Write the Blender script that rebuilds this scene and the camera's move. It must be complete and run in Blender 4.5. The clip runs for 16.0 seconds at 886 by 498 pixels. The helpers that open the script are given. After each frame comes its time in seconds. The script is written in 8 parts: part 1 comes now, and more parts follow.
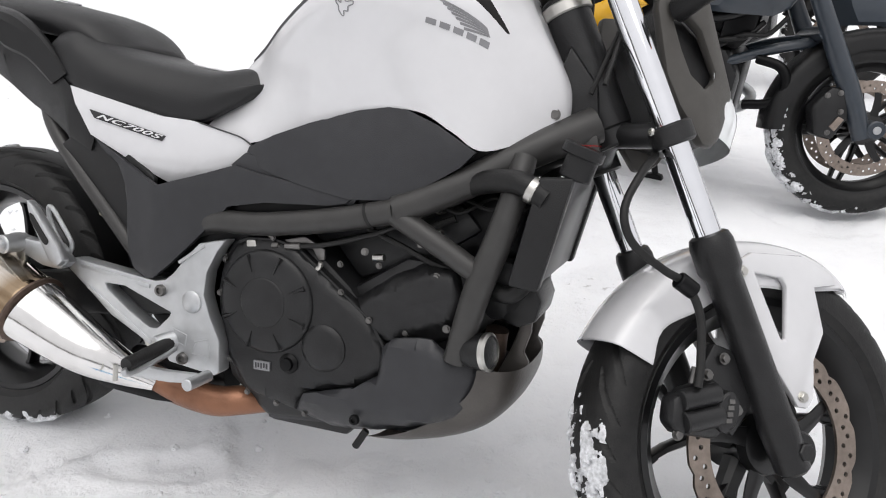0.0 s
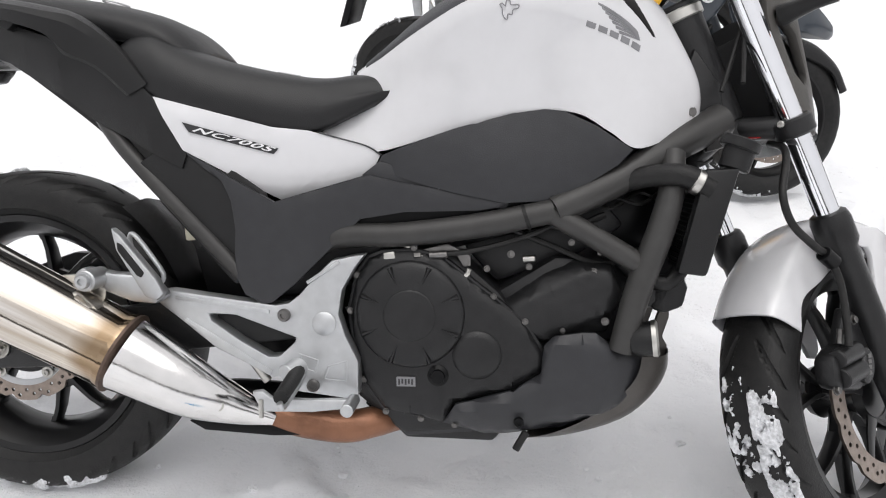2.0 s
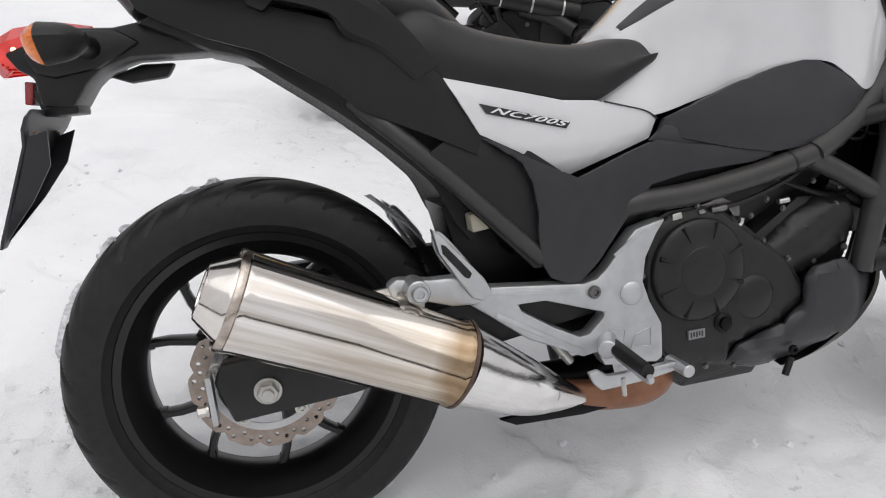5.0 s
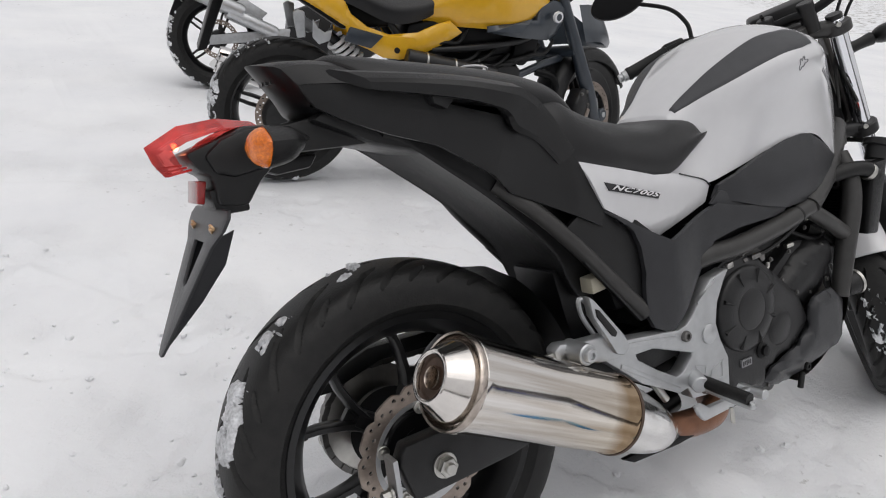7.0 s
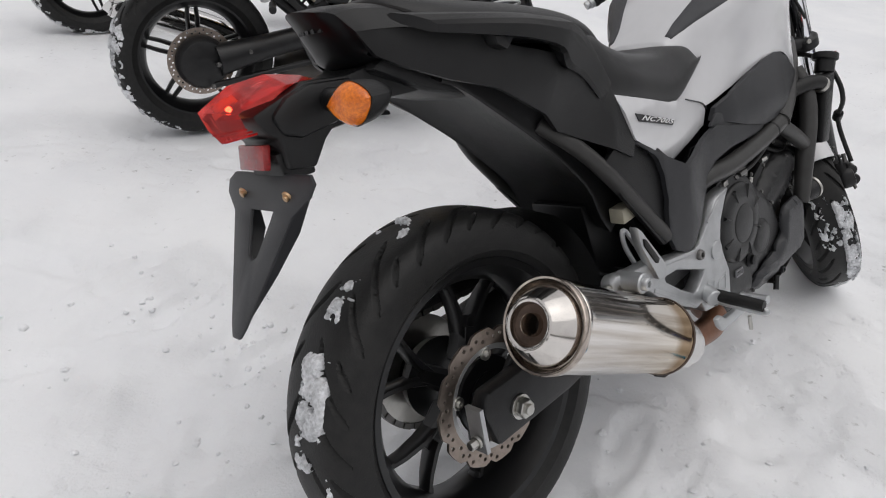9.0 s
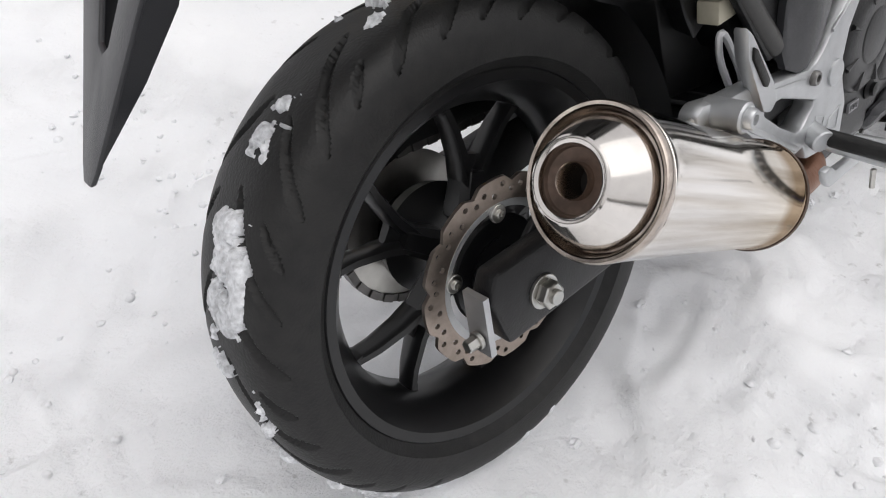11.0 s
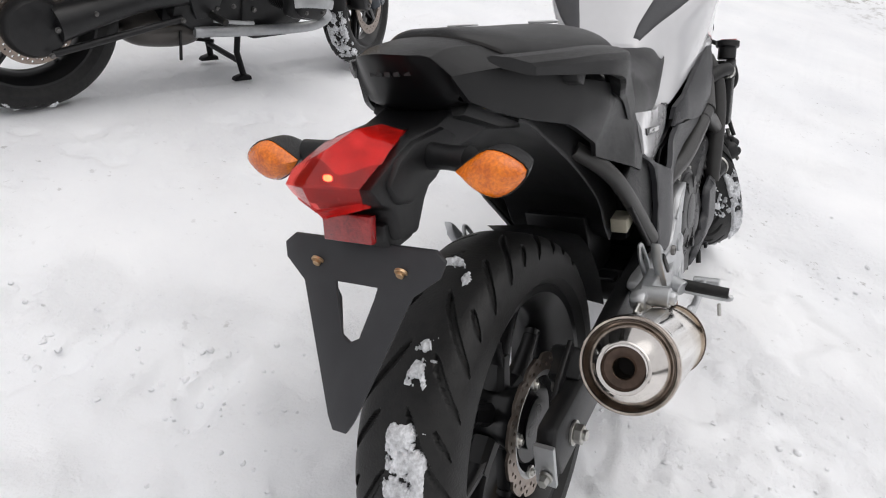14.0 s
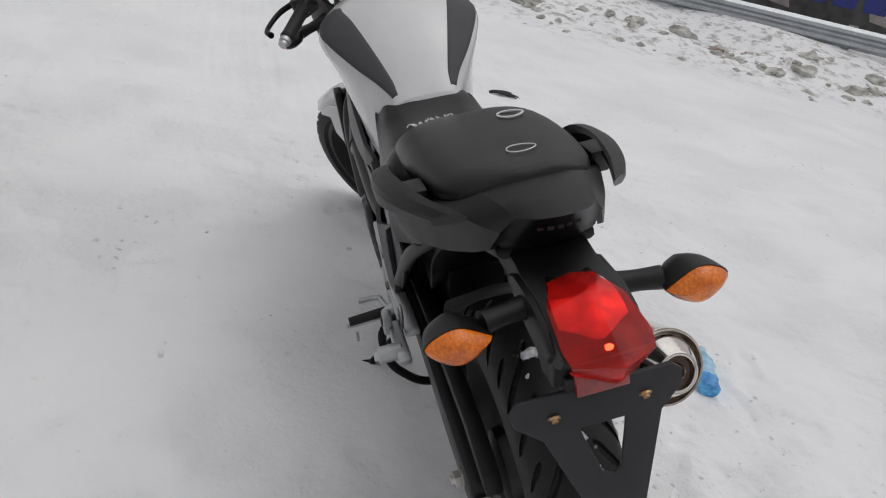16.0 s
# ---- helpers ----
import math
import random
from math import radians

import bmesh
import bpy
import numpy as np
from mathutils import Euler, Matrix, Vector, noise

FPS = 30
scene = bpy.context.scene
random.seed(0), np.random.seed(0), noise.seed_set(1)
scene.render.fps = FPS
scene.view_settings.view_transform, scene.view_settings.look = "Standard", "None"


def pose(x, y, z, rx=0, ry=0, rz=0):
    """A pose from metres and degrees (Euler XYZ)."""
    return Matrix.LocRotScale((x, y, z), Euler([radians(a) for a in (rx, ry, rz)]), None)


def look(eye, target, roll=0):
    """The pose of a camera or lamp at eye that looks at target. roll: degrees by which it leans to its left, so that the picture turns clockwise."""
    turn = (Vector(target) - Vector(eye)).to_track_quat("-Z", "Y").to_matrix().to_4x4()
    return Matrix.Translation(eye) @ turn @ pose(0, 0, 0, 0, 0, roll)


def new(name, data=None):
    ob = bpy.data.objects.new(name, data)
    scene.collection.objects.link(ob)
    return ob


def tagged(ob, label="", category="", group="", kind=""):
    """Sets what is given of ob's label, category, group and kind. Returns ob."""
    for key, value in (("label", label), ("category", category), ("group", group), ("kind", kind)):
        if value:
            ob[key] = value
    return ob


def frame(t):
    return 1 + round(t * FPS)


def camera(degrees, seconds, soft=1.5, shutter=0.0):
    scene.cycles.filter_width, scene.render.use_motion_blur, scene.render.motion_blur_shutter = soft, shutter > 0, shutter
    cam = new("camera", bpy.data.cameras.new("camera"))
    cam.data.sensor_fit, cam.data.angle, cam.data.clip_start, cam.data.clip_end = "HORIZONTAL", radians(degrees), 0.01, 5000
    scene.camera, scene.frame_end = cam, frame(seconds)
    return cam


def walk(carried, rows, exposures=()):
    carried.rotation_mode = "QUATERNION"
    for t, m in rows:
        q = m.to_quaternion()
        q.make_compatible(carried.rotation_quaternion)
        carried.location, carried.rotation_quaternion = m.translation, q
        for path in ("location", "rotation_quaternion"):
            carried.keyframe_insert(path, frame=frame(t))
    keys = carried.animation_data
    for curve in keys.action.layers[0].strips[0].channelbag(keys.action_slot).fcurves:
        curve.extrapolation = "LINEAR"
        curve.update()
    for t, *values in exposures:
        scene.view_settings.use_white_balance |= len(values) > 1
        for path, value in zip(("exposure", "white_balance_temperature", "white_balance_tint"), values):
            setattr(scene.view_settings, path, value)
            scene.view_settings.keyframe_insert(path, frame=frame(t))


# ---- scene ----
cam = camera(65.80, 16.0, 1.1)
PATH = [
    (0.0, 1.3401, -0.8296, 1.0441, 62.961, 1.004, 19.037),
    (0.5, 1.2276, -0.8299, 1.0281, 64.622, -0.342, 17.352),
    (1.0, 1.0881, -0.8282, 1.0204, 64.645, -0.486, 14.822),
    (1.5, 0.9469, -0.8932, 1.0327, 64.501, -1.167, 10.234),
    (2.0, 0.8221, -0.9459, 1.0344, 63.776, -1.346, 4.030),
    (2.5, 0.7062, -0.9162, 1.0262, 63.751, -1.681, 2.161),
    (3.0, 0.5839, -0.8829, 1.0152, 61.982, -0.947, 0.559),
    (3.5, 0.4414, -0.8969, 1.0204, 61.774, -2.186, -3.169),
    (4.0, 0.2691, -0.9275, 1.0389, 62.788, -1.575, -7.737),
    (4.5, 0.1282, -0.8818, 1.0119, 61.653, -1.586, -11.966),
    (5.0, -0.0142, -0.8187, 1.0249, 60.633, -2.207, -16.242),
    (5.2, -0.0708, -0.8016, 1.0335, 61.025, -2.670, -18.495),
    (7.3, -0.5826, -0.6006, 1.0791, 65.327, -4.411, -34.989),
    (7.5, -0.6186, -0.5630, 1.0825, 64.823, -3.669, -37.269),
    (8.0, -0.6983, -0.5164, 1.0849, 64.478, -3.165, -42.318),
    (8.5, -0.7347, -0.4804, 1.0820, 63.445, -3.698, -43.214),
    (9.0, -0.7282, -0.4517, 1.0584, 60.700, -5.095, -44.012),
    (9.5, -0.6549, -0.3872, 0.9926, 55.570, -5.104, -43.815),
    (10.0, -0.5367, -0.3093, 0.8945, 49.447, -6.378, -43.562),
    (10.2, -0.5064, -0.2844, 0.8668, 46.419, -6.831, -42.408),
    (12.3, -0.4724, -0.2402, 0.8799, 45.435, -5.795, -41.034),
    (12.5, -0.4979, -0.2316, 0.9026, 47.813, -6.878, -43.177),
    (13.0, -0.6343, -0.2174, 0.9522, 55.285, -10.075, -52.500),
    (13.5, -0.7449, -0.1858, 1.0428, 56.520, -9.952, -57.301),
    (14.0, -0.8631, -0.0524, 1.1102, 57.487, -10.330, -60.792),
    (14.5, -0.9952, 0.1315, 1.1544, 59.192, -10.088, -68.682),
    (15.0, -1.0326, 0.3449, 1.1847, 60.927, -11.574, -80.044),
    (15.5, -0.9245, 0.5495, 1.1801, 61.814, -9.469, -92.501),
    (16.0, -0.8509, 0.7444, 1.1676, 62.438, -11.331, -105.366),
]
walk(cam, [(t, pose(x, y, z, rx, ry, rz)) for t, x, y, z, rx, ry, rz in PATH],
     [(0, 0.20), (2, 0.21), (3.5, 0.18), (4, 0.14), (5, -0.14), (7.5, -0.37), (9, -0.42), (10, -0.12), (12.5, 0.06), (14, -0.08), (15, -0.51), (15.5, -0.73), (16, -0.67)])
# ---- end of walk ----

# ---- world and light: bright overcast winter day ----
world = bpy.data.worlds.new("overcast")
scene.world = world
world.use_nodes = True
wn, wl = world.node_tree.nodes, world.node_tree.links
sky = wn.new("ShaderNodeTexSky")
sky.sky_type = 'NISHITA'
sky.sun_disc = False
sky.sun_elevation, sky.sun_rotation = radians(78), radians(171)
sky.air_density, sky.dust_density, sky.ozone_density = 1.0, 6.0, 1.0
hsv = wn.new("ShaderNodeHueSaturation")
hsv.inputs["Saturation"].default_value = 0.20
wl.new(sky.outputs[0], hsv.inputs["Color"])
# a closed cloud cover evens the sky out
cloud = wn.new("ShaderNodeMix")
cloud.data_type = 'RGBA'
cloud.inputs[0].default_value = 0.6
cloud.inputs[7].default_value = (7.2, 7.05, 7.15, 1)
wl.new(hsv.outputs[0], cloud.inputs[6])
wl.new(cloud.outputs[2], wn["Background"].inputs[0])
wn["Background"].inputs[1].default_value = 0.133
sun = new("sun", bpy.data.lights.new("sun", 'SUN'))
sun.data.energy, sun.data.angle, sun.data.color = 0.75, radians(75), (1.0, 0.985, 0.97)
sun.matrix_world = look((0.3, -0.9, 4.4), (0.0, 0.0, 0.0))

# ---- materials ----
def shader(name, base, rough=0.5, metal=0.0, coat=0.0, vary=0.15, scale=40.0, bump=0.0, bump_scale=200.0, tint=None, spec=0.5):
    """A procedural material: base colour with two scales of variation, uneven roughness and a fine relief."""
    m = bpy.data.materials.new(name)
    m.use_nodes = True
    nt = m.node_tree
    b = nt.nodes["Principled BSDF"]
    b.inputs["Metallic"].default_value = metal
    b.inputs["Roughness"].default_value = rough
    b.inputs["Coat Weight"].default_value = coat
    b.inputs["Coat Roughness"].default_value = 0.06
    b.inputs["Specular IOR Level"].default_value = spec
    tc = nt.nodes.new("ShaderNodeTexCoord")
    n1 = nt.nodes.new("ShaderNodeTexNoise")
    n1.inputs["Scale"].default_value = scale
    n1.inputs["Detail"].default_value = 6
    n2 = nt.nodes.new("ShaderNodeTexNoise")
    n2.inputs["Scale"].default_value = scale * 0.11
    n2.inputs["Detail"].default_value = 3
    for n in (n1, n2):
        nt.links.new(tc.outputs["Object"], n.inputs["Vector"])
    mix = nt.nodes.new("ShaderNodeMix")
    mix.data_type = 'FLOAT'
    mix.inputs[0].default_value = 0.5
    nt.links.new(n1.outputs["Fac"], mix.inputs[2])
    nt.links.new(n2.outputs["Fac"], mix.inputs[3])
    ramp = nt.nodes.new("ShaderNodeValToRGB")
    lo = [c * (1 - vary) for c in base]
    hi = [min(1, c * (1 + vary)) for c in (tint or base)]
    ramp.color_ramp.elements[0].position, ramp.color_ramp.elements[1].position = 0.36, 0.64
    ramp.color_ramp.elements[0].color, ramp.color_ramp.elements[1].color = (*lo, 1), (*hi, 1)
    nt.links.new(mix.outputs[0], ramp.inputs[0])
    nt.links.new(ramp.outputs[0], b.inputs["Base Color"])
    rr = nt.nodes.new("ShaderNodeMapRange")
    rr.inputs["To Min"].default_value, rr.inputs["To Max"].default_value = max(0, rough * 0.8), min(1, rough * 1.2)
    nt.links.new(n2.outputs["Fac"], rr.inputs[0])
    nt.links.new(rr.outputs[0], b.inputs["Roughness"])
    if bump:
        n3 = nt.nodes.new("ShaderNodeTexNoise")
        n3.inputs["Scale"].default_value = bump_scale
        n3.inputs["Detail"].default_value = 4
        nt.links.new(tc.outputs["Object"], n3.inputs["Vector"])
        bp = nt.nodes.new("ShaderNodeBump")
        bp.inputs["Strength"].default_value = bump
        bp.inputs["Distance"].default_value = 0.002
        nt.links.new(n3.outputs["Fac"], bp.inputs["Height"])
        nt.links.new(bp.outputs[0], b.inputs["Normal"])
    return m


WHITE = shader("white_paint", (0.62, 0.62, 0.635), 0.18, coat=0.7, vary=0.02)
PLASTIC = shader("black_textured_plastic", (0.0055, 0.0055, 0.006), 0.36, vary=0.25, bump=0.35, bump_scale=900, spec=0.38)
GREY_PLASTIC = shader("grey_moulded_plastic", (0.027, 0.0275, 0.0305), 0.36, vary=0.12, bump=0.2, bump_scale=800, spec=0.38)
VINYL = shader("black_vinyl", (0.008, 0.008, 0.0088), 0.38, vary=0.25, bump=0.30, bump_scale=700, spec=0.40)
FRAME = shader("satin_dark_paint", (0.038, 0.037, 0.036), 0.36, vary=0.15, bump=0.15, bump_scale=500, spec=0.36)
ENGINE = shader("black_engine_paint", (0.013, 0.013, 0.0137), 0.36, vary=0.3, bump=0.25, bump_scale=400, spec=0.36)
# black paint, set extra dark so its colour carries the shade of recessed parts
BLACK = shader("black_paint_and_recess_shade", (0.0035, 0.0035, 0.004), 0.35, vary=0.3, spec=0.18)
RUBBER = shader("tyre_rubber", (0.0045, 0.0045, 0.005), 0.50, vary=0.35, scale=60, bump=0.35, bump_scale=300, tint=(0.009, 0.0088, 0.0085), spec=0.36)
RIM = shader("black_rim_paint", (0.0055, 0.0055, 0.006), 0.30, vary=0.25, spec=0.45)
ALU = shader("silver_cast_aluminium", (0.52, 0.53, 0.54), 0.34, metal=0.85, vary=0.10, bump=0.3, bump_scale=900)
STEEL = shader("zinc_plated_steel", (0.55, 0.54, 0.51), 0.32, metal=1.0, vary=0.15)
CHROME = shader("chrome", (0.82, 0.83, 0.86), 0.06, metal=1.0, vary=0.03)
DISC = shader("drilled_steel_disc", (0.31, 0.26, 0.225), 0.36, metal=1.0, vary=0.2, scale=90)
RUST = shader("rusty_steel_pipe", (0.13, 0.055, 0.032), 0.34, metal=0.55, vary=0.3, scale=18, tint=(0.20, 0.095, 0.055), bump=0.4)
PAD = shader("grey_tank_pad", (0.052, 0.053, 0.058), 0.6, vary=0.08, bump=0.3, bump_scale=900)
AMBER = shader("amber_lens", (0.60, 0.105, 0.001), 0.16, coat=0.4, vary=0.15, scale=300, tint=(0.80, 0.20, 0.003), bump=0.6, bump_scale=260)
RED = shader("red_lens", (0.46, 0.005, 0.005), 0.12, coat=0.6, vary=0.45, scale=35, tint=(0.72, 0.02, 0.016), bump=0.5, bump_scale=110)
rb = RED.node_tree.nodes["Principled BSDF"]
rb.inputs["Transmission Weight"].default_value, rb.inputs["IOR"].default_value = 0.72, 1.04
rb.inputs["Emission Color"].default_value, rb.inputs["Emission Strength"].default_value = (1.0, 0.02, 0.012, 1), 0.07
rib = RED.node_tree.nodes.new("ShaderNodeTexWave")
rib.bands_direction = 'Y'
rib.inputs["Scale"].default_value, rib.inputs["Distortion"].default_value, rib.inputs["Detail"].default_value = 55.0, 1.2, 1.0
rco = RED.node_tree.nodes.new("ShaderNodeTexCoord")
RED.node_tree.links.new(rco.outputs["Object"], rib.inputs["Vector"])
rbp = RED.node_tree.nodes.new("ShaderNodeBump")
rbp.inputs["Strength"].default_value, rbp.inputs["Distance"].default_value = 0.22, 0.002
RED.node_tree.links.new(rib.outputs["Fac"], rbp.inputs["Height"])
RED.node_tree.links.new(rbp.outputs[0], rb.inputs["Normal"])
RED_SOLID = shader("red_reflector", (0.20, 0.008, 0.010), 0.2, coat=0.6, vary=0.2, scale=300, tint=(0.30, 0.016, 0.016), bump=0.5, bump_scale=500)
BULB = bpy.data.materials.new("lit_bulb")
BULB.use_nodes = True
BULB.node_tree.nodes["Principled BSDF"].inputs["Emission Color"].default_value = (1.0, 0.26, 0.10, 1)
BULB.node_tree.nodes["Principled BSDF"].inputs["Emission Strength"].default_value = 22.0
LENS = shader("clear_headlamp_lens", (0.72, 0.74, 0.75), 0.1, coat=0.8, vary=0.1)
SNOW_CLUMP = shader("packed_snow", (0.58, 0.59, 0.61), 0.75, vary=0.35, scale=150, tint=(0.66, 0.67, 0.69), bump=1.0, bump_scale=260)
MARK = shader("badge_grey", (0.20, 0.20, 0.21), 0.4, vary=0.1)
LETTER = shader("badge_white", (0.74, 0.74, 0.75), 0.4, vary=0.05)
OCHRE = shader("yellow_plastic", (0.65, 0.36, 0.02), 0.4, vary=0.1)
COPPER = shader("brass_rivet", (0.5, 0.34, 0.2), 0.4, metal=0.8, vary=0.2)
BRIGHT = shader("polished_heat_shield", (0.74, 0.73, 0.72), 0.13, metal=1.0, vary=0.08, scale=25, bump=0.12, bump_scale=60)
BOLT = shader("dull_dark_bolt", (0.17, 0.165, 0.16), 0.35, metal=0.9, vary=0.3)
SKID = shader("grey_brown_skid_metal", (0.075, 0.069, 0.064), 0.36, metal=0.5, vary=0.2, scale=20, bump=0.2)
COWL = shader("warm_grey_moulded_plastic", (0.068, 0.064, 0.059), 0.5, vary=0.10, bump=0.25, bump_scale=900, spec=0.35)
HEATED = shader("heat_browned_steel", (0.36, 0.31, 0.27), 0.22, metal=1.0, vary=0.3, scale=60, tint=(0.52, 0.46, 0.41))
GROOVE = shader("dark_scorched_steel", (0.10, 0.07, 0.055), 0.5, metal=0.7, vary=0.4, scale=80)
LINE = shader("badge_black", (0.02, 0.02, 0.022), 0.4, vary=0.1)
CAP = shader("polished_steel_cap", (0.66, 0.63, 0.60), 0.12, metal=1.0, vary=0.12, scale=40)
# near-black that stands in for the shade inside openings and gaps
HOLE = shader("hole_black", (0.006, 0.005, 0.005), 0.9, vary=0.3)


def muffler_metal():
    """Polished steel with a straw tint towards the hot end (+x of the thing) and long faint streaks painted in for
    reflections.
    """
    m = shader("polished_muffler_steel", (0.75, 0.72, 0.68), 0.085, metal=1.0, vary=0.04)
    nt = m.node_tree
    b = nt.nodes["Principled BSDF"]
    tc = nt.nodes.new("ShaderNodeTexCoord")
    sep = nt.nodes.new("ShaderNodeSeparateXYZ")
    nt.links.new(tc.outputs["Object"], sep.inputs[0])
    no = nt.nodes.new("ShaderNodeTexNoise")
    no.inputs["Scale"].default_value = 9
    nt.links.new(tc.outputs["Object"], no.inputs["Vector"])
    ad = nt.nodes.new("ShaderNodeMath")
    ad.operation = 'MULTIPLY_ADD'
    nt.links.new(no.outputs["Fac"], ad.inputs[0])
    ad.inputs[1].default_value = 0.09
    nt.links.new(sep.outputs["X"], ad.inputs[2])
    rp = nt.nodes.new("ShaderNodeValToRGB")
    e = rp.color_ramp.elements
    e[0].position, e[0].color = 0.16, (0.80, 0.775, 0.75, 1)
    e[1].position, e[1].color = 0.375, (0.40, 0.30, 0.20, 1)
    mid = e.new(0.335)
    mid.color = (0.74, 0.69, 0.62, 1)
    nt.links.new(ad.outputs[0], rp.inputs[0])
    # long streaks along the can, reflections of the surroundings put into the colour
    mp = nt.nodes.new("ShaderNodeMapping")
    mp.inputs["Scale"].default_value = (2.5, 70, 70)
    nt.links.new(tc.outputs["Object"], mp.inputs["Vector"])
    st = nt.nodes.new("ShaderNodeTexNoise")
    st.inputs["Scale"].default_value, st.inputs["Detail"].default_value = 1.0, 5
    nt.links.new(mp.outputs[0], st.inputs["Vector"])
    sr = nt.nodes.new("ShaderNodeValToRGB")
    sr.color_ramp.elements[0].position, sr.color_ramp.elements[1].position = 0.30, 0.62
    sr.color_ramp.elements[0].color, sr.color_ramp.elements[1].color = (0.60, 0.55, 0.49, 1), (1, 1, 1, 1)
    nt.links.new(st.outputs["Fac"], sr.inputs[0])
    mx = nt.nodes.new("ShaderNodeMix")
    mx.data_type, mx.blend_type = 'RGBA', 'MULTIPLY'
    mx.inputs[0].default_value = 1.0
    nt.links.new(rp.outputs[0], mx.inputs[6])
    nt.links.new(sr.outputs[0], mx.inputs[7])
    nt.links.new(mx.outputs[2], b.inputs["Base Color"])
    return m


MUFFLER = muffler_metal()


def snow_material():
    m = bpy.data.materials.new("trodden_snow")
    m.use_nodes = True
    nt = m.node_tree
    b = nt.nodes["Principled BSDF"]
    b.inputs["Roughness"].default_value = 0.85
    b.inputs["Specular IOR Level"].default_value = 0.25
    tc = nt.nodes.new("ShaderNodeTexCoord")

    def noise(scale, detail=6, rough=0.6):
        n = nt.nodes.new("ShaderNodeTexNoise")
        n.inputs["Scale"].default_value = scale
        n.inputs["Detail"].default_value = detail
        n.inputs["Roughness"].default_value = rough
        nt.links.new(tc.outputs["Object"], n.inputs["Vector"])
        return n
    big, fine, mid, grit, lumps, patch = noise(1.1), noise(160, 3), noise(11, 9, 0.72), noise(30, 4), noise(34, 5, 0.65), noise(0.8, 4)
    ramp = nt.nodes.new("ShaderNodeValToRGB")
    ramp.color_ramp.elements[0].position, ramp.color_ramp.elements[1].position = 0.3, 0.7
    ramp.color_ramp.elements[0].color, ramp.color_ramp.elements[1].color = (0.79, 0.80, 0.825, 1), (0.88, 0.885, 0.895, 1)
    nt.links.new(big.outputs["Fac"], ramp.inputs[0])
    dirt = nt.nodes.new("ShaderNodeValToRGB")
    dirt.color_ramp.elements[0].position, dirt.color_ramp.elements[1].position = 0.635, 0.72
    dirt.color_ramp.elements[0].color, dirt.color_ramp.elements[1].color = (1, 1, 1, 1), (0.62, 0.61, 0.60, 1)
    nt.links.new(grit.outputs["Fac"], dirt.inputs[0])
    mx = nt.nodes.new("ShaderNodeMix")
    mx.data_type, mx.blend_type = 'RGBA', 'MULTIPLY'
    where = nt.nodes.new("ShaderNodeMapRange")
    where.inputs["From Min"].default_value, where.inputs["From Max"].default_value = 0.48, 0.62
    nt.links.new(patch.outputs["Fac"], where.inputs[0])
    nt.links.new(where.outputs[0], mx.inputs[0])
    nt.links.new(ramp.outputs[0], mx.inputs[6])
    nt.links.new(dirt.outputs[0], mx.inputs[7])
    # scattered dark grit, only in places
    speck = nt.nodes.new("ShaderNodeTexVoronoi")
    speck.inputs["Scale"].default_value = 26
    nt.links.new(tc.outputs["Object"], speck.inputs["Vector"])
    ring = nt.nodes.new("ShaderNodeMapRange")
    ring.inputs["From Min"].default_value, ring.inputs["From Max"].default_value = 0.06, 0.13
    ring.inputs["To Min"].default_value, ring.inputs["To Max"].default_value = 1.0, 0.0
    nt.links.new(speck.outputs["Distance"], ring.inputs[0])
    some = nt.nodes.new("ShaderNodeMapRange")
    some.inputs["From Min"].default_value, some.inputs["From Max"].default_value = 0.60, 0.70
    spots = noise(2.6, 5, 0.7)
    nt.links.new(spots.outputs["Fac"], some.inputs[0])
    gm = nt.nodes.new("ShaderNodeMath")
    gm.operation = 'MULTIPLY'
    nt.links.new(ring.outputs[0], gm.inputs[0])
    nt.links.new(some.outputs[0], gm.inputs[1])
    mg = nt.nodes.new("ShaderNodeMix")
    mg.data_type = 'RGBA'
    nt.links.new(gm.outputs[0], mg.inputs[0])
    nt.links.new(mx.outputs[2], mg.inputs[6])
    mg.inputs[7].default_value = (0.30, 0.29, 0.28, 1)
    # grey road dirt in the bank at the edge of the yard
    dot = nt.nodes.new("ShaderNodeVectorMath")
    dot.operation = 'DOT_PRODUCT'
    dot.inputs[1].default_value = (0.816, -0.578, 0)
    nt.links.new(tc.outputs["Object"], dot.inputs[0])
    edge = nt.nodes.new("ShaderNodeMapRange")
    edge.inputs["From Min"].default_value, edge.inputs["From Max"].default_value = 6.9, 8.0
    nt.links.new(dot.outputs["Value"], edge.inputs[0])
    soil = noise(7.0, 7, 0.7)
    sr = nt.nodes.new("ShaderNodeValToRGB")
    sr.color_ramp.elements[0].position, sr.color_ramp.elements[1].position = 0.50, 0.66
    sr.color_ramp.elements[0].color, sr.color_ramp.elements[1].color = (1, 1, 1, 1), (0.36, 0.34, 0.31, 1)
    nt.links.new(soil.outputs["Fac"], sr.inputs[0])
    mb = nt.nodes.new("ShaderNodeMix")
    mb.data_type, mb.blend_type = 'RGBA', 'MULTIPLY'
    nt.links.new(edge.outputs[0], mb.inputs[0])
    nt.links.new(mg.outputs[2], mb.inputs[6])
    nt.links.new(sr.outputs[0], mb.inputs[7])
    nt.links.new(mb.outputs[2], b.inputs["Base Color"])
    churn = nt.nodes.new("ShaderNodeMapRange")
    churn.inputs["From Min"].default_value, churn.inputs["From Max"].default_value = 0.47, 0.56
    churn.inputs["To Min"].default_value, churn.inputs["To Max"].default_value = 0.10, 1.25
    where2 = noise(1.5, 6, 0.7)
    nt.links.new(where2.outputs["Fac"], churn.inputs[0])
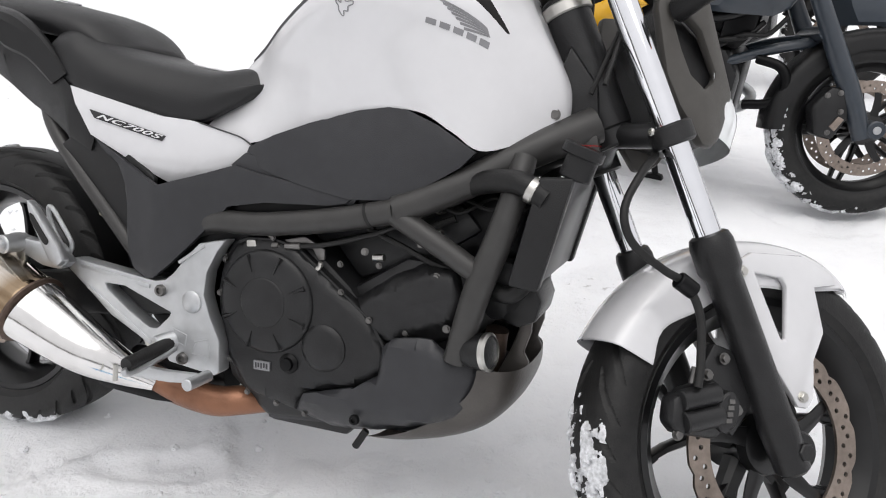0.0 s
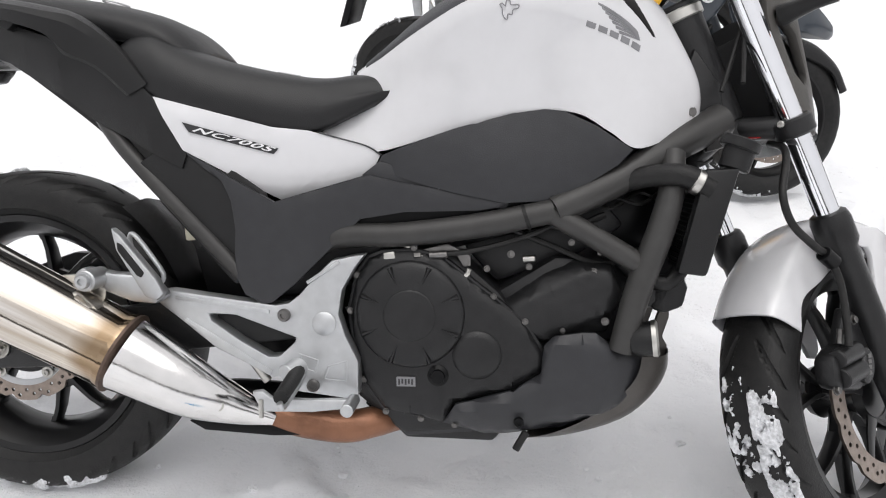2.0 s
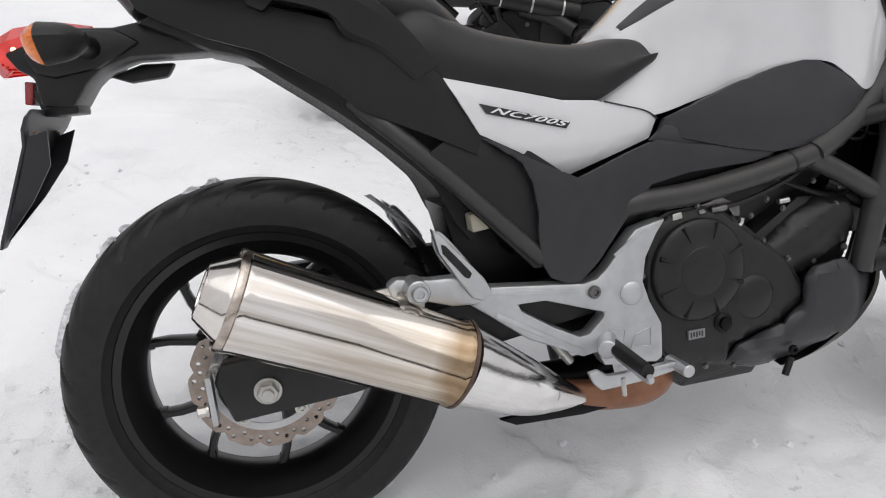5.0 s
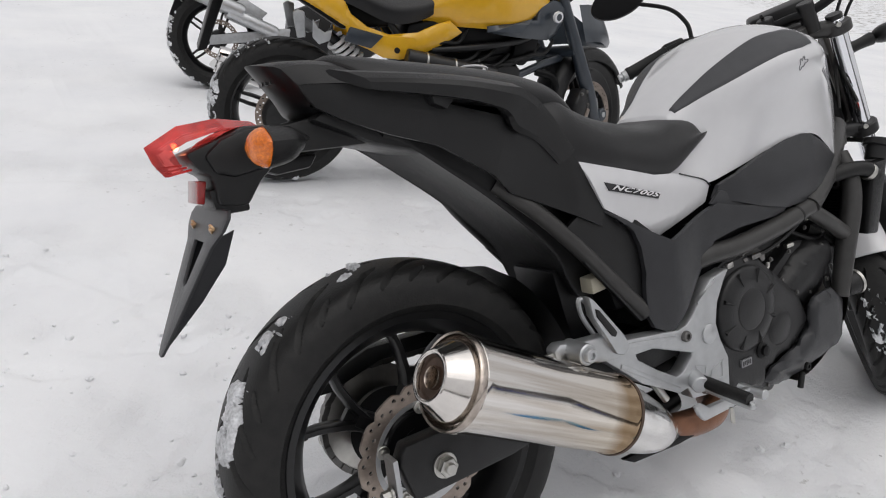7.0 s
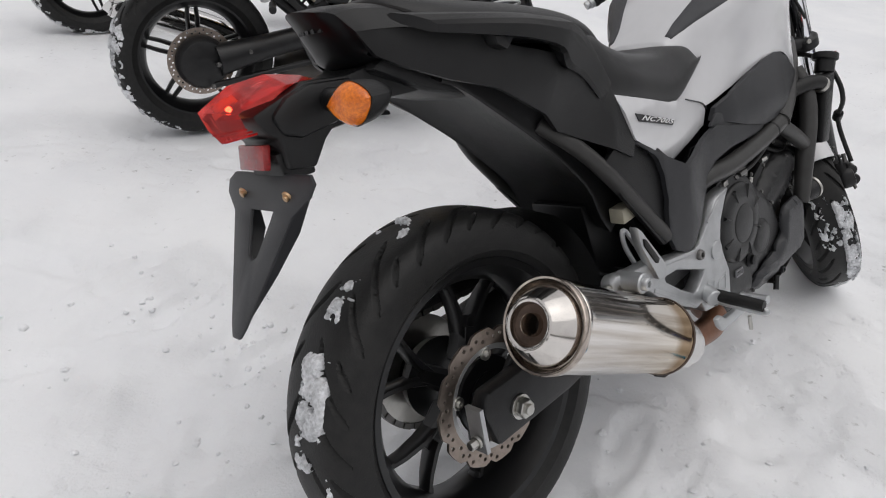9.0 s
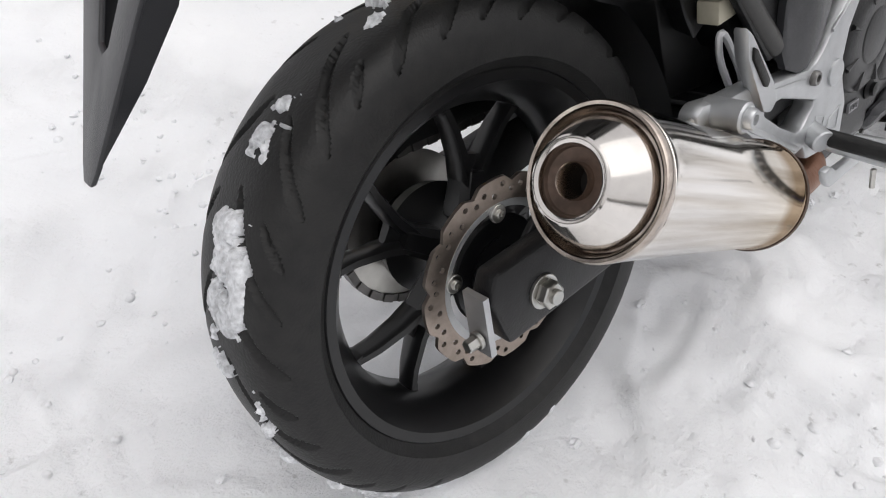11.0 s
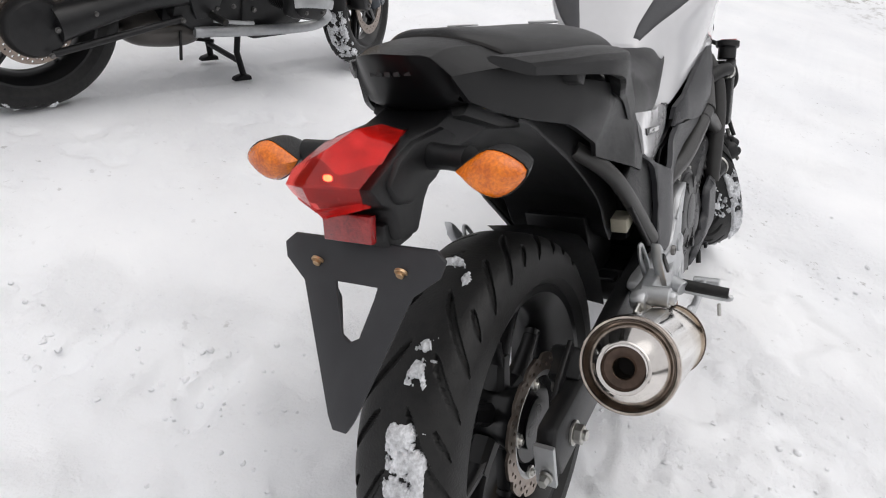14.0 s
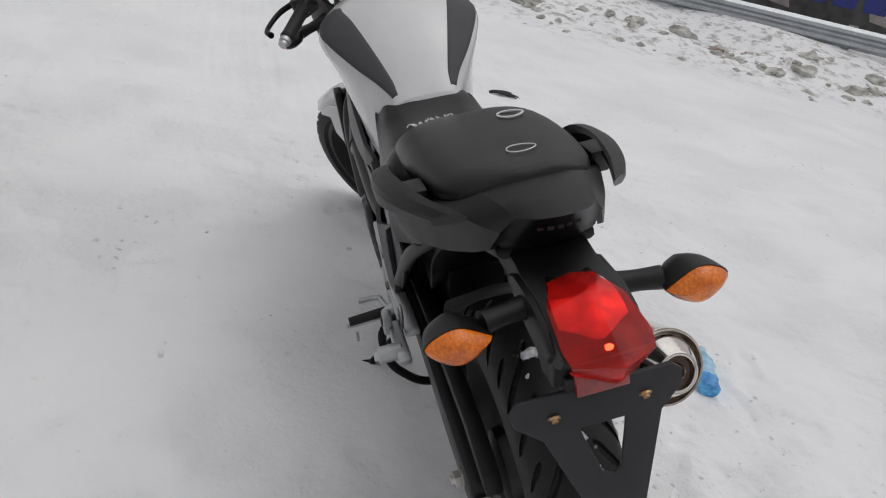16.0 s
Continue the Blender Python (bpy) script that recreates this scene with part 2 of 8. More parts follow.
    cell = nt.nodes.new("ShaderNodeTexVoronoi")
    cell.inputs["Scale"].default_value = 42
    nt.links.new(tc.outputs["Object"], cell.inputs["Vector"])
    hm = nt.nodes.new("ShaderNodeMath")
    hm.operation = 'MULTIPLY'
    level = nt.nodes.new("ShaderNodeMath")
    level.operation = 'SUBTRACT'
    level.inputs[1].default_value = 0.5
    nt.links.new(mid.outputs["Fac"], level.inputs[0])
    nt.links.new(level.outputs[0], hm.inputs[0])
    nt.links.new(churn.outputs[0], hm.inputs[1])
    hc = nt.nodes.new("ShaderNodeMath")
    hc.operation = 'MULTIPLY'
    level2 = nt.nodes.new("ShaderNodeMath")
    level2.operation = 'SUBTRACT'
    level2.inputs[1].default_value = 0.45
    nt.links.new(cell.outputs["Distance"], level2.inputs[0])
    nt.links.new(level2.outputs[0], hc.inputs[0])
    nt.links.new(churn.outputs[0], hc.inputs[1])
    hs = nt.nodes.new("ShaderNodeMath")
    hs.operation = 'MULTIPLY_ADD'
    hs.inputs[1].default_value = -0.18
    nt.links.new(hc.outputs[0], hs.inputs[0])
    nt.links.new(hm.outputs[0], hs.inputs[2])
    b1, b2, b3 = (nt.nodes.new("ShaderNodeBump") for _ in range(3))
    b1.inputs["Strength"].default_value, b1.inputs["Distance"].default_value = 0.7, 0.019
    b3.inputs["Strength"].default_value, b3.inputs["Distance"].default_value = 0.55, 0.006
    b2.inputs["Strength"].default_value, b2.inputs["Distance"].default_value = 0.6, 0.0022
    nt.links.new(hs.outputs[0], b1.inputs["Height"])
    nt.links.new(lumps.outputs["Fac"], b3.inputs["Height"])
    nt.links.new(fine.outputs["Fac"], b2.inputs["Height"])
    nt.links.new(b1.outputs[0], b3.inputs["Normal"])
    nt.links.new(b3.outputs[0], b2.inputs["Normal"])
    nt.links.new(b2.outputs[0], b.inputs["Normal"])
    return m


SNOW = snow_material()

# ---- geometry kit: every function gives (vertices, faces) ----
def join(*geos):
    vs, fs = [], []
    for v, f in geos:
        k = len(vs)
        vs += [tuple(p) for p in v]
        fs += [tuple(i + k for i in face) for face in f]
    return vs, fs


def moved(geo, m):
    return [tuple(m @ Vector(p)) for p in geo[0]], geo[1]


def mirror(geo):
    return [(x, -y, z) for x, y, z in geo[0]], [tuple(reversed(f)) for f in geo[1]]


def spline(pts, k=6):
    """Catmull-Rom through the points, k steps a span; any dimension."""
    p = [np.array(q, float) for q in pts]
    p = [2 * p[0] - p[1]] + p + [2 * p[-1] - p[-2]]
    out = []
    for i in range(1, len(p) - 2):
        for j in range(k):
            t = j / k
            out.append(0.5 * (2 * p[i] + (p[i + 1] - p[i - 1]) * t + (2 * p[i - 1] - 5 * p[i] + 4 * p[i + 1] - p[i + 2]) * t * t
                              + (3 * p[i] - p[i - 1] - 3 * p[i + 1] + p[i + 2]) * t ** 3))
    out.append(p[-2])
    return out


def lathe(profile, n=48, closed=False):
    """Turn (radius, along) round the y axis."""
    m = len(profile)
    v = [(r * math.cos(2 * math.pi * i / n), h, r * math.sin(2 * math.pi * i / n)) for i in range(n) for r, h in profile]
    f = []
    for i in range(n):
        for j in range(m if closed else m - 1):
            a, b = i * m + j, i * m + (j + 1) % m
            c, d = ((i + 1) % n) * m + (j + 1) % m, ((i + 1) % n) * m + j
            f.append((a, b, c, d))
    if not closed:
        f.append(tuple(i * m for i in range(n)))
        f.append(tuple(i * m + m - 1 for i in reversed(range(n))))
    return v, f


def along(p0, p1):
    """The pose that lays the y axis from p0 towards p1."""
    d = Vector(p1) - Vector(p0)
    return Matrix.Translation(p0) @ d.to_track_quat('Y', 'Z').to_matrix().to_4x4()


def turned(profile, p0, p1, n=32):
    return moved(lathe(profile, n), along(p0, p1))


def cyl(p0, p1, r, n=20, c=0.0):
    h = (Vector(p1) - Vector(p0)).length
    c = c or min(r, h) * 0.12
    return turned([(r - c, 0), (r, c), (r, h - c), (r - c, h)], p0, p1, n)


def sweep(pts, r, n=12, k=6, flat=1.0, straight=False):
    """A tube through the points; r one radius or one a point; flat squeezes it sideways (y)."""
    rr = r if isinstance(r, (list, tuple)) else [r] * len(pts)
    q = [np.array([*p, a], float) for p, a in zip(pts, rr)]
    if not straight:
        q = spline(q, k)
    v, f = [], []
    up = None
    for i, s in enumerate(q):
        d = Vector(q[min(i + 1, len(q) - 1)][:3] - q[max(i - 1, 0)][:3]).normalized()
        if up is None:
            up = Vector((0, 1, 0)) if abs(d.y) < 0.9 else Vector((0, 0, 1))
        up = (up - d * up.dot(d)).normalized()
        side = d.cross(up)
        for j in range(n):
            a = 2 * math.pi * j / n
            v.append(tuple(Vector(s[:3]) + (up * math.cos(a) * flat + side * math.sin(a)) * s[3]))
    for i in range(len(q) - 1):
        for j in range(n):
            f.append((i * n + j, i * n + (j + 1) % n, (i + 1) * n + (j + 1) % n, (i + 1) * n + j))
    f.append(tuple(reversed(range(n))))
    f.append(tuple((len(q) - 1) * n + j for j in range(n)))
    return v, f


def box(x0, x1, y0, y1, z0, z1):
    v = [(x, y, z) for x in (x0, x1) for y in (y0, y1) for z in (z0, z1)]
    return v, [(0, 1, 3, 2), (4, 6, 7, 5), (0, 4, 5, 1), (2, 3, 7, 6), (0, 2, 6, 4), (1, 5, 7, 3)]


def from_bm(bm):
    bm.verts.index_update()
    out = [tuple(v.co) for v in bm.verts], [tuple(v.index for v in f.verts) for f in bm.faces]
    bm.free()
    return out


def prism(outline, y0, y1, bevel=0.004, holes=(), seg=2):
    """A plate: an outline in (x, z), with holes, from y0 to y1, its edges rounded."""
    bm = bmesh.new()
    edges = []
    for loop in (outline, *holes):
        vs = [bm.verts.new((x, y0, z)) for x, z in loop]
        edges += [bm.edges.new((vs[i], vs[(i + 1) % len(vs)])) for i in range(len(vs))]
    bmesh.ops.triangle_fill(bm, use_beauty=True, use_dissolve=False, edges=edges)
    ext = bmesh.ops.extrude_face_region(bm, geom=bm.faces[:])
    for g in ext["geom"]:
        if isinstance(g, bmesh.types.BMVert):
            g.co.y = y1
    bmesh.ops.recalc_face_normals(bm, faces=bm.faces[:])
    if bevel:
        sharp = [e for e in bm.edges if len(e.link_faces) == 2 and e.calc_face_angle() > 0.6]
        bmesh.ops.bevel(bm, geom=sharp, offset=bevel, segments=seg, profile=0.5, affect='EDGES', clamp_overlap=True)
    return from_bm(bm)


def edge_distance(x, z, outline):
    p = np.array(outline, float)
    q = np.roll(p, -1, 0)
    d = q - p
    w = np.array([x, z]) - p
    t = np.clip((w * d).sum(1) / np.maximum((d * d).sum(1), 1e-12), 0, 1)
    return np.sqrt((((w - t[:, None] * d)) ** 2).sum(1).min())


def panel(outline, depth, thick=0.006, cell=0.02, rim=0.015, sink=0.012, smooth=0):
    """A curved cover: an outline in (x, z), standing at y = depth(x, z), its border rolled inwards by sink over the width rim."""
    if smooth:
        outline = [tuple(p) for p in spline([*outline, outline[0]], smooth)[:-1]]
    bm = bmesh.new()
    bm.faces.new([bm.verts.new((x, 0, z)) for x, z in outline])
    xs, zs = [p[0] for p in outline], [p[1] for p in outline]
    bmesh.ops.triangulate(bm, faces=bm.faces[:])
    for lo, hi, no in ((min(xs), max(xs), (1, 0, 0)), (min(zs), max(zs), (0, 0, 1))):
        n = max(2, int((hi - lo) / cell))
        for i in range(1, n):
            c = lo + (hi - lo) * i / n
            bmesh.ops.bisect_plane(bm, geom=bm.verts[:] + bm.edges[:] + bm.faces[:], plane_co=(c * no[0], 0, c * no[2]), plane_no=no, dist=1e-5)
    bmesh.ops.remove_doubles(bm, verts=bm.verts[:], dist=0.0015)
    bmesh.ops.recalc_face_normals(bm, faces=bm.faces[:])
    bm.normal_update()
    if sum(f.normal.y for f in bm.faces) > 0:
        bmesh.ops.reverse_faces(bm, faces=bm.faces[:])
    top = bm.verts[:]
    for v in top:
        d = edge_distance(v.co.x, v.co.z, outline)
        s = max(0.0, 1 - d / rim)
        v.co.y = depth(v.co.x, v.co.z) + sink * (1 - math.sqrt(max(0.0, 1 - s * s)))
    ext = bmesh.ops.extrude_face_region(bm, geom=bm.faces[:], use_keep_orig=True)
    back = [g for g in ext["geom"] if isinstance(g, bmesh.types.BMVert)]
    for v in back:
        v.co.y += thick
    bmesh.ops.recalc_face_normals(bm, faces=bm.faces[:])
    return from_bm(bm)


def skin(rings, k=6, close_u=False, cap=True, k2=None):
    """A smooth body through rings of control points (each ring open, from one border to the other)."""
    cols = [spline(r, k2 or k) for r in rings]
    grid = [spline([c[j] for c in cols], k) for j in range(len(cols[0]))]
    n, m = len(grid[0]), len(grid)
    v = [tuple(grid[j][i]) for i in range(n) for j in range(m)]
    f = []
    for i in range(n - 1):
        for j in range(m if close_u else m - 1):
            a, b = i * m + j, i * m + (j + 1) % m
            f.append((a, (i + 1) * m + j, (i + 1) * m + (j + 1) % m, b))
    if cap:
        f.append(tuple(range(m)))
        f.append(tuple((n - 1) * m + j for j in reversed(range(m))))
    return v, f


def both(half):
    """A half ring from the middle outwards on the right side, made whole: left border, middle, right border."""
    return [(x, -y, z) for x, y, z in reversed(half[1:])] + list(half) if half[0][1] == 0 else half


def part(name, geo, material, parent, label="", smooth=38, kind=""):
    """One mesh object under a thing or under a part."""
    me = bpy.data.meshes.new(name)
    me.from_pydata(geo[0], [], geo[1])
    me.validate()
    bm = bmesh.new()
    bm.from_mesh(me)
    bmesh.ops.recalc_face_normals(bm, faces=bm.faces[:])
    bm.to_mesh(me)
    bm.free()
    me.polygons.foreach_set("use_smooth", [True] * len(me.polygons))
    me.set_sharp_from_angle(angle=radians(smooth))
    me.materials.append(material)
    ob = new(name, me)
    if parent:
        ob.parent = parent
    return tagged(ob, label, kind=kind)


def bolt_geo(p, d, r, h=None, n=6):
    """A flanged hexagon bolt at p, its head towards d."""
    h = h or r * 0.8
    d = Vector(d).normalized()
    p = Vector(p)
    a = cyl(p, p + d * h * 0.35, r * 1.35, 16)
    b = cyl(p + d * h * 0.3, p + d * h * 1.3, r, n)
    return join(a, b)


def socket_bolt(p, d, r):
    """A round cap-head bolt with a recessed hexagon."""
    return turned([(r * 1.0, 0), (r, r * 0.5), (r * 0.85, r * 0.75), (r * 0.5, r * 0.75), (r * 0.45, r * 0.35), (0.0005, r * 0.3)], p, Vector(p) + Vector(d).normalized(), 14)

# ---- ground ----
def rut(x, y, x0, y0, ang, half, length, depth):
    """A wheel track: a shallow groove with low shoulders along a line."""
    dx, dy = x - x0, y - y0
    s, d = dx * math.cos(ang) + dy * math.sin(ang), -dx * math.sin(ang) + dy * math.cos(ang)
    d += 0.02 * math.sin(s * 2.1)
    if s < 0 or s > length or abs(d) > 3 * half:
        return 0.0
    u = abs(d) / half
    e = min(1.0, s / 0.2, (length - s) / 0.4)
    return e * (-depth * max(0.0, 1 - u ** 4) + 0.5 * depth * math.exp(-((u - 1.35) / 0.35) ** 2))


PRINT_RND = random.Random(31)
PRINTS = []
for spot in range(55):
    cx, cy = ((0.25, -0.45), (-0.85, 0.0), (-1.0, 0.9), (-0.3, 0.75), (-1.1, -0.5))[spot % 5]
    PRINTS.append((cx + PRINT_RND.gauss(0, 0.50), cy + PRINT_RND.gauss(0, 0.34), PRINT_RND.random() * 6.283, 0.004 + 0.008 * PRINT_RND.random(), 0.11 + 0.03 * PRINT_RND.random()))


def trodden(x, y):
    """Old shoe prints: shallow pressed ovals with a crumbled rim."""
    h = 0.0
    for px, py, ang, depth, half in PRINTS:
        dx, dy = x - px, y - py
        if abs(dx) > 0.24 or abs(dy) > 0.24:
            continue
        u, w = (dx * math.cos(ang) + dy * math.sin(ang)) / half, (-dx * math.sin(ang) + dy * math.cos(ang)) / 0.045
        w *= 1 + 0.35 * u * (1 if u > 0 else 0.4)
        r = math.sqrt(u * u + w * w) + 0.22 * noise.noise((x * 22, y * 22, 5.5))
        h += -depth * max(0.0, min(1.0, (1.05 - r) * 4)) + 0.55 * depth * math.exp(-((r - 1.28) / 0.2) ** 2) * (0.6 + noise.noise((x * 30, y * 30, 1.5)))
    return h


def rolling(x, y):
    """Height of the trodden snow."""
    h = 0.006 * noise.fractal((x * 0.9, y * 0.9, 3.1), 1.0, 2.0, 4)
    if -6 < x < 9 and -8 < y < 7:
        tread = max(0.0, min(1.0, 0.5 + 1.6 * noise.noise((x * 0.9 + 4, y * 0.9, 8.2))))
        h += (0.002 + 0.0065 * tread) * noise.fractal((x * 5, y * 5, 1.7), 0.9, 2.0, 5)
        # scuffed, broken crust where people have walked
        c = noise.noise((x * 7.5, y * 7.5, 4.4)) + 0.5 * noise.noise((x * 15, y * 15, 9.1))
        h -= 0.011 * tread * max(0.0, min(1.0, (c - 0.18) * 6))
        h += rut(x, y, 0.10, 2.31, radians(180 - 13), 0.07, 5.0, 0.012) + rut(x, y, 2.05, 1.86, radians(-4), 0.05, 1.2, 0.006) + rut(x, y, 0.7, 2.14, radians(-13), 0.06, 1.3, 0.012)
        h += rut(x, y, -0.35, 0.02, radians(184), 0.07, 4.0, 0.016) + rut(x, y, 0.40, 4.1, radians(167), 0.07, 5.0, 0.012)
        h += rut(x, y, -1.1, -0.9, radians(62), 0.16, 3.0, 0.006) + rut(x, y, -0.9, 0.5, radians(20), 0.12, 1.4, 0.008)
        h += rut(x, y, -1.3, 0.62, radians(-12), 0.05, 1.5, 0.014) + rut(x, y, -1.2, 0.40, radians(-6), 0.04, 1.0, 0.010) + rut(x, y, -0.9, 2.3, radians(-55), 0.05, 1.4, 0.009)
        if -2.4 < x < 4 and -2.4 < y < 3:
            h += trodden(x, y)
    # the yard rises a little towards the other bikes
    k = max(0.0, min(1.0, (y - 0.7) / 1.2))
    h += 0.026 * k * k * (3 - 2 * k)
    bank = max(0.0, min(1.0, ((x * 0.816 - y * 0.578) - 7.1) / 2.2))
    if bank > 0:
        h += 0.45 * bank * bank * (3 - 2 * bank) * (0.85 + 0.5 * noise.noise((x * 1.6, y * 1.6, 0.4))) + 0.05 * bank * noise.fractal((x * 4, y * 4, 7.7), 0.9, 2.0, 4)
    # wheels have pressed the snow flat where they stand
    for wx, wy in ((0.0, 0.05), (1.50, 0.05)):
        q = ((x - wx) / 0.26) ** 2 + ((y - wy) / 0.16) ** 2
        if q < 1:
            h = h * q + 0.004 * (1 - q)
    return h - 0.016


def sheet(xs, ys):
    v = [(x, y, rolling(x, y)) for x in xs for y in ys]
    m = len(ys)
    f = [(i * m + j, (i + 1) * m + j, (i + 1) * m + j + 1, i * m + j + 1) for i in range(len(xs) - 1) for j in range(m - 1)]
    return v, f


def steps(lo, hi, fine0, fine1, fine, coarse):
    """Grid lines: fine between fine0 and fine1, growing coarser outside."""
    out = list(np.arange(fine0, fine1 + 1e-6, fine))
    d, x = fine, fine0
    while x > lo:
        d = min(d * 1.25, coarse)
        x -= d
        out.insert(0, x)
    d, x = fine, fine1
    while x < hi:
        d = min(d * 1.25, coarse)
        x += d
        out.append(x)
    return [float(q) for q in out]


ground = part("ground", sheet(steps(-400, 400, -1.6, 2.4, 0.0135, 60), steps(-400, 400, -1.4, 2.5, 0.0135, 60)), SNOW, None, smooth=60)
tagged(ground, "trodden white snow cover of an open yard", "snow", kind="structure")

# ---- the white motorcycle: x forward, y to its left, z up, in its own leaning frame ----
LEAN_ANGLE, Y0 = 19.0, 0.0508
bike = new("motorcycle")
bike.matrix_world = pose(0, 0, 0, 0, -3.4, 0) @ pose(0, Y0, 0, -LEAN_ANGLE, 0, 0)
tagged(bike, "white and black naked motorcycle leaning on its side stand in snow", "motorcycle")
STEER = 40.0
FRONT_TURN = 171.0
AXLE_F, AXLE_R = Vector((1.533, 0, 0.182)), Vector((0.0, 0, 0.293))
RAKE = Vector((-0.397, 0, 0.918))
HEAD_AT = AXLE_F + Vector((-0.043, 0, 0))
STEERING = Matrix.Translation(HEAD_AT) @ Matrix.Rotation(radians(STEER), 4, RAKE) @ Matrix.Translation(-HEAD_AT)


def tyre_geo(radius, width, rim_r, n=1000, pitch=11, depth=0.007, m=90):
    """A tyre round the y axis: a round crown with curved grooves that run from near the middle out to the shoulder, and plain walls."""
    a = np.linspace(-1, 1, m + 1)[1:-1]
    q = np.abs(a)
    y = width / 2 * np.sin(a * 1.62) / math.sin(1.62)
    r = rim_r + (radius - rim_r) * (1 - q ** 2.6) ** 0.62
    # a raised bead line on each wall, close to the rim
    r = np.concatenate([[rim_r - 0.012, rim_r], r, [rim_r, rim_r - 0.012]])
    y = np.concatenate([[-width * 0.36, -width * 0.40], y, [width * 0.40, width * 0.36]])
    a = np.concatenate([[-1.1, -1.05], a, [1.05, 1.1]])
    q = np.abs(a)
    th = np.linspace(0, 2 * math.pi, n, endpoint=False)[:, None]
    d = np.zeros((n, len(a)))
    step = 2 * math.pi / pitch
    for shift, lo, hi, half in ((0.0, 0.08, 0.78, 0.0040), (0.36, 0.22, 0.80, 0.0042), (0.70, 0.44, 0.76, 0.0038)):
        s_ = np.clip(q, 0.05, 1)
        mid = 0.62 * s_ ** 0.55
        slope = radius * 0.62 * 0.55 * s_ ** -0.45 / (width * 0.62)
        u = (th - mid[None] - step * (shift + np.where(a > 0, 0.5, 0.0))[None] + step / 2) % step - step / 2
        gap = np.abs(u) * radius / np.sqrt(1 + slope ** 2)[None]
        along_ = np.minimum(q - lo, hi - q) * width * 0.6
        wide = half * np.clip(along_ / 0.008, 0, 1)
        d = np.maximum(d, depth * np.clip((wide[None] - gap) / 0.0012 + 0.5, 0, 1) * (wide > 0.0004)[None])
    r = r[None] - d
    v = np.stack([r * np.cos(th), np.broadcast_to(y[None], r.shape), r * np.sin(th)], -1).reshape(-1, 3).tolist()
    k = len(a)
    i, j = np.meshgrid(np.arange(n), np.arange(k), indexing="ij")
    f = np.stack([i * k + j, i * k + (j + 1) % k, (i + 1) % n * k + (j + 1) % k, (i + 1) % n * k + j], -1).reshape(-1, 4).tolist()
    return v, f


def tyre_snow(radius, width, rim_r, t0, t1, s0, s1, level, seed):
    """Clumps of snow that stick to a tyre's tread between two angles (degrees)."""
    v, f, idx = [], [], {}
    nt_, ns = int((t1 - t0) * 2.4), 52
    h = {}
    for i in range(nt_ + 1):
        for j in range(ns + 1):
            th, a = radians(t0 + (t1 - t0) * i / nt_), s0 + (s1 - s0) * j / ns
            q = 1.0 * noise.fractal((th * 9 + seed, a * 3.6, seed * 3.3), 0.7, 2.1, 6) + 0.6 * noise.noise((th * 3 + seed, a * 1.6, 2.0))
            e = min(i, nt_ - i, 12) / 12 * min(j, ns - j, 8) / 8
            h[i, j] = (q - level) * e - 0.12 * (1 - e), th, a
    def vert(i, j):
        if (i, j) not in idx:
            q, th, a = h[i, j]
            y = width / 2 * math.sin(a * 1.62) / math.sin(1.62)
            r = rim_r + (radius - rim_r) * (1 - abs(a) ** 2.6) ** 0.62 + (0.002 + 0.006 * min(1.0, q * 2.5) if q > 0 else -0.006)
            idx[i, j] = len(v)
            v.append((r * math.cos(th), y, r * math.sin(th)))
        return idx[i, j]
    for i in range(nt_):
        for j in range(ns):
            if max(h[a][0] for a in ((i, j), (i + 1, j), (i, j + 1), (i + 1, j + 1))) > 0:
                f.append((vert(i, j), vert(i + 1, j), vert(i + 1, j + 1), vert(i, j + 1)))
    return v, f


def rim_geo(r_out, width):
    """The rim: lip, bead seat and dropped well."""
    w = width / 2
    return lathe([(r_out, -w), (r_out + 0.004, -w + 0.004), (r_out - 0.004, -w + 0.012), (r_out - 0.018, -w + 0.022), (r_out - 0.030, -w * 0.35), (r_out - 0.030, w * 0.35),
                  (r_out - 0.018, w - 0.022), (r_out - 0.004, w - 0.012), (r_out + 0.004, w - 0.004), (r_out, w), (r_out - 0.012, w - 0.002), (r_out - 0.030, w - 0.026),
                  (r_out - 0.042, w * 0.3), (r_out - 0.042, -w * 0.3), (r_out - 0.030, -w + 0.026), (r_out - 0.012, -w + 0.002)], 96, True)


def spoke_geo(r0, r1, a0, a1, w0, w1, t0, t1):
    """One cast spoke from the hub at angle a0 to the rim at angle a1 (degrees)."""
    p = [Vector((math.cos(radians(a0 + (a1 - a0) * s)) * (r0 + (r1 - r0) * s), 0, math.sin(radians(a0 + (a1 - a0) * s)) * (r0 + (r1 - r0) * s))) for s in (0, 0.3, 0.65, 1.0)]
    v, f = [], []
    for i, q in enumerate(p):
        d = (p[min(i + 1, 3)] - p[max(i - 1, 0)]).normalized()
        n = Vector((-d.z, 0, d.x))
        s = i / 3
        w, t = (w0 + (w1 - w0) * s) / 2, (t0 + (t1 - t0) * s) / 2
        for a, b in ((1, .55), (.55, 1), (-.55, 1), (-1, .55), (-1, -.55), (-.55, -1), (.55, -1), (1, -.55)):
            v.append(tuple(q + n * w * a + Vector((0, t * b, 0))))
    for i in range(3):
        for j in range(8):
            f.append((i * 8 + j, i * 8 + (j + 1) % 8, i * 8 + 8 + (j + 1) % 8, i * 8 + 8 + j))
    f += [tuple(range(8)), tuple(reversed(range(24, 32)))]
    return v, f


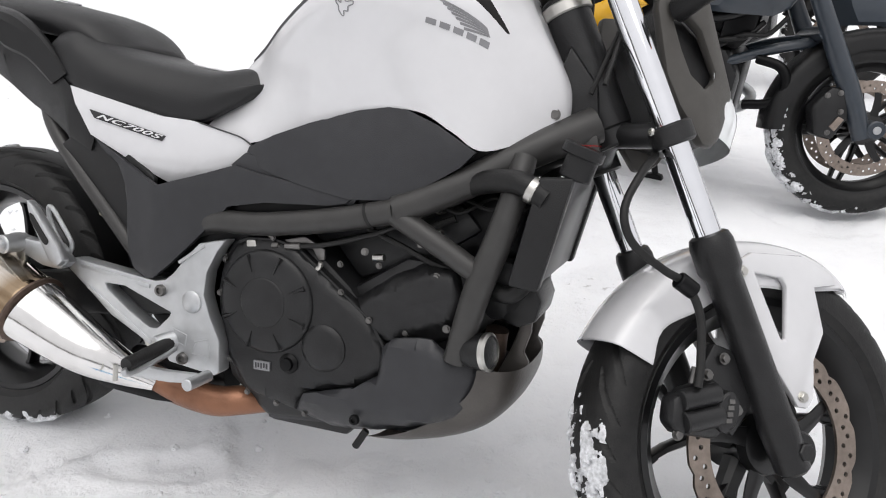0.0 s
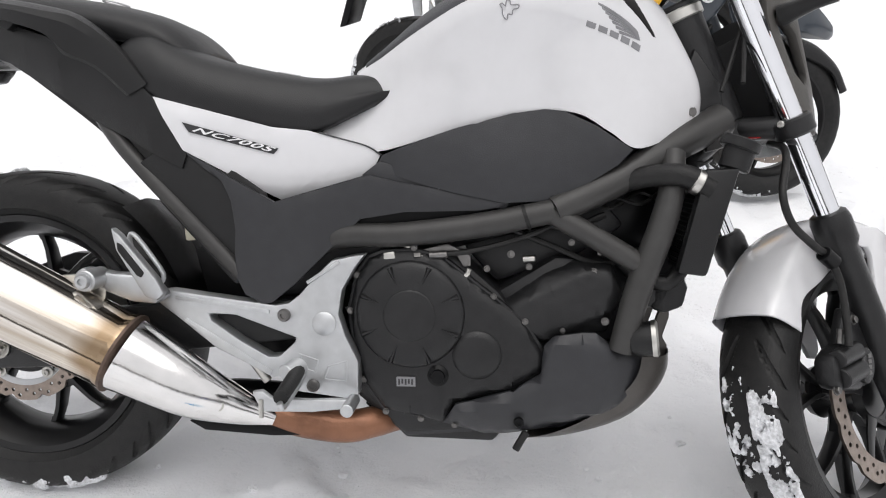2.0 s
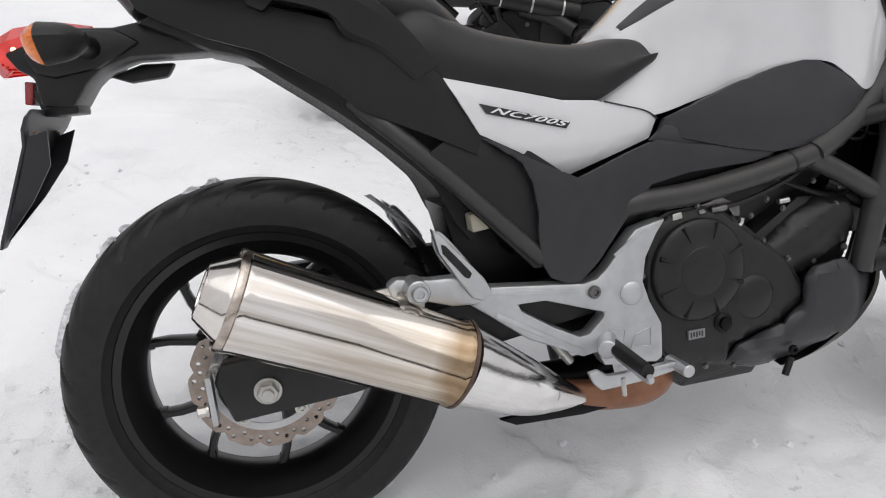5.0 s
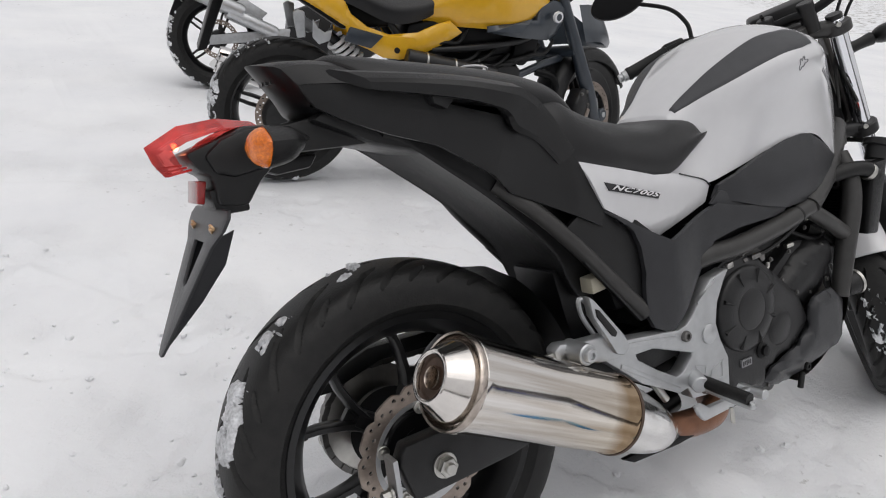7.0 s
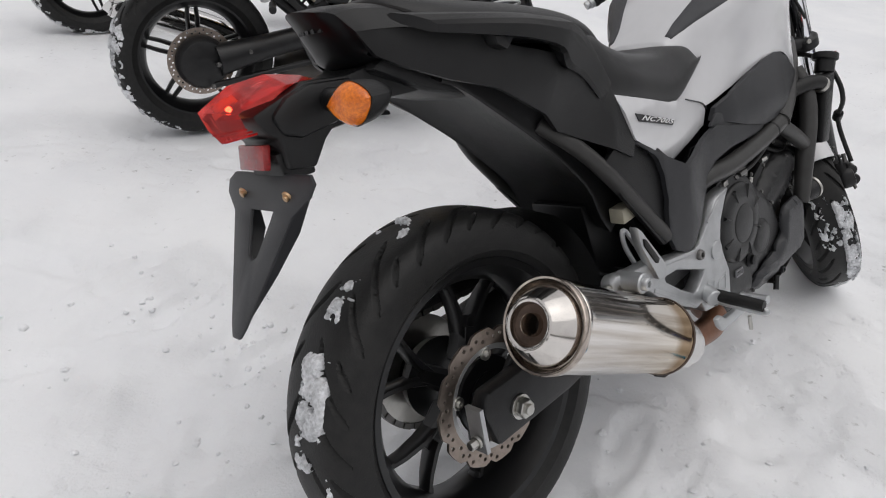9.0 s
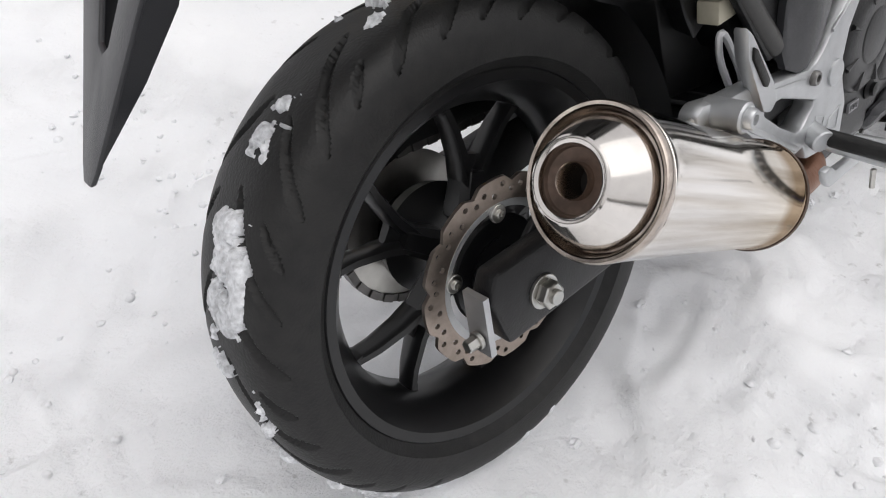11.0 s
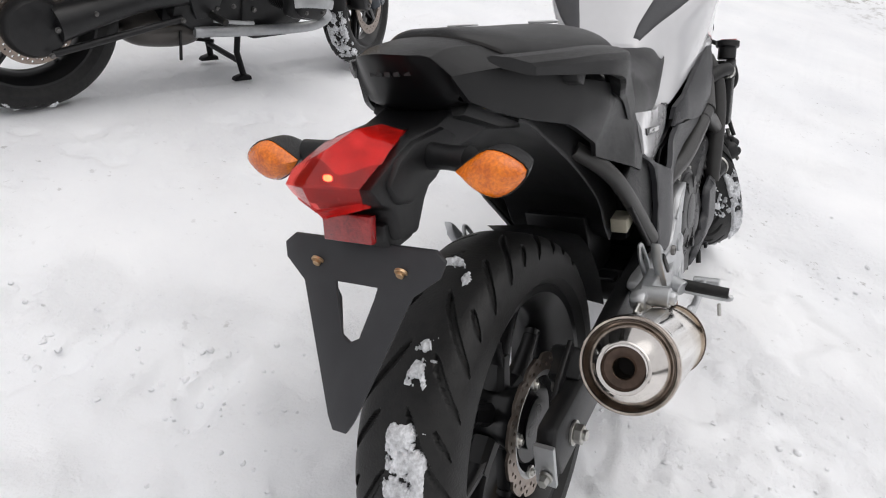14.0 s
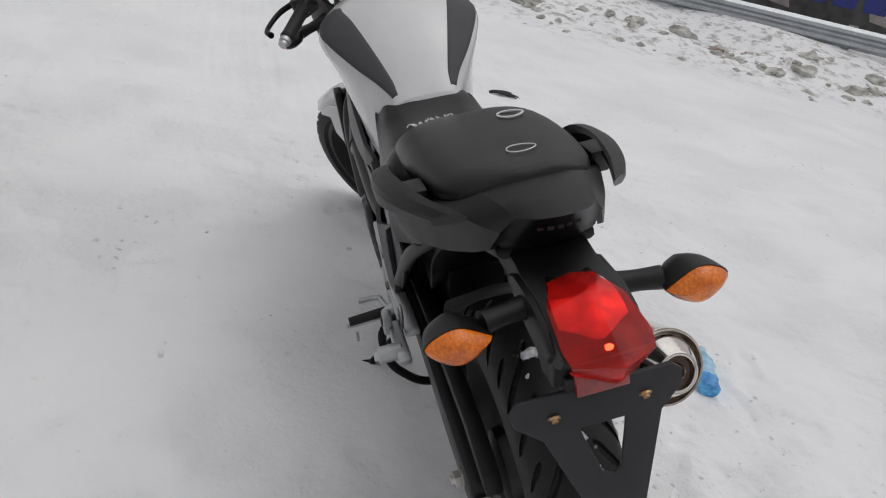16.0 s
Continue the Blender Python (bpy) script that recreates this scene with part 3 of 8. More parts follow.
def y_spoke(r0, r1, a, fork, spread, w0, w1, t0, t1):
    """One cast spoke that leaves the hub as a short stem and forks into two arms, with a thin web in the fork."""
    stem = spoke_geo(r0, fork + 0.012, a, a, w0 * 2.3, w0 * 1.9, t0, t0 * 0.86)
    arms = [spoke_geo(fork - 0.006, r1, a + s * 4.5, a + s * spread, w0, w1, t0 * 0.84, t1) for s in (-1, 1)]
    feet = [spoke_geo(r1 - 0.020, r1 + 0.004, a + s * (spread - 1.2), a + s * spread, w1, w1 * 2.1, t1, t1 * 1.25) for s in (-1, 1)]
    web = spoke_geo(fork, fork + 0.030, a, a, w0 * 1.2, w0 * 1.5, t0 * 0.3, t0 * 0.25)
    return join(stem, *arms, *feet, web)


def wave_disc(r_out, r_in, waves, holes, thick=0.005, amp=0.006, hole_r=0.0042, notch=True):
    """A wavy drilled brake disc as one plate round the y axis."""
    n = waves * 16
    outer = []
    for i in range(n):
        a = 2 * math.pi * i / n
        u = (i % 16) / 16
        d = amp * (1 - min(1.0, abs(u - 0.5) * 5)) if notch else 0
        outer.append(((r_out - d) * math.cos(a), (r_out - d) * math.sin(a)))
    inner = [(r_in * math.cos(2 * math.pi * i / 64), r_in * math.sin(2 * math.pi * i / 64)) for i in range(64)]
    dr = []
    for i in range(holes):
        a = 2 * math.pi * i / holes
        r = r_in + (r_out - r_in) * (0.32, 0.58, 0.42, 0.7)[i % 4]
        dr.append([(r * math.cos(a) + hole_r * math.cos(k * math.pi / 4), r * math.sin(a) + hole_r * math.sin(k * math.pi / 4)) for k in range(8)])
    return prism(outer, -thick / 2, thick / 2, 0.0, [inner, *dr])


def chain_link_loop(p0, r0, p1, r1, y, pitch=0.0127):
    """A drive chain round two sprockets, as one mesh of links."""
    d = Vector((p1.x - p0.x, 0, p1.z - p0.z))
    n = Vector((-d.z, 0, d.x)).normalized()
    c0, c1 = Vector(p0), Vector(p1)
    path = []
    top0, top1 = c0 + n * r0, c1 + n * r1
    m = int((top1 - top0).length / pitch)
    path += [top0 + (top1 - top0) * i / m for i in range(m)]
    path += [c1 + Matrix.Rotation(math.pi * i / 8, 3, 'Y') @ (n * r1) for i in range(8)]
    b0, b1 = c0 - n * r0, c1 - n * r1
    path += [b1 + (b0 - b1) * i / m for i in range(m)]
    k = 26
    path += [c0 + Matrix.Rotation(math.pi + math.pi * i / k, 3, 'Y') @ (n * r0) for i in range(k)]
    geos = []
    for i, q in enumerate(path):
        t = (path[(i + 1) % len(path)] - q).normalized()
        rot = Matrix((t, (0, 1, 0), t.cross(Vector((0, 1, 0))))).transposed().to_4x4()
        w = 0.008 if i % 2 else 0.005
        geos.append(moved(box(-0.002, pitch + 0.001, -w, w, -0.0055, 0.0055), Matrix.Translation(Vector((q.x, y, q.z)) + t * 0.0) @ rot))
    return join(*geos)


def at(p):
    return Matrix.Translation(p)


def build_wheels():
    # rear
    m = at(AXLE_R)
    w = new("rear_wheel")
    w.parent = bike
    part("tyre", moved(tyre_geo(0.310, 0.160, 0.229), m), RUBBER, w, "black road tyre with slanted grooves, snow stuck to it")
    part("rim", moved(rim_geo(0.229, 0.136), m), RIM, w, "black cast rim")
    part("hub", moved(lathe([(0.03, -0.075), (0.05, -0.07), (0.056, -0.045), (0.05, -0.03), (0.045, 0), (0.06, 0.03), (0.075, 0.05), (0.07, 0.07), (0.03, 0.075)], 40), m), RIM, w)
    for i in range(5):
        part("spoke", moved(y_spoke(0.045, 0.198, -1 + 72 * i, 0.092, 18, 0.0175, 0.0125, 0.046, 0.026), m), RIM, w)
    disc = part("brake_disc", moved(moved(wave_disc(0.119, 0.090, 12, 48, amp=0.008, hole_r=0.0036), at((0, -0.080, 0))), m), DISC, w, "wavy drilled steel brake disc, lightly rusty")
    part("inner_ring", moved(lathe([(0.080, -0.0795), (0.090, -0.083), (0.0905, -0.078), (0.080, -0.0775)], 72, True), m), ALU, disc, "bright machined inner ring")
    for i in range(5):
        b = radians(17 + 72 * i)
        q = AXLE_R + Vector((0.078 * math.cos(b), -0.080, 0.078 * math.sin(b)))
        part("disc_tab", join(cyl(q, q + Vector((0, -0.005, 0)), 0.011, 18), socket_bolt(q + Vector((0, -0.005, 0)), (0, -1, 0), 0.006)), STEEL, disc)
    part("disc_carrier", moved(lathe([(0.066, -0.074), (0.068, -0.070), (0.05, -0.066), (0.04, -0.07), (0.046, -0.08)], 48), m), RIM, w)
    part("sprocket", moved(moved(lathe([(0.09, -0.004), (0.105, -0.003), (0.105, 0.003), (0.09, 0.004), (0.05, 0.004), (0.05, -0.004)], 80, True), at((0, 0.105, 0))), m), STEEL, w)
    for k, (a, b, s0, s1, lv) in enumerate(((143, 168, -0.42, 0.10, -0.22), (120, 146, -0.42, 0.05, 0.34), (166, 206, -0.45, 0.2, 0.26), (206, 262, -0.55, 0.3, 0.10), (262, 300, -0.85, 0.3, 0.15), (88, 112, -0.30, 0.45, 0.44))):
        part("snow_clump", moved(tyre_snow(0.310, 0.160, 0.226, a, b, s0, s1, lv, 3.7 + 2.1 * k), m), SNOW_CLUMP, w, "packed snow stuck to the tread", kind="stuff")
    part("chain", chain_link_loop(AXLE_R, 0.105, Vector((0.56, 0, 0.335)), 0.04, 0.105), BOLT, bike, "drive chain")
    part("chain_guard", prism([(-0.11, 0.372), (-0.09, 0.402), (0.0, 0.432), (0.28, 0.428), (0.50, 0.415), (0.50, 0.388), (0.25, 0.395), (0.02, 0.402), (-0.08, 0.372)], 0.092, 0.124, 0.004), PLASTIC, bike, "black chain guard")
    # front, steered
    m = STEERING @ at(AXLE_F)
    w = new("front_wheel")
    w.parent = bike
    part("tyre", moved(tyre_geo(0.300, 0.124, 0.230, 900, 11, 0.0065, 76), m), RUBBER, w, "black road tyre caked with snow")
    part("rim", moved(rim_geo(0.230, 0.104), m), RIM, w, "black cast rim")
    part("hub", moved(lathe([(0.03, -0.06), (0.045, -0.055), (0.05, -0.04), (0.038, -0.02), (0.038, 0.02), (0.05, 0.04), (0.045, 0.055), (0.03, 0.06)], 40), m), RIM, w)
    for i in range(5):
        part("spoke", moved(y_spoke(0.035, 0.194, FRONT_TURN + 72 * i, 0.085, 18, 0.016, 0.0125, 0.036, 0.024), m), RIM, w)
    part("brake_disc", moved(moved(wave_disc(0.160, 0.122, 12, 60), at((0, -0.066, 0))), m), DISC, w, "wavy drilled steel brake disc, lightly rusty")
    for i in range(5):
        part("carrier_arm", moved(moved(spoke_geo(0.05, 0.126, 72 * i + 20, 72 * i + 30, 0.03, 0.016, 0.006, 0.006), at((0, -0.058, 0))), m), RIM, w)
    for k, (a, b, s0, s1, lv) in enumerate(((172, 236, -0.62, -0.06, -0.30), (165, 205, -0.1, 0.5, 0.45), (236, 300, -0.7, 0.2, 0.02), (60, 110, -0.6, 0.4, 0.5))):
        part("snow_clump", moved(tyre_snow(0.300, 0.124, 0.224, a, b, s0, s1, lv, 9.1 + 2.9 * k), m), SNOW_CLUMP, w, "thick packed snow on the tread", kind="stuff")


def build_front():
    S = STEERING
    def leg(y, s):
        return AXLE_F + RAKE * s + Vector((-0.012, y, 0))
    for y in (-0.10, 0.10):
        side = -1 if y < 0 else 1
        fl = new("fork_leg")
        fl.parent = bike
        p0 = leg(y, -0.035)
        prof = [(0.020, 0), (0.026, 0.006), (0.027, 0.04), (0.029, 0.075), (0.0265, 0.09), (0.0265, 0.31), (0.0325, 0.322), (0.0325, 0.362), (0.029, 0.374), (0.024, 0.377)]
        part("slider", moved(turned(prof, p0, leg(y, 0.5), 28), S), ENGINE, fl, "black lower fork leg")
        part("chrome_tube", moved(cyl(leg(y, 0.30), leg(y, 0.795), 0.0205, 28), S), CHROME, fl, "chrome fork tube")
        part("top_cap", moved(cyl(leg(y, 0.792), leg(y, 0.806), 0.019, 20), S), ENGINE, fl)
        part("axle_clamp", moved(cyl(AXLE_F + Vector((0, y - 0.018, 0)), AXLE_F + Vector((0, y + 0.02, 0)), 0.030, 24), S), ENGINE, fl)
        part("axle_nut", moved(cyl(AXLE_F + Vector((0, y + side * 0.015, 0)), AXLE_F + Vector((0, y + side * 0.03, 0)), 0.014, 6), S), ENGINE, fl)
    # clamps
    for s, th, nm in ((0.498, 0.032, "lower_clamp"), (0.772, 0.026, "upper_clamp")):
        a, b, c = leg(-0.10, s), leg(0.10, s), HEAD_AT + RAKE * (s + 0.02)
        g = [cyl(a - RAKE * th / 2, a + RAKE * th / 2, 0.033, 24), cyl(b - RAKE * th / 2, b + RAKE * th / 2, 0.033, 24),
             cyl(c - RAKE * th / 2, c + RAKE * th / 2, 0.036, 24), sweep([a, (a + c) / 2 + Vector((-0.006, 0, 0)), c, (b + c) / 2 + Vector((-0.006, 0, 0)), b], 0.020, 12)]
        part(nm, moved(join(*g), S), ENGINE if s < 0.6 else FRAME, bike, "black triple clamp")
        for y in (-0.10, 0.10):
            part("clamp_bolt", moved(socket_bolt(leg(y, s) + Vector((-0.034, 0, 0)), (-1, 0, 0), 0.006), S), STEEL, bike)
    # handlebar
    hb = new("handlebar")
    hb.parent = bike
    top = HEAD_AT + RAKE * 0.83
    half = [(top.x, 0, top.z + 0.0), (top.x, 0.06, top.z + 0.0), (top.x + 0.01, 0.13, top.z + 0.02), (top.x + 0.0, 0.23, top.z + 0.045), (top.x - 0.02, 0.31, top.z + 0.035), (top.x - 0.04, 0.375, top.z + 0.022)]
    bar = [(x, -y, z) for x, y, z in reversed(half[1:])] + half
    part("bar", moved(sweep(bar, 0.011, 12), S), BLACK, hb, "black tubular bar")
    for side in (-1, 1):
        g0, g1 = Vector((half[4][0] + 0.008, side * 0.275, half[4][2] + 0.005)), Vector((half[5][0], side * 0.38, half[5][2]))
        part("grip", moved(turned([(0.015, 0), (0.019, 0.003), (0.016, 0.008), (0.016, 0.10), (0.0175, 0.105), (0.015, 0.112)], g0, g1, 20), S), RUBBER, hb, "black ribbed rubber grip")
        part("bar_end", moved(join(cyl(g1, g1 + (g1 - g0) * 0.12, 0.014, 20), cyl(g1 + (g1 - g0) * 0.12, g1 + (g1 - g0) * 0.22, 0.011, 16)), S), ALU, hb, "silver bar end weight")
        sw = g0 + Vector((0.022, -side * 0.02, 0.0))
        part("switch_housing", moved(prism([(sw.x - 0.022, sw.z - 0.028), (sw.x + 0.02, sw.z - 0.026), (sw.x + 0.024, sw.z + 0.018), (sw.x - 0.014, sw.z + 0.024)], sw.y - 0.026, sw.y + 0.026, 0.006), S), PLASTIC, hb)
        lv0 = sw + Vector((0.035, 0.0, 0.0))
        part("lever", moved(sweep([lv0 + Vector((0, -side * 0.01, 0)), lv0 + Vector((0.022, side * 0.04, -0.004)), lv0 + Vector((0.0, side * 0.11, -0.008)), lv0 + Vector((-0.03, side * 0.125, -0.012))], [0.008, 0.007, 0.006, 0.008], 10), S), BLACK, hb, "black lever")
        part("lever_clamp", moved(cyl(lv0 + Vector((-0.04, -side * 0.03, 0)), lv0 + Vector((0.004, -side * 0.03, 0.0)), 0.016, 16), S), BLACK, hb)
        mr = new("mirror")
        mr.parent = hb
        b0 = lv0 + Vector((-0.03, -side * 0.045, 0.012))
        c = b0 + Vector((0.035, side * 0.11, 0.155))
        part("stem", moved(sweep([b0, b0 + Vector((0.01, 0, 0.045)), b0 + Vector((0.025, side * 0.03, 0.10)), c], 0.0055, 10), S), BLACK, mr)
        ring = [(0.001, -0.014), (0.045, -0.012), (0.052, -0.002), (0.05, 0.006), (0.046, 0.007), (0.001, 0.007)]
        sh = Matrix.Translation(c + Vector((0, side * 0.03, 0.02))) @ Matrix.Rotation(radians(90), 4, 'Z') @ Matrix.Diagonal((1.45, 1, 0.85, 1))
        part("shell", moved(moved(lathe(ring, 36), sh), S), BLACK, mr, "black mirror shell")
    for side in (-1, 1):
        c = top + Vector((0, side * 0.045, 0))
        part("riser", moved(cyl(c - RAKE * 0.05, c + RAKE * 0.025, 0.019, 20), S), ENGINE, hb)
    # cables
    for k, (y, s) in enumerate(((-0.25, -0.05), (0.24, 0.05), (-0.2, -0.09), (0.05, 0.08))):
        pts = [(top.x - 0.02, y, top.z + 0.03), (top.x + 0.09, y * 0.7, top.z + 0.02), (top.x + 0.10, y * 0.3 + s * 0.3, top.z - 0.10), (top.x + 0.055, s, top.z - 0.24)]
        part("cable", moved(sweep(pts, 0.004, 8), S), RUBBER, bike)
    # instrument box and front lamp
    ins = prism([(-0.03, -0.015), (0.05, -0.02), (0.075, 0.02), (0.05, 0.055), (-0.02, 0.03)], -0.075, 0.075, 0.010)
    part("instrument_panel", moved(moved(ins, at(top + Vector((0.085, 0, 0.01)))), S), BLACK, bike, "black digital instrument box")
    lamp = new("headlight")
    lamp.parent = bike
    side_out = [(1.312, 0.905), (1.380, 0.915), (1.405, 0.865), (1.463, 0.738), (1.459, 0.707), (1.420, 0.646), (1.405, 0.634), (1.381, 0.632), (1.340, 0.690), (1.318, 0.736), (1.302, 0.84)]
    window = [(1.326, 0.842), (1.346, 0.846), (1.381, 0.816), (1.417, 0.756), (1.411, 0.742), (1.388, 0.722), (1.362, 0.742), (1.345, 0.781)]
    for side in (-1, 1):
        g = prism(side_out, 0.078, 0.098, 0.007, [window])
        # wings lean in towards the front
        g = ([(x, y - max(0, x - 1.39) * 0.42, z) for x, y, z in g[0]], g[1])
        part("cowl", moved(g if side > 0 else mirror(g), S), COWL, lamp, "dark grey headlight cowl wing with an opening")
    part("shell", moved(skin([[(1.328, -0.06, z) for z in (0.657, 0.707, 0.767, 0.827, 0.857)], [(1.333, 0, z) for z in (0.647, 0.707, 0.767, 0.827, 0.867)], [(1.328, 0.06, z) for z in (0.657, 0.707, 0.767, 0.827, 0.857)]]), S), PLASTIC, lamp)
    lensg = skin([[(1.413, -0.085, z) for z in (0.657, 0.707, 0.757)], [(1.463, -0.06, 0.642), (1.478, -0.06, 0.702), (1.453, -0.055, 0.767)], [(1.473, 0, 0.637), (1.493, 0, 0.702), (1.463, 0, 0.782)],
                  [(1.463, 0.06, 0.642), (1.478, 0.06, 0.702), (1.453, 0.055, 0.767)], [(1.413, 0.085, z) for z in (0.657, 0.707, 0.757)]], cap=False)
    part("lens", moved(lensg, S), LENS, lamp, "clear headlight lens")
    part("body", moved(prism([(1.338, 0.667), (1.438, 0.652), (1.458, 0.707), (1.428, 0.797), (1.368, 0.847), (1.328, 0.837)], -0.072, 0.072, 0.012), S), PLASTIC, lamp)
    for side in (-1, 1):
        c = Vector((1.335, side * 0.10, 0.838))
        part("indicator_stalk", moved(sweep([c, c + Vector((0.012, side * 0.05, 0.004)), c + Vector((0.022, side * 0.085, 0.008))], [0.019, 0.014, 0.017], 14), S), PLASTIC, lamp)
        place = at(c + Vector((0.022, side * 0.118, 0.010))) @ Matrix.Rotation(radians(-90 + side * 20), 4, 'Z') @ Matrix.Diagonal((1.55, 1, 1, 1))
        ind = part("front_indicator", moved(moved(lathe([(0.003, -0.030), (0.014, -0.024), (0.021, -0.008), (0.0235, 0.006), (0.022, 0.010), (0.003, 0.010)], 24), place), S), PLASTIC, lamp, "black front indicator shell")
        part("indicator_lens", moved(moved(lathe([(0.022, 0.009), (0.0228, 0.014), (0.017, 0.023), (0.003, 0.027)], 24), place), S), AMBER, ind, "amber lens facing forward")
    # mudguard
    fm = new("front_mudguard")
    fm.parent = bike
    rings = []
    for a in (51, 58, 68, 80, 95, 110, 125, 140, 152):
        ca, sa = math.cos(radians(a)), math.sin(radians(a))
        rr = 0.318
        w = 0.066 if a > 60 else 0.056 if a > 55 else 0.034
        drop = (0.05 if a > 60 else 0.022) + (0.02 if 75 < a < 130 else 0.0) + (0.015 if a > 150 else 0)
        half = [(0, rr + 0.008), (w * 0.55, rr + 0.004), (w * 0.93, rr - 0.012), (w + 0.004, rr - drop)]
        rings.append([(AXLE_F.x + r * ca, y, AXLE_F.z + r * sa) for y, r in [(-q[0], q[1]) for q in reversed(half[1:])] + half])
    shell = skin(rings, 4, cap=False)
    inner = [(AXLE_F.x + (x - AXLE_F.x) * 0.985, y * 0.97, AXLE_F.z + (z - AXLE_F.z) * 0.985) for x, y, z in shell[0]]
    part("shell", moved(join(shell, (inner, [tuple(reversed(f)) for f in shell[1]])), S), WHITE, fm, "glossy white mudguard over the front wheel")
    for side in (-1, 1):
        out = [(1.440, 0.452), (1.483, 0.478), (1.583, 0.480), (1.640, 0.455), (1.652, 0.436), (1.606, 0.430), (1.622, 0.359), (1.600, 0.314), (1.598, 0.258), (1.585, 0.240), (1.565, 0.242), (1.553, 0.261), (1.490, 0.345)]
        win = [(1.489, 0.446), (1.540, 0.441), (1.549, 0.428), (1.545, 0.345), (1.536, 0.346)]
        g = prism(out, 0.070, 0.082, 0.004, [win])
        part("stay", moved(g if side > 0 else mirror(g), S), WHITE, fm, "white mudguard stay with a triangular opening")
        for q in ((1.464, 0.447), (1.574, 0.258)):
            part("bolt", moved(bolt_geo((q[0], side * 0.081, q[1]), (0, side, 0), 0.007), S), STEEL, fm)
    # right caliper and hoses
    cal = new("front_caliper")
    cal.parent = bike
    g = prism([(1.318, 0.256), (1.345, 0.271), (1.392, 0.284), (1.416, 0.262), (1.420, 0.222), (1.392, 0.198), (1.326, 0.206), (1.314, 0.222)], -0.110, -0.074, 0.009)
    part("body", moved(g, S), ENGINE, cal, "black brake caliper with a plain letter plate")
    for x, z, q in ((1.330, 0.252, 0.0155), (1.334, 0.222, 0.0165)):
        part("piston_bore", moved(cyl((x, -0.108, z), (x + 0.062, -0.108, z + 0.012), q, 20), S), ENGINE, cal)
    oval = moved(lathe([(0.001, -0.006), (0.019, -0.006), (0.022, -0.003), (0.023, 0.012), (0.010, 0.013)], 28), at((1.404, -0.113, 0.238)) @ Matrix.Rotation(radians(18), 4, 'Y') @ Matrix.Diagonal((0.85, 1, 1.35, 1)))
    part("cover", moved(oval, S), ENGINE, cal, "oval caliper end cover")
    for k in range(4):
        part("maker_mark", moved(box(1.3975 + 0.002 * k, 1.4075 + 0.002 * k, -0.1202, -0.1190, 0.223 + 0.009 * k, 0.229 + 0.009 * k), S), BOLT, cal)
    part("bleed_nipple", moved(cyl((1.352, -0.105, 0.276), (1.356, -0.108, 0.300), 0.006, 10), S), BOLT, cal)
    for x, z in ((1.412, 0.313), (1.433, 0.239), (1.382, 0.289), (1.33, 0.205)):
        part("bolt", moved(bolt_geo((x, -0.10, z), (0, -1, 0), 0.0065), S), BOLT, cal)
    part("bracket", moved(prism([(1.36, 0.27), (1.40, 0.335), (1.45, 0.32), (1.47, 0.25), (1.43, 0.20), (1.40, 0.23)], -0.095, -0.078, 0.004), S), ENGINE, cal)
    hose = [(1.33, -0.05, 0.625), (1.30, -0.09, 0.605), (1.262, -0.115, 0.572), (1.230, -0.12, 0.515), (1.243, -0.12, 0.468), (1.294, -0.12, 0.434), (1.332, -0.12, 0.415), (1.355, -0.12, 0.372), (1.355, -0.12, 0.308), (1.350, -0.12, 0.272)]
    part("brake_hose", moved(sweep(hose, 0.0062, 10), S), RUBBER, bike, "black rubber brake hose")
    part("hose_clip", moved(cyl((1.318, -0.120, 0.422), (1.345, -0.120, 0.406), 0.013, 12), S), BLACK, bike)


build_wheels()
build_front()


# ---- bodywork ----
TANK = [  # half rings from the middle of the top outwards (right side), rear to front
    [(0.640, 0, 0.770), (0.640, -0.050, 0.768), (0.640, -0.072, 0.755), (0.615, -0.085, 0.700), (0.580, -0.106, 0.655)],
    [(0.690, 0, 0.812), (0.690, -0.062, 0.803), (0.690, -0.092, 0.783), (0.685, -0.106, 0.705), (0.668, -0.121, 0.628)],
    [(0.760, 0, 0.865), (0.760, -0.083, 0.853), (0.755, -0.138, 0.815), (0.755, -0.136, 0.735), (0.755, -0.134, 0.645)],
    [(0.850, 0, 0.918), (0.850, -0.108, 0.900), (0.840, -0.184, 0.851), (0.845, -0.166, 0.770), (0.840, -0.142, 0.668)],
    [(0.925, 0, 0.938), (0.918, -0.122, 0.912), (0.905, -0.196, 0.862), (0.920, -0.174, 0.782), (0.925, -0.147, 0.686)],
    [(1.000, 0, 0.938), (0.990, -0.112, 0.914), (0.990, -0.178, 0.866), (1.000, -0.165, 0.790), (1.005, -0.149, 0.685)],
    [(1.070, 0, 0.925), (1.060, -0.095, 0.900), (1.065, -0.142, 0.858), (1.075, -0.140, 0.780), (1.060, -0.144, 0.655)],
    [(1.125, 0, 0.902), (1.120, -0.072, 0.884), (1.128, -0.105, 0.848), (1.145, -0.110, 0.760), (1.112, -0.132, 0.628)],
    [(1.150, 0, 0.880), (1.150, -0.055, 0.868), (1.168, -0.078, 0.828), (1.205, -0.080, 0.745), (1.205, -0.078, 0.665)],
    [(1.155, 0, 0.870), (1.158, -0.045, 0.858), (1.180, -0.060, 0.815), (1.220, -0.060, 0.735), (1.222, -0.060, 0.678)],
]


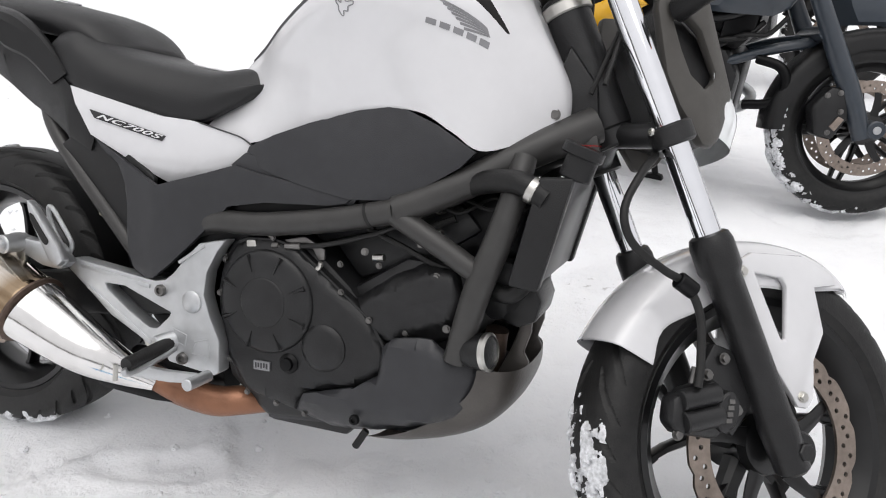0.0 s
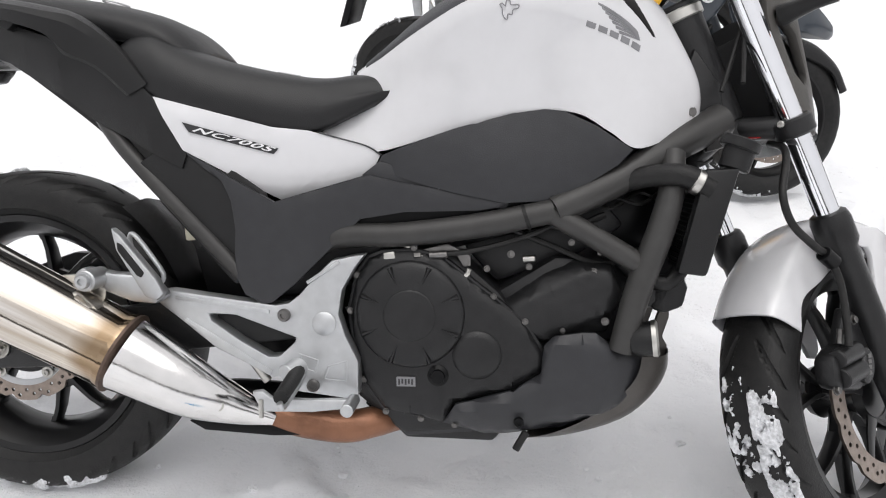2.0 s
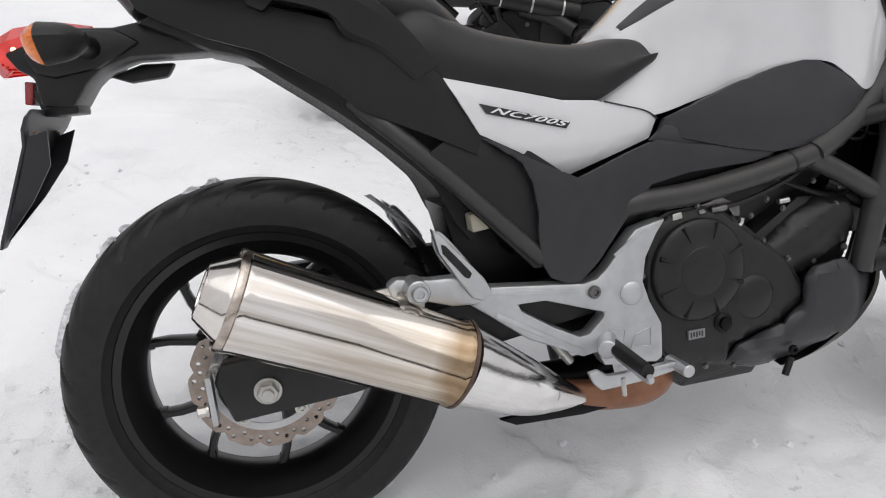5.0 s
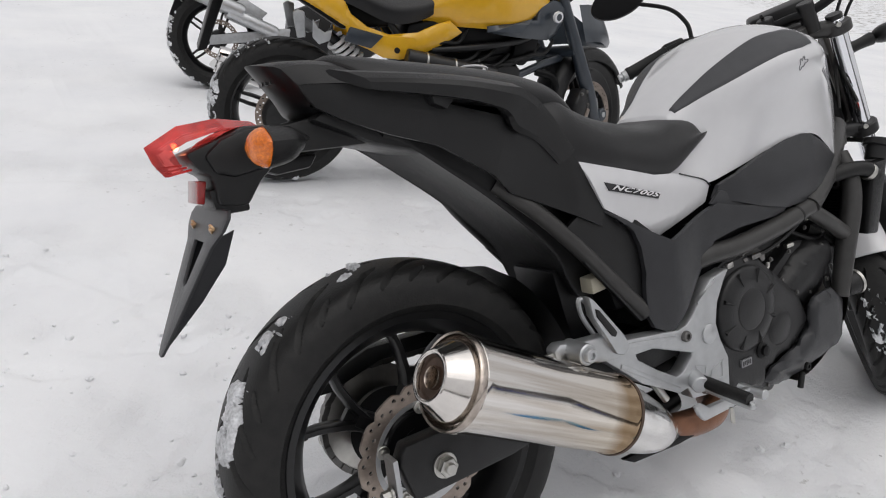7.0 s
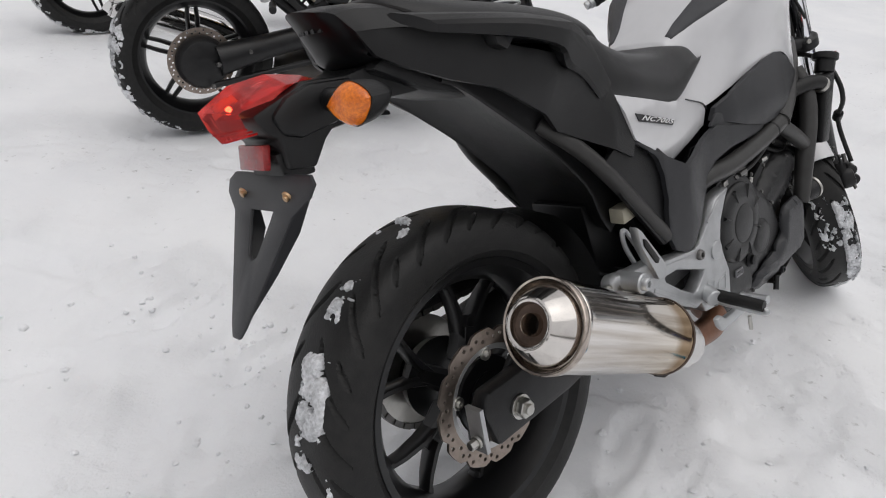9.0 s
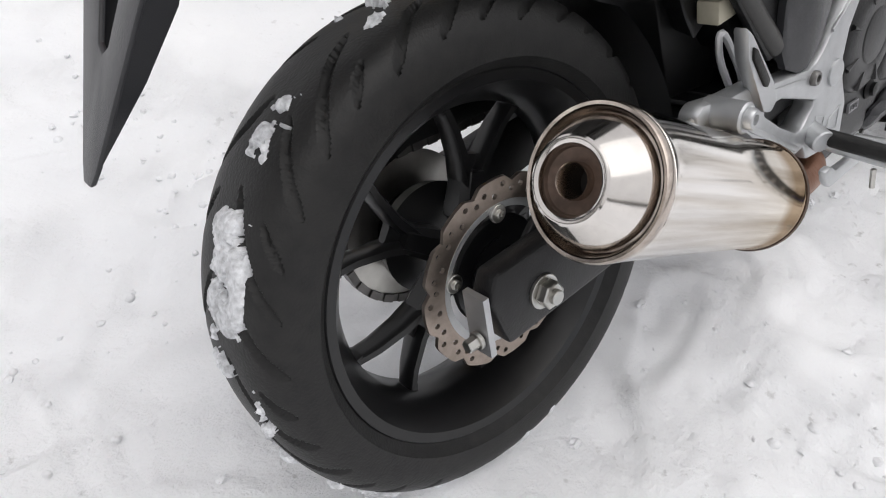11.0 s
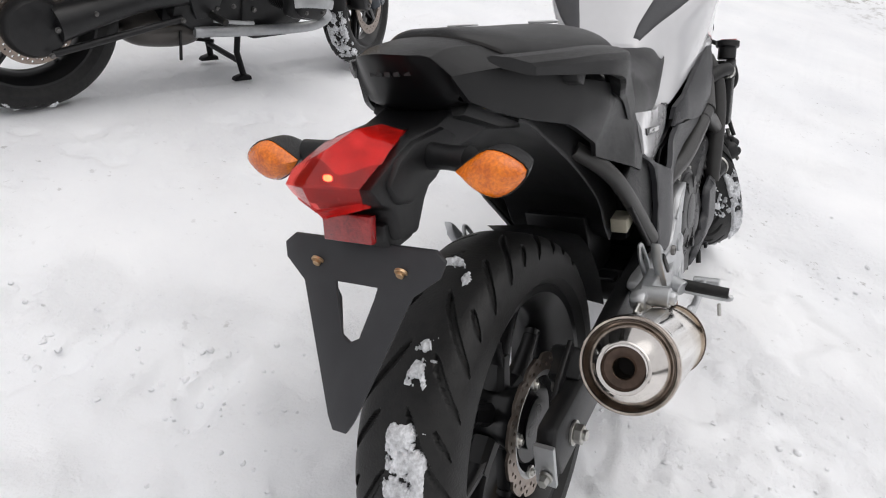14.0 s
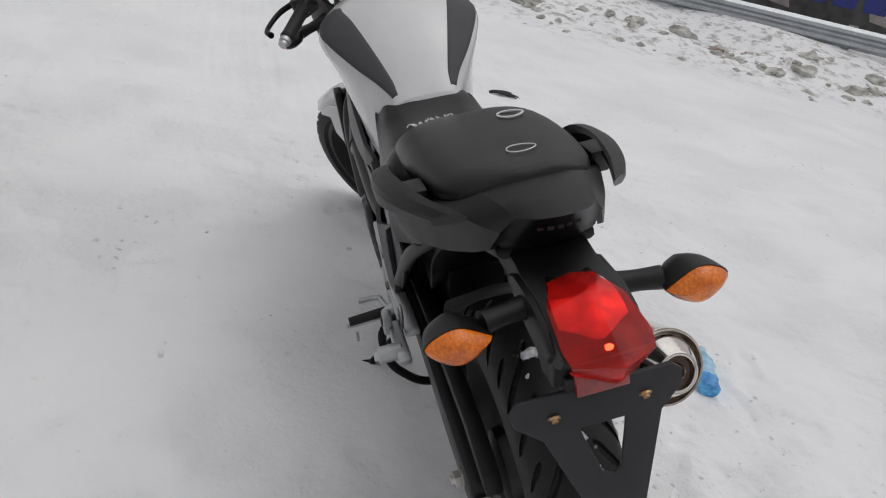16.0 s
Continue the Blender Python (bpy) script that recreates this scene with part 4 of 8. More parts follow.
def tank_point(u, v):
    """A place on the tank's right side: u along the rings, v from the middle of the top outwards."""
    def cr(p0, p1, p2, p3, t):
        return 0.5 * (2 * p1 + (p2 - p0) * t + (2 * p0 - 5 * p1 + 4 * p2 - p3) * t * t + (3 * p1 - p0 - 3 * p2 + p3) * t ** 3)
    n, m = len(TANK), len(TANK[0])
    i, j = min(int(u), n - 2), min(int(v), m - 2)
    def ctl(a, b):
        a = max(0, min(n - 1, a))
        if b < 0:
            x, y, z = TANK[a][-b]
            return np.array((x, -y, z))
        return np.array(TANK[a][min(b, m - 1)], float)
    rows = [cr(*(ctl(i + q, j + k) for k in (-1, 0, 1, 2)), v - j) for q in (-1, 0, 1, 2)]
    return cr(*rows, u - i)


def tank_patch(us, vs, lift):
    """A patch that lies on the tank; us and vs give the parameter rows; lifted and with rims down into it."""
    n, m = len(us), len(vs(us[0]))
    v = []
    for a, u in enumerate(us):
        for b, w in enumerate(vs(u)):
            p = tank_point(u, w)
            e = 0.02
            nrm = np.cross(tank_point(u + e, w) - tank_point(max(0, u - e), w), tank_point(u, w + e) - tank_point(u, w - e))
            nrm /= np.linalg.norm(nrm)
            if nrm[2] < 0 and nrm[1] > 0 or nrm @ np.array((0, -0.6, 0.8)) < 0:
                nrm = -nrm
            edge = a in (0, n - 1) or b in (0, m - 1)
            v.append(tuple(p + nrm * (-0.003 if edge else lift)))
    f = [(a * m + b, a * m + b + 1, (a + 1) * m + b + 1, (a + 1) * m + b) for a in range(n - 1) for b in range(m - 1)]
    return v, f


def tank_rows(rows, lift):
    """A free patch on the tank: rows of (u, v), lifted, with its rim let into the surface."""
    n, m = len(rows), len(rows[0])
    v = []
    for a, row in enumerate(rows):
        for b, (u, w) in enumerate(row):
            p, e = tank_point(u, w), 0.02
            nrm = np.cross(tank_point(u + e, w) - tank_point(u - e, w), tank_point(u, w + e) - tank_point(u, w - e))
            nrm /= np.linalg.norm(nrm)
            if nrm @ np.array((0, -0.6, 0.8)) < 0:
                nrm = -nrm
            v.append(tuple(p + nrm * (-0.0015 if a in (0, n - 1) or b in (0, m - 1) else lift)))
    return v, [(a * m + b, a * m + b + 1, (a + 1) * m + b + 1, (a + 1) * m + b) for a in range(n - 1) for b in range(m - 1)]


def strap(pts, widths, thick, k=5):
    """A moulded bar of rounded rectangular section that keeps its broad side level; thick is one value, or one for each point."""
    tt = thick if isinstance(thick, (list, tuple)) else [thick] * len(pts)
    q = spline([np.array([*p, w, t]) for p, w, t in zip(pts, widths, tt)], k)
    sec = [(1, -0.5), (1, 0.4), (0.8, 0.9), (0.4, 1), (-0.4, 1), (-0.8, 0.9), (-1, 0.4), (-1, -0.5), (-0.75, -1), (0.75, -1)]
    v, f, n = [], [], len(sec)
    for i, s in enumerate(q):
        d = Vector(q[min(i + 1, len(q) - 1)][:3] - q[max(i - 1, 0)][:3]).normalized()
        side = d.cross(Vector((0, 0, 1))).normalized()
        up = side.cross(d)
        v += [tuple(Vector(s[:3]) + side * a * s[3] / 2 + up * b * s[4] / 2) for a, b in sec]
    for i in range(len(q) - 1):
        f += [(i * n + j, i * n + (j + 1) % n, (i + 1) * n + (j + 1) % n, (i + 1) * n + j) for j in range(n)]
    f += [tuple(range(n)), tuple((len(q) - 1) * n + j for j in reversed(range(n)))]
    return v, f


def build_body():
    tank = new("fuel_tank_cover")
    tank.parent = bike
    n, m = (len(TANK) - 1) * 6 + 1, 4 * 6 + 1
    grid = [[tank_point(i / 6, j / 6) for j in range(m)] for i in range(n)]
    v, f = [], []
    for row in grid:
        v += [(p[0], -p[1], p[2]) for p in reversed(row[1:])] + [tuple(p) for p in row]
        low = row[-1]
    w = 2 * m - 1
    f = [(i * w + j, i * w + j + 1, (i + 1) * w + j + 1, (i + 1) * w + j) for i in range(n - 1) for j in range(w - 1)]
    f += [tuple(range(w)), tuple((n - 1) * w + j for j in reversed(range(w)))]
    # the lower border turns inwards
    k = len(v)
    for i in range(n):
        for j in (0, w - 1):
            x, y, z = v[i * w + j]
            v.append((x, y * 0.86, z + 0.004))
    for i in range(n - 1):
        f.append((i * w, (i + 1) * w, k + 2 * i + 2, k + 2 * i))
        f.append((i * w + w - 1, k + 2 * i + 1, k + 2 * i + 3, (i + 1) * w + w - 1))
    part("shell", (v, f), WHITE, tank, "glossy white sculpted tank cover", smooth=60)
    us = [0.35 + 4.25 * i / 36 for i in range(37)]
    def band(u):
        lo = 1.0 + max(0, (0.9 - u)) * 0.35 + max(0, u - 4.2) * 0.5
        hi = 2.0 - max(0, (0.9 - u)) * 0.3 - max(0, u - 3.9) * 0.12
        return [lo + (hi - lo) * q / 8 for q in range(9)]
    g = tank_patch(us, band, 0.0022)
    part("tank_pad", g, PAD, tank, "matt grey knee pad strip", smooth=70)
    part("tank_pad", mirror(g), PAD, tank, "matt grey knee pad strip", smooth=70)
    # vent slot and wing mark at the front of the side
    rows = []
    for q in range(9):
        w = 1.75 + 0.90 * q / 8
        a, b = 5.98 + 0.22 * min(1, (w - 1.75) / 0.3) + max(0, w - 2.05) * 1.10, 6.55 + (w - 1.75) * 0.44
        rows.append([(a + (b - a) * k / 4, w) for k in range(5)])
    g = tank_rows(rows, 0.0014)
    part("vent_slot", g, HOLE, tank, "black air slot")
    part("vent_slot", mirror(g), HOLE, tank, "black air slot")
    for i in range(7):
        f = i / 6
        s0, s1 = (5.50 + 0.42 * f, 2.20 + 0.50 * f), (6.52, 2.66 + 0.08 * f)
        rows = []
        for q in range(8):
            t = q / 7
            u, w = s0[0] + (s1[0] - s0[0]) * t, s0[1] + (s1[1] - s0[1]) * t - 0.05 * math.sin(math.pi * t) * (1 - f)
            h = 0.030 * (1 - 0.65 * t)
            rows.append([(u, w + h * k) for k in (-1, -0.9, 0.9, 1)])
        part("wing_mark", tank_rows(rows, 0.0010), MARK, tank, "grey winged badge bars")
    for i in range(5):
        u0 = 5.28 + 0.245 * i
        rows = [[(u0 + 0.19 * q / 4 - 0.02 * k, 2.66 + (u0 + 0.19 * q / 4 - 5.28) * 0.185 + 0.055 * k) for k in (-1, -0.93, 0.93, 1)] for q in (0, 0.1, 2, 3.9, 4)]
        part("maker_mark", tank_rows(rows, 0.0010), MARK, tank, "plain grey maker's badge bars")
    sign = [(3.72, 2.42), (3.74, 2.34), (3.70, 2.26), (3.76, 2.24), (3.82, 2.30), (3.86, 2.20), (3.93, 2.21), (3.94, 2.29), (4.08, 2.30), (4.07, 2.36), (3.96, 2.38), (3.92, 2.46), (3.84, 2.44), (3.80, 2.52), (3.75, 2.50), (3.72, 2.42)]
    loop = [tank_point(u, w) + np.array((0, -0.0006, 0.0006)) for u, w in sign]
    part("outline_sticker", sweep([tuple(p) for p in loop], 0.0009, 6, 3), MARK, tank, "small grey outline sticker")
    part("tank_bolt", bolt_geo((1.203, -0.078, 0.688), (0.15, -1, 0), 0.0070, 0.004, 12), BOLT, tank)
    # white side panels
    side_out = [(0.318, 0.722), (0.366, 0.634), (0.519, 0.550), (0.672, 0.592), (0.688, 0.622), (0.668, 0.636), (0.585, 0.660), (0.570, 0.664), (0.512, 0.670), (0.412, 0.697)]
    def dep(x, z):
        return -0.163 + 0.12 * (x - 0.36) + max(0, z - 0.69) * 0.3 + 5.0 * max(0, 0.60 - z) ** 2
    g = panel(side_out, dep, 0.008, 0.018, 0.004, 0.0015)
    for gg in (g, mirror(g)):
        sp = part("side_panel", gg, WHITE, bike, "glossy white side panel below the seat")
    seam = [(0.588, 0.6605), (0.630, 0.6485), (0.668, 0.637), (0.690, 0.622)]
    part("body_seam", sweep([(x, -0.1632 + 0.12 * (x - 0.36), z) for x, z in seam], 0.0015, 6, 4), LINE, bike, "dark seam below the tank cover")
    # model badge
    badge = [(0.3690, 0.6790), (0.3790, 0.6630), (0.5140, 0.6260), (0.5220, 0.6350)]
    b0 = panel(badge, lambda x, z: -0.1660 + 0.12 * (x - 0.36), 0.003, 0.05, 0.001, 0.0005)
    plate_ = part("model_badge", b0, LINE, bike, "black badge strip with pale italic letters")
    cu = bpy.data.curves.new("letters", 'FONT')
    cu.body, cu.size, cu.extrude, cu.shear, cu.space_character = "NC700S", 0.0118, 0.0004, 0.50, 1.12
    cu.offset = 0.0002
    tmp = bpy.data.objects.new("letters", cu)
    scene.collection.objects.link(tmp)
    me = bpy.data.meshes.new_from_object(tmp.evaluated_get(bpy.context.evaluated_depsgraph_get()))
    bpy.data.objects.remove(tmp)
    me.materials.clear()
    me.materials.append(LETTER)
    let = new("letters", me)
    let.parent = plate_
    ang = -0.2675
    let.matrix_parent_inverse = Matrix.Identity(4)
    let.matrix_basis = Matrix.Translation((0.3830, -0.1645, 0.6650)) @ Matrix.Rotation(radians(6.84), 4, 'Z') @ Matrix.Rotation(-ang, 4, 'Y') @ Matrix.Rotation(radians(90), 4, 'X') @ Matrix.Diagonal((2.95, 1, 1, 1))
    tagged(let, "pale italic letters of the model badge")
    # knee panel and lower cover
    knee = [(0.682, 0.598), (0.694, 0.622), (0.748, 0.642), (0.818, 0.664), (0.905, 0.685), (0.957, 0.691), (0.987, 0.688), (1.038, 0.665), (1.098, 0.626), (1.075, 0.602), (0.994, 0.553), (0.959, 0.546), (0.893, 0.543), (0.80, 0.563)]
    def kdep(x, z):
        return -0.152 - 0.012 * math.exp(-((x - 0.9) / 0.12) ** 2) * math.exp(-((z - 0.60) / 0.06) ** 2) + max(0, 0.74 - x) * 0.22 + max(0, x - 1.0) * 0.10
    g = panel(knee, kdep, 0.010, 0.02, 0.004, 0.0015)
    for gg in (g, mirror(g)):
        part("knee_panel", gg, GREY_PLASTIC, bike, "matt black frame cover panel under the tank")
    low = [(0.312, 0.722), (0.366, 0.634), (0.444, 0.588), (0.519, 0.548), (0.672, 0.590), (0.721, 0.578), (0.800, 0.564), (0.893, 0.543), (0.885, 0.536), (0.852, 0.531), (0.729, 0.529), (0.657, 0.518), (0.621, 0.483), (0.593, 0.456), (0.546, 0.410), (0.509, 0.381),
           (0.490, 0.380), (0.462, 0.394), (0.449, 0.420), (0.447, 0.460), (0.449, 0.510), (0.444, 0.550), (0.430, 0.582), (0.406, 0.606), (0.380, 0.620), (0.350, 0.640), (0.330, 0.690)]
    def ldep(x, z):
        return -0.163 - 0.010 * math.exp(-((x - 0.53) / 0.06) ** 2) + min(0.010, max(0, x - 0.52) * 0.10) + max(0, 0.40 - x) * 0.20
    g = panel(low, ldep, 0.010, 0.02, 0.004, 0.0015)
    for gg in (g, mirror(g)):
        part("lower_side_cover", gg, GREY_PLASTIC, bike, "matt black lower side cover")
    # seat
    seat = new("rider_seat")
    seat.parent = bike
    prof = [(0.245, 0.815, 0.735, 0.150), (0.275, 0.832, 0.728, 0.152), (0.310, 0.832, 0.718, 0.154), (0.345, 0.812, 0.708, 0.155), (0.400, 0.788, 0.694, 0.153), (0.47, 0.770, 0.676, 0.142),
            (0.540, 0.756, 0.661, 0.132), (0.590, 0.752, 0.664, 0.126), (0.640, 0.757, 0.686, 0.120), (0.682, 0.758, 0.706, 0.114), (0.704, 0.753, 0.714, 0.108), (0.716, 0.744, 0.722, 0.098)]
    rings = []
    for x, zt, zb, w in prof:
        zc = zt + 0.006
        half = [(x, 0, zc), (x, -w * 0.5, zc - 0.001), (x, -w * 0.80, zt - 0.006), (x, -w * 0.96, zt - 0.026 - 0.004), (x, -w - 0.004, zb + (zt - zb) * 0.38), (x, -w * 1.0, zb + 0.006), (x, -w * 0.9, zb)]
        rings.append(both(half))
    part("cushion", skin(rings, 4), VINYL, seat, "black vinyl dished rider cushion", smooth=50)
    zig = []
    for i in range(26):
        t = i / 25
        x, y = 0.492 + 0.022 * t + 0.026 * math.sin(i * 2.2), 0.070 - 0.095 * t + 0.006 * math.cos(i * 1.7)
        zig.append((x, y, float(np.interp(x, [p[0] for p in prof], [p[1] for p in prof])) + 0.0085))
    part("chalk_scrawl", sweep(zig, 0.0013, 6, 2), LETTER, seat, "worn pale scrawl across the vinyl")
    pad = new("passenger_seat")
    pad.parent = bike
    prof = [(-0.050, 0.927, 0.917, 0.044), (-0.042, 0.932, 0.908, 0.066), (-0.022, 0.930, 0.893, 0.084), (0.005, 0.925, 0.872, 0.101), (0.04, 0.918, 0.858, 0.114), (0.12, 0.905, 0.844, 0.126), (0.20, 0.891, 0.830, 0.130), (0.27, 0.875, 0.816, 0.130), (0.32, 0.857, 0.802, 0.126), (0.355, 0.832, 0.793, 0.116), (0.385, 0.800, 0.785, 0.105)]
    rings = []
    for x, zt, zb, w in prof:
        half = [(x, 0, zt + 0.004), (x, -w * 0.45, zt + 0.003), (x, -w * 0.80, zt - 0.008), (x, -w, zt - 0.030), (x, -w * 0.98, zb), (x, -w * 0.9, zb - 0.004)]
        rings.append(both(half))
    part("cushion", skin(rings, 4), VINYL, pad, "black vinyl passenger cushion", smooth=50)
    for (cx, cy, a, b) in ((0.208, -0.054, 0.021, 0.021), (0.034, -0.012, 0.016, 0.021)):
        loop = []
        for q in range(25):
            t = 2 * math.pi * q / 24
            x, y = cx + a * math.cos(t) * (1 + 0.2 * math.sin(t)), cy + b * math.sin(t)
            zt = np.interp(x, [p[0] for p in prof], [p[1] for p in prof])
            loop.append((x, y, zt + 0.0065))
        part("chalk_mark", sweep(loop, 0.0019 if cx > 0.1 else 0.0010, 6, 2), LETTER, pad, "worn pale ring mark on the vinyl")
    # near-black strip that puts the shade between cushion and tail into colour
    gap_line = [(0.12, -0.123, 0.846), (0.05, -0.111, 0.862), (0.018, -0.100, 0.876), (-0.014, -0.084, 0.898), (-0.036, -0.062, 0.914), (-0.047, -0.034, 0.923), (-0.052, 0, 0.927)]
    gap_line += [(x, -y, z) for x, y, z in reversed(gap_line[:-1])]
    part("seat_gap_shade", sweep(gap_line, 0.0058, 8, 4), HOLE, pad, "dark strip for the shade in the gap under the cushion")
    # tail cowl
    tail = new("tail_cowl")
    tail.parent = bike
    sidec = [(-0.108, 0.893), (-0.078, 0.891), (-0.025, 0.883), (0.040, 0.867), (0.062, 0.856), (0.094, 0.838), (0.172, 0.812), (0.182, 0.793), (0.296, 0.744), (0.318, 0.722), (0.372, 0.633), (0.361, 0.604), (0.315, 0.628), (0.254, 0.660), (0.211, 0.683), (0.195, 0.689), (0.158, 0.724), (0.115, 0.751), (0.065, 0.783), (0.000, 0.808), (-0.060, 0.838), (-0.090, 0.858)]
    def cdep(x, z):
        w = np.interp(x, [-0.2, -0.108, -0.078, -0.025, 0.04, 0.1, 0.16, 0.25, 0.31, 0.4], [0.05, 0.069, 0.087, 0.109, 0.133, 0.152, 0.166, 0.166, 0.162, 0.160])
        return -(w - max(0, 0.775 - z) * float(np.interp(x, [-0.1, 0.0, 0.10, 0.2, 0.31], [0.1, 0.3, 0.42, 0.38, 0.02])))
    g = panel(sidec, cdep, 0.008, 0.022, 0.004, 0.0015)
    for gg in (g, mirror(g)):
        part("side_cowl", gg, PLASTIC, tail, "matt black tail side cowl")
    # a flat top plate with a bevel down to the side cowls
    edge = [(-0.158, 0, 0.932), (-0.146, -0.032, 0.927), (-0.124, -0.052, 0.919), (-0.108, -0.0685, 0.893)]
    top = [edge, [(-0.10, 0, 0.934), (-0.097, -0.038, 0.930), (-0.090, -0.060, 0.922), (-0.078, -0.0865, 0.891)],
           [(-0.046, 0, 0.926), (-0.038, -0.045, 0.921), (-0.026, -0.074, 0.909), (-0.020, -0.1095, 0.883)],
           [(0.02, 0, 0.880), (0.03, -0.055, 0.878), (0.034, -0.088, 0.874), (0.04, -0.1325, 0.867)]]
    part("top_cowl", skin([both(r[:3]) for r in top], 4, cap=False), PLASTIC, tail, "flat matt black tail top", smooth=60)
    for side in (1, -1):
        part("top_bevel", skin([[(x, y * side, z) for x, y, z in r[2:]] for r in top], 4, cap=False, k2=2), PLASTIC, tail, smooth=60)
    back = [edge, [(-0.142, 0, 0.911), (-0.132, -0.034, 0.906), (-0.113, -0.056, 0.897), (-0.102, -0.068, 0.882)],
            [(-0.122, 0, 0.884), (-0.116, -0.036, 0.881), (-0.101, -0.058, 0.874), (-0.094, -0.067, 0.866)],
            [(-0.091, 0, 0.846), (-0.091, -0.036, 0.848), (-0.089, -0.058, 0.854), (-0.088, -0.066, 0.858)],
            [(-0.02, 0, 0.832), (-0.02, -0.036, 0.832), (-0.02, -0.062, 0.832), (-0.02, -0.084, 0.834)]]
    # darker black than the tail puts in the shade on this inward slope
    part("rear_cowl", skin([both(r) for r in back], 4, cap=False, k2=3), BLACK, tail, "black rear fascia with plain badge bars", smooth=25)
    for i in range(5):
        y = 0.024 - 0.012 * i
        x = -0.1375 + 0.0095 * (y / 0.034) ** 2
        part("maker_mark", box(x - 0.0012, x + 0.004, y - 0.004, y + 0.004, 0.901, 0.907), PLASTIC, tail)
    # grab rails: broad bars that slope outwards, free at the rear end; inner top, outer top, outer foot, inner foot
    stations = [((-0.078, 0.098, 0.910), (-0.030, 0.141, 0.886), (-0.026, 0.137, 0.870), (-0.070, 0.102, 0.896)),
                ((0.007, 0.130, 0.896), (0.030, 0.170, 0.877), (0.030, 0.163, 0.856), (0.020, 0.136, 0.872)),
                ((0.085, 0.148, 0.884), (0.100, 0.189, 0.866), (0.100, 0.189, 0.837), (0.095, 0.155, 0.858)),
                ((0.145, 0.156, 0.872), (0.165, 0.195, 0.852), (0.162, 0.190, 0.814), (0.158, 0.154, 0.835)),
                ((0.205, 0.152, 0.854), (0.213, 0.187, 0.842), (0.182, 0.182, 0.786), (0.182, 0.152, 0.800)),
                ((0.262, 0.150, 0.808), (0.266, 0.171, 0.800), (0.228, 0.171, 0.766), (0.228, 0.150, 0.775)),
                ((0.308, 0.150, 0.748), (0.312, 0.163, 0.740), (0.276, 0.163, 0.722), (0.276, 0.150, 0.728))]
    for side in (-1, 1):
        rings = []
        for st in stations:
            a, b, c, d = (Vector((x, y * side, z)) for x, y, z in st)
            m = (a + b) / 2 + Vector((0, 0, 0.003))
            ring = [a.lerp(m, 0.25), m, b.lerp(m, 0.25), b.lerp(c, 0.2), c.lerp(b, 0.15), c.lerp(d, 0.2), d.lerp(c, 0.2), d.lerp(a, 0.3), a.lerp(d, 0.25), a.lerp(m, 0.25)]
            rings.append([np.array(p) for p in ring])
        gr = part("grab_rail", skin(rings, 3, k2=1), PLASTIC, tail, "black grab handle beside the passenger seat", smooth=16)
        part("grab_bracket", prism([(0.048, 0.884), (0.100, 0.878), (0.094, 0.846), (0.078, 0.832), (0.058, 0.842)], side * 0.124, side * 0.160, 0.004), PLASTIC, gr)
    # undertail and mudguard carrier
    hold = new("lamp_carrier")
    hold.parent = bike
    arm = [(0.06, 0.790), (0.05, 0.840), (-0.02, 0.852), (-0.074, 0.850), (-0.13, 0.842), (-0.190, 0.846), (-0.227, 0.834), (-0.276, 0.818), (-0.262, 0.794), (-0.244, 0.782), (-0.242, 0.742), (-0.202, 0.736), (-0.178, 0.768), (-0.154, 0.787), (-0.113, 0.799), (0.0, 0.797)]
    part("arm", prism(arm, -0.054, 0.054, 0.006), PLASTIC, hold, "black plastic lamp and plate carrier")
    shoulder = [(-0.252, 0.812), (-0.226, 0.832), (-0.190, 0.842), (-0.125, 0.838), (-0.095, 0.818), (-0.125, 0.802), (-0.160, 0.786), (-0.215, 0.778), (-0.240, 0.786)]
    part("shoulder", prism(shoulder, -0.062, 0.062, 0.007, (), 2), PLASTIC, hold, "rounded black hood behind the lamp")
    part("wire_clip", prism([(-0.16, 0.780), (-0.11, 0.795), (-0.06, 0.793), (-0.075, 0.772), (-0.13, 0.768)], 0.020, 0.046, 0.006), PLASTIC, hold)
    inner = [(0.10, 0.86), (-0.06, 0.865), (-0.10, 0.842), (0.0, 0.795), (0.12, 0.76), (0.28, 0.62), (0.38, 0.50), (0.44, 0.46), (0.44, 0.60), (0.33, 0.78)]
    part("inner_guard", prism(inner, -0.072, 0.072, 0.012), PLASTIC, bike, "black inner rear mudguard")
    # mudguard under the tail: a flat underside between two bulged walls
    line = [(0.000, 0.806, 0), (0.040, 0.787, 0.1), (0.107, 0.737, 0.5), (0.176, 0.683, 1), (0.246, 0.620, 1), (0.302, 0.560, 0.7), (0.328, 0.500, 0.3), (0.352, 0.462, 0)]
    rings = []
    for i, (x, z, k) in enumerate(line):
        x0, z0, _ = line[max(0, i - 1)]
        x1, z1, _ = line[min(len(line) - 1, i + 1)]
        h = math.hypot(x1 - x0, z1 - z0)
        nx, nz = (z0 - z1) / h, (x1 - x0) / h
        half = [(x + nx * 0.016, 0, z + nz * 0.016), (x + nx * 0.012, -0.05, z + nz * 0.012), (x + nx * 0.002, -0.088, z + nz * 0.002), (x, -0.096, z)]
        half += [(x + nx * e, -0.097 - 0.014 * k * math.exp(-((e - 0.055) / 0.026) ** 2), z + nz * e) for e in (0.014, 0.030, 0.044, 0.056, 0.070, 0.086, 0.100)]
        rings.append(both(half))
    part("rear_guard", skin(rings, 4), PLASTIC, bike, "black plastic mudguard with bulged walls above the rear tyre", smooth=50)
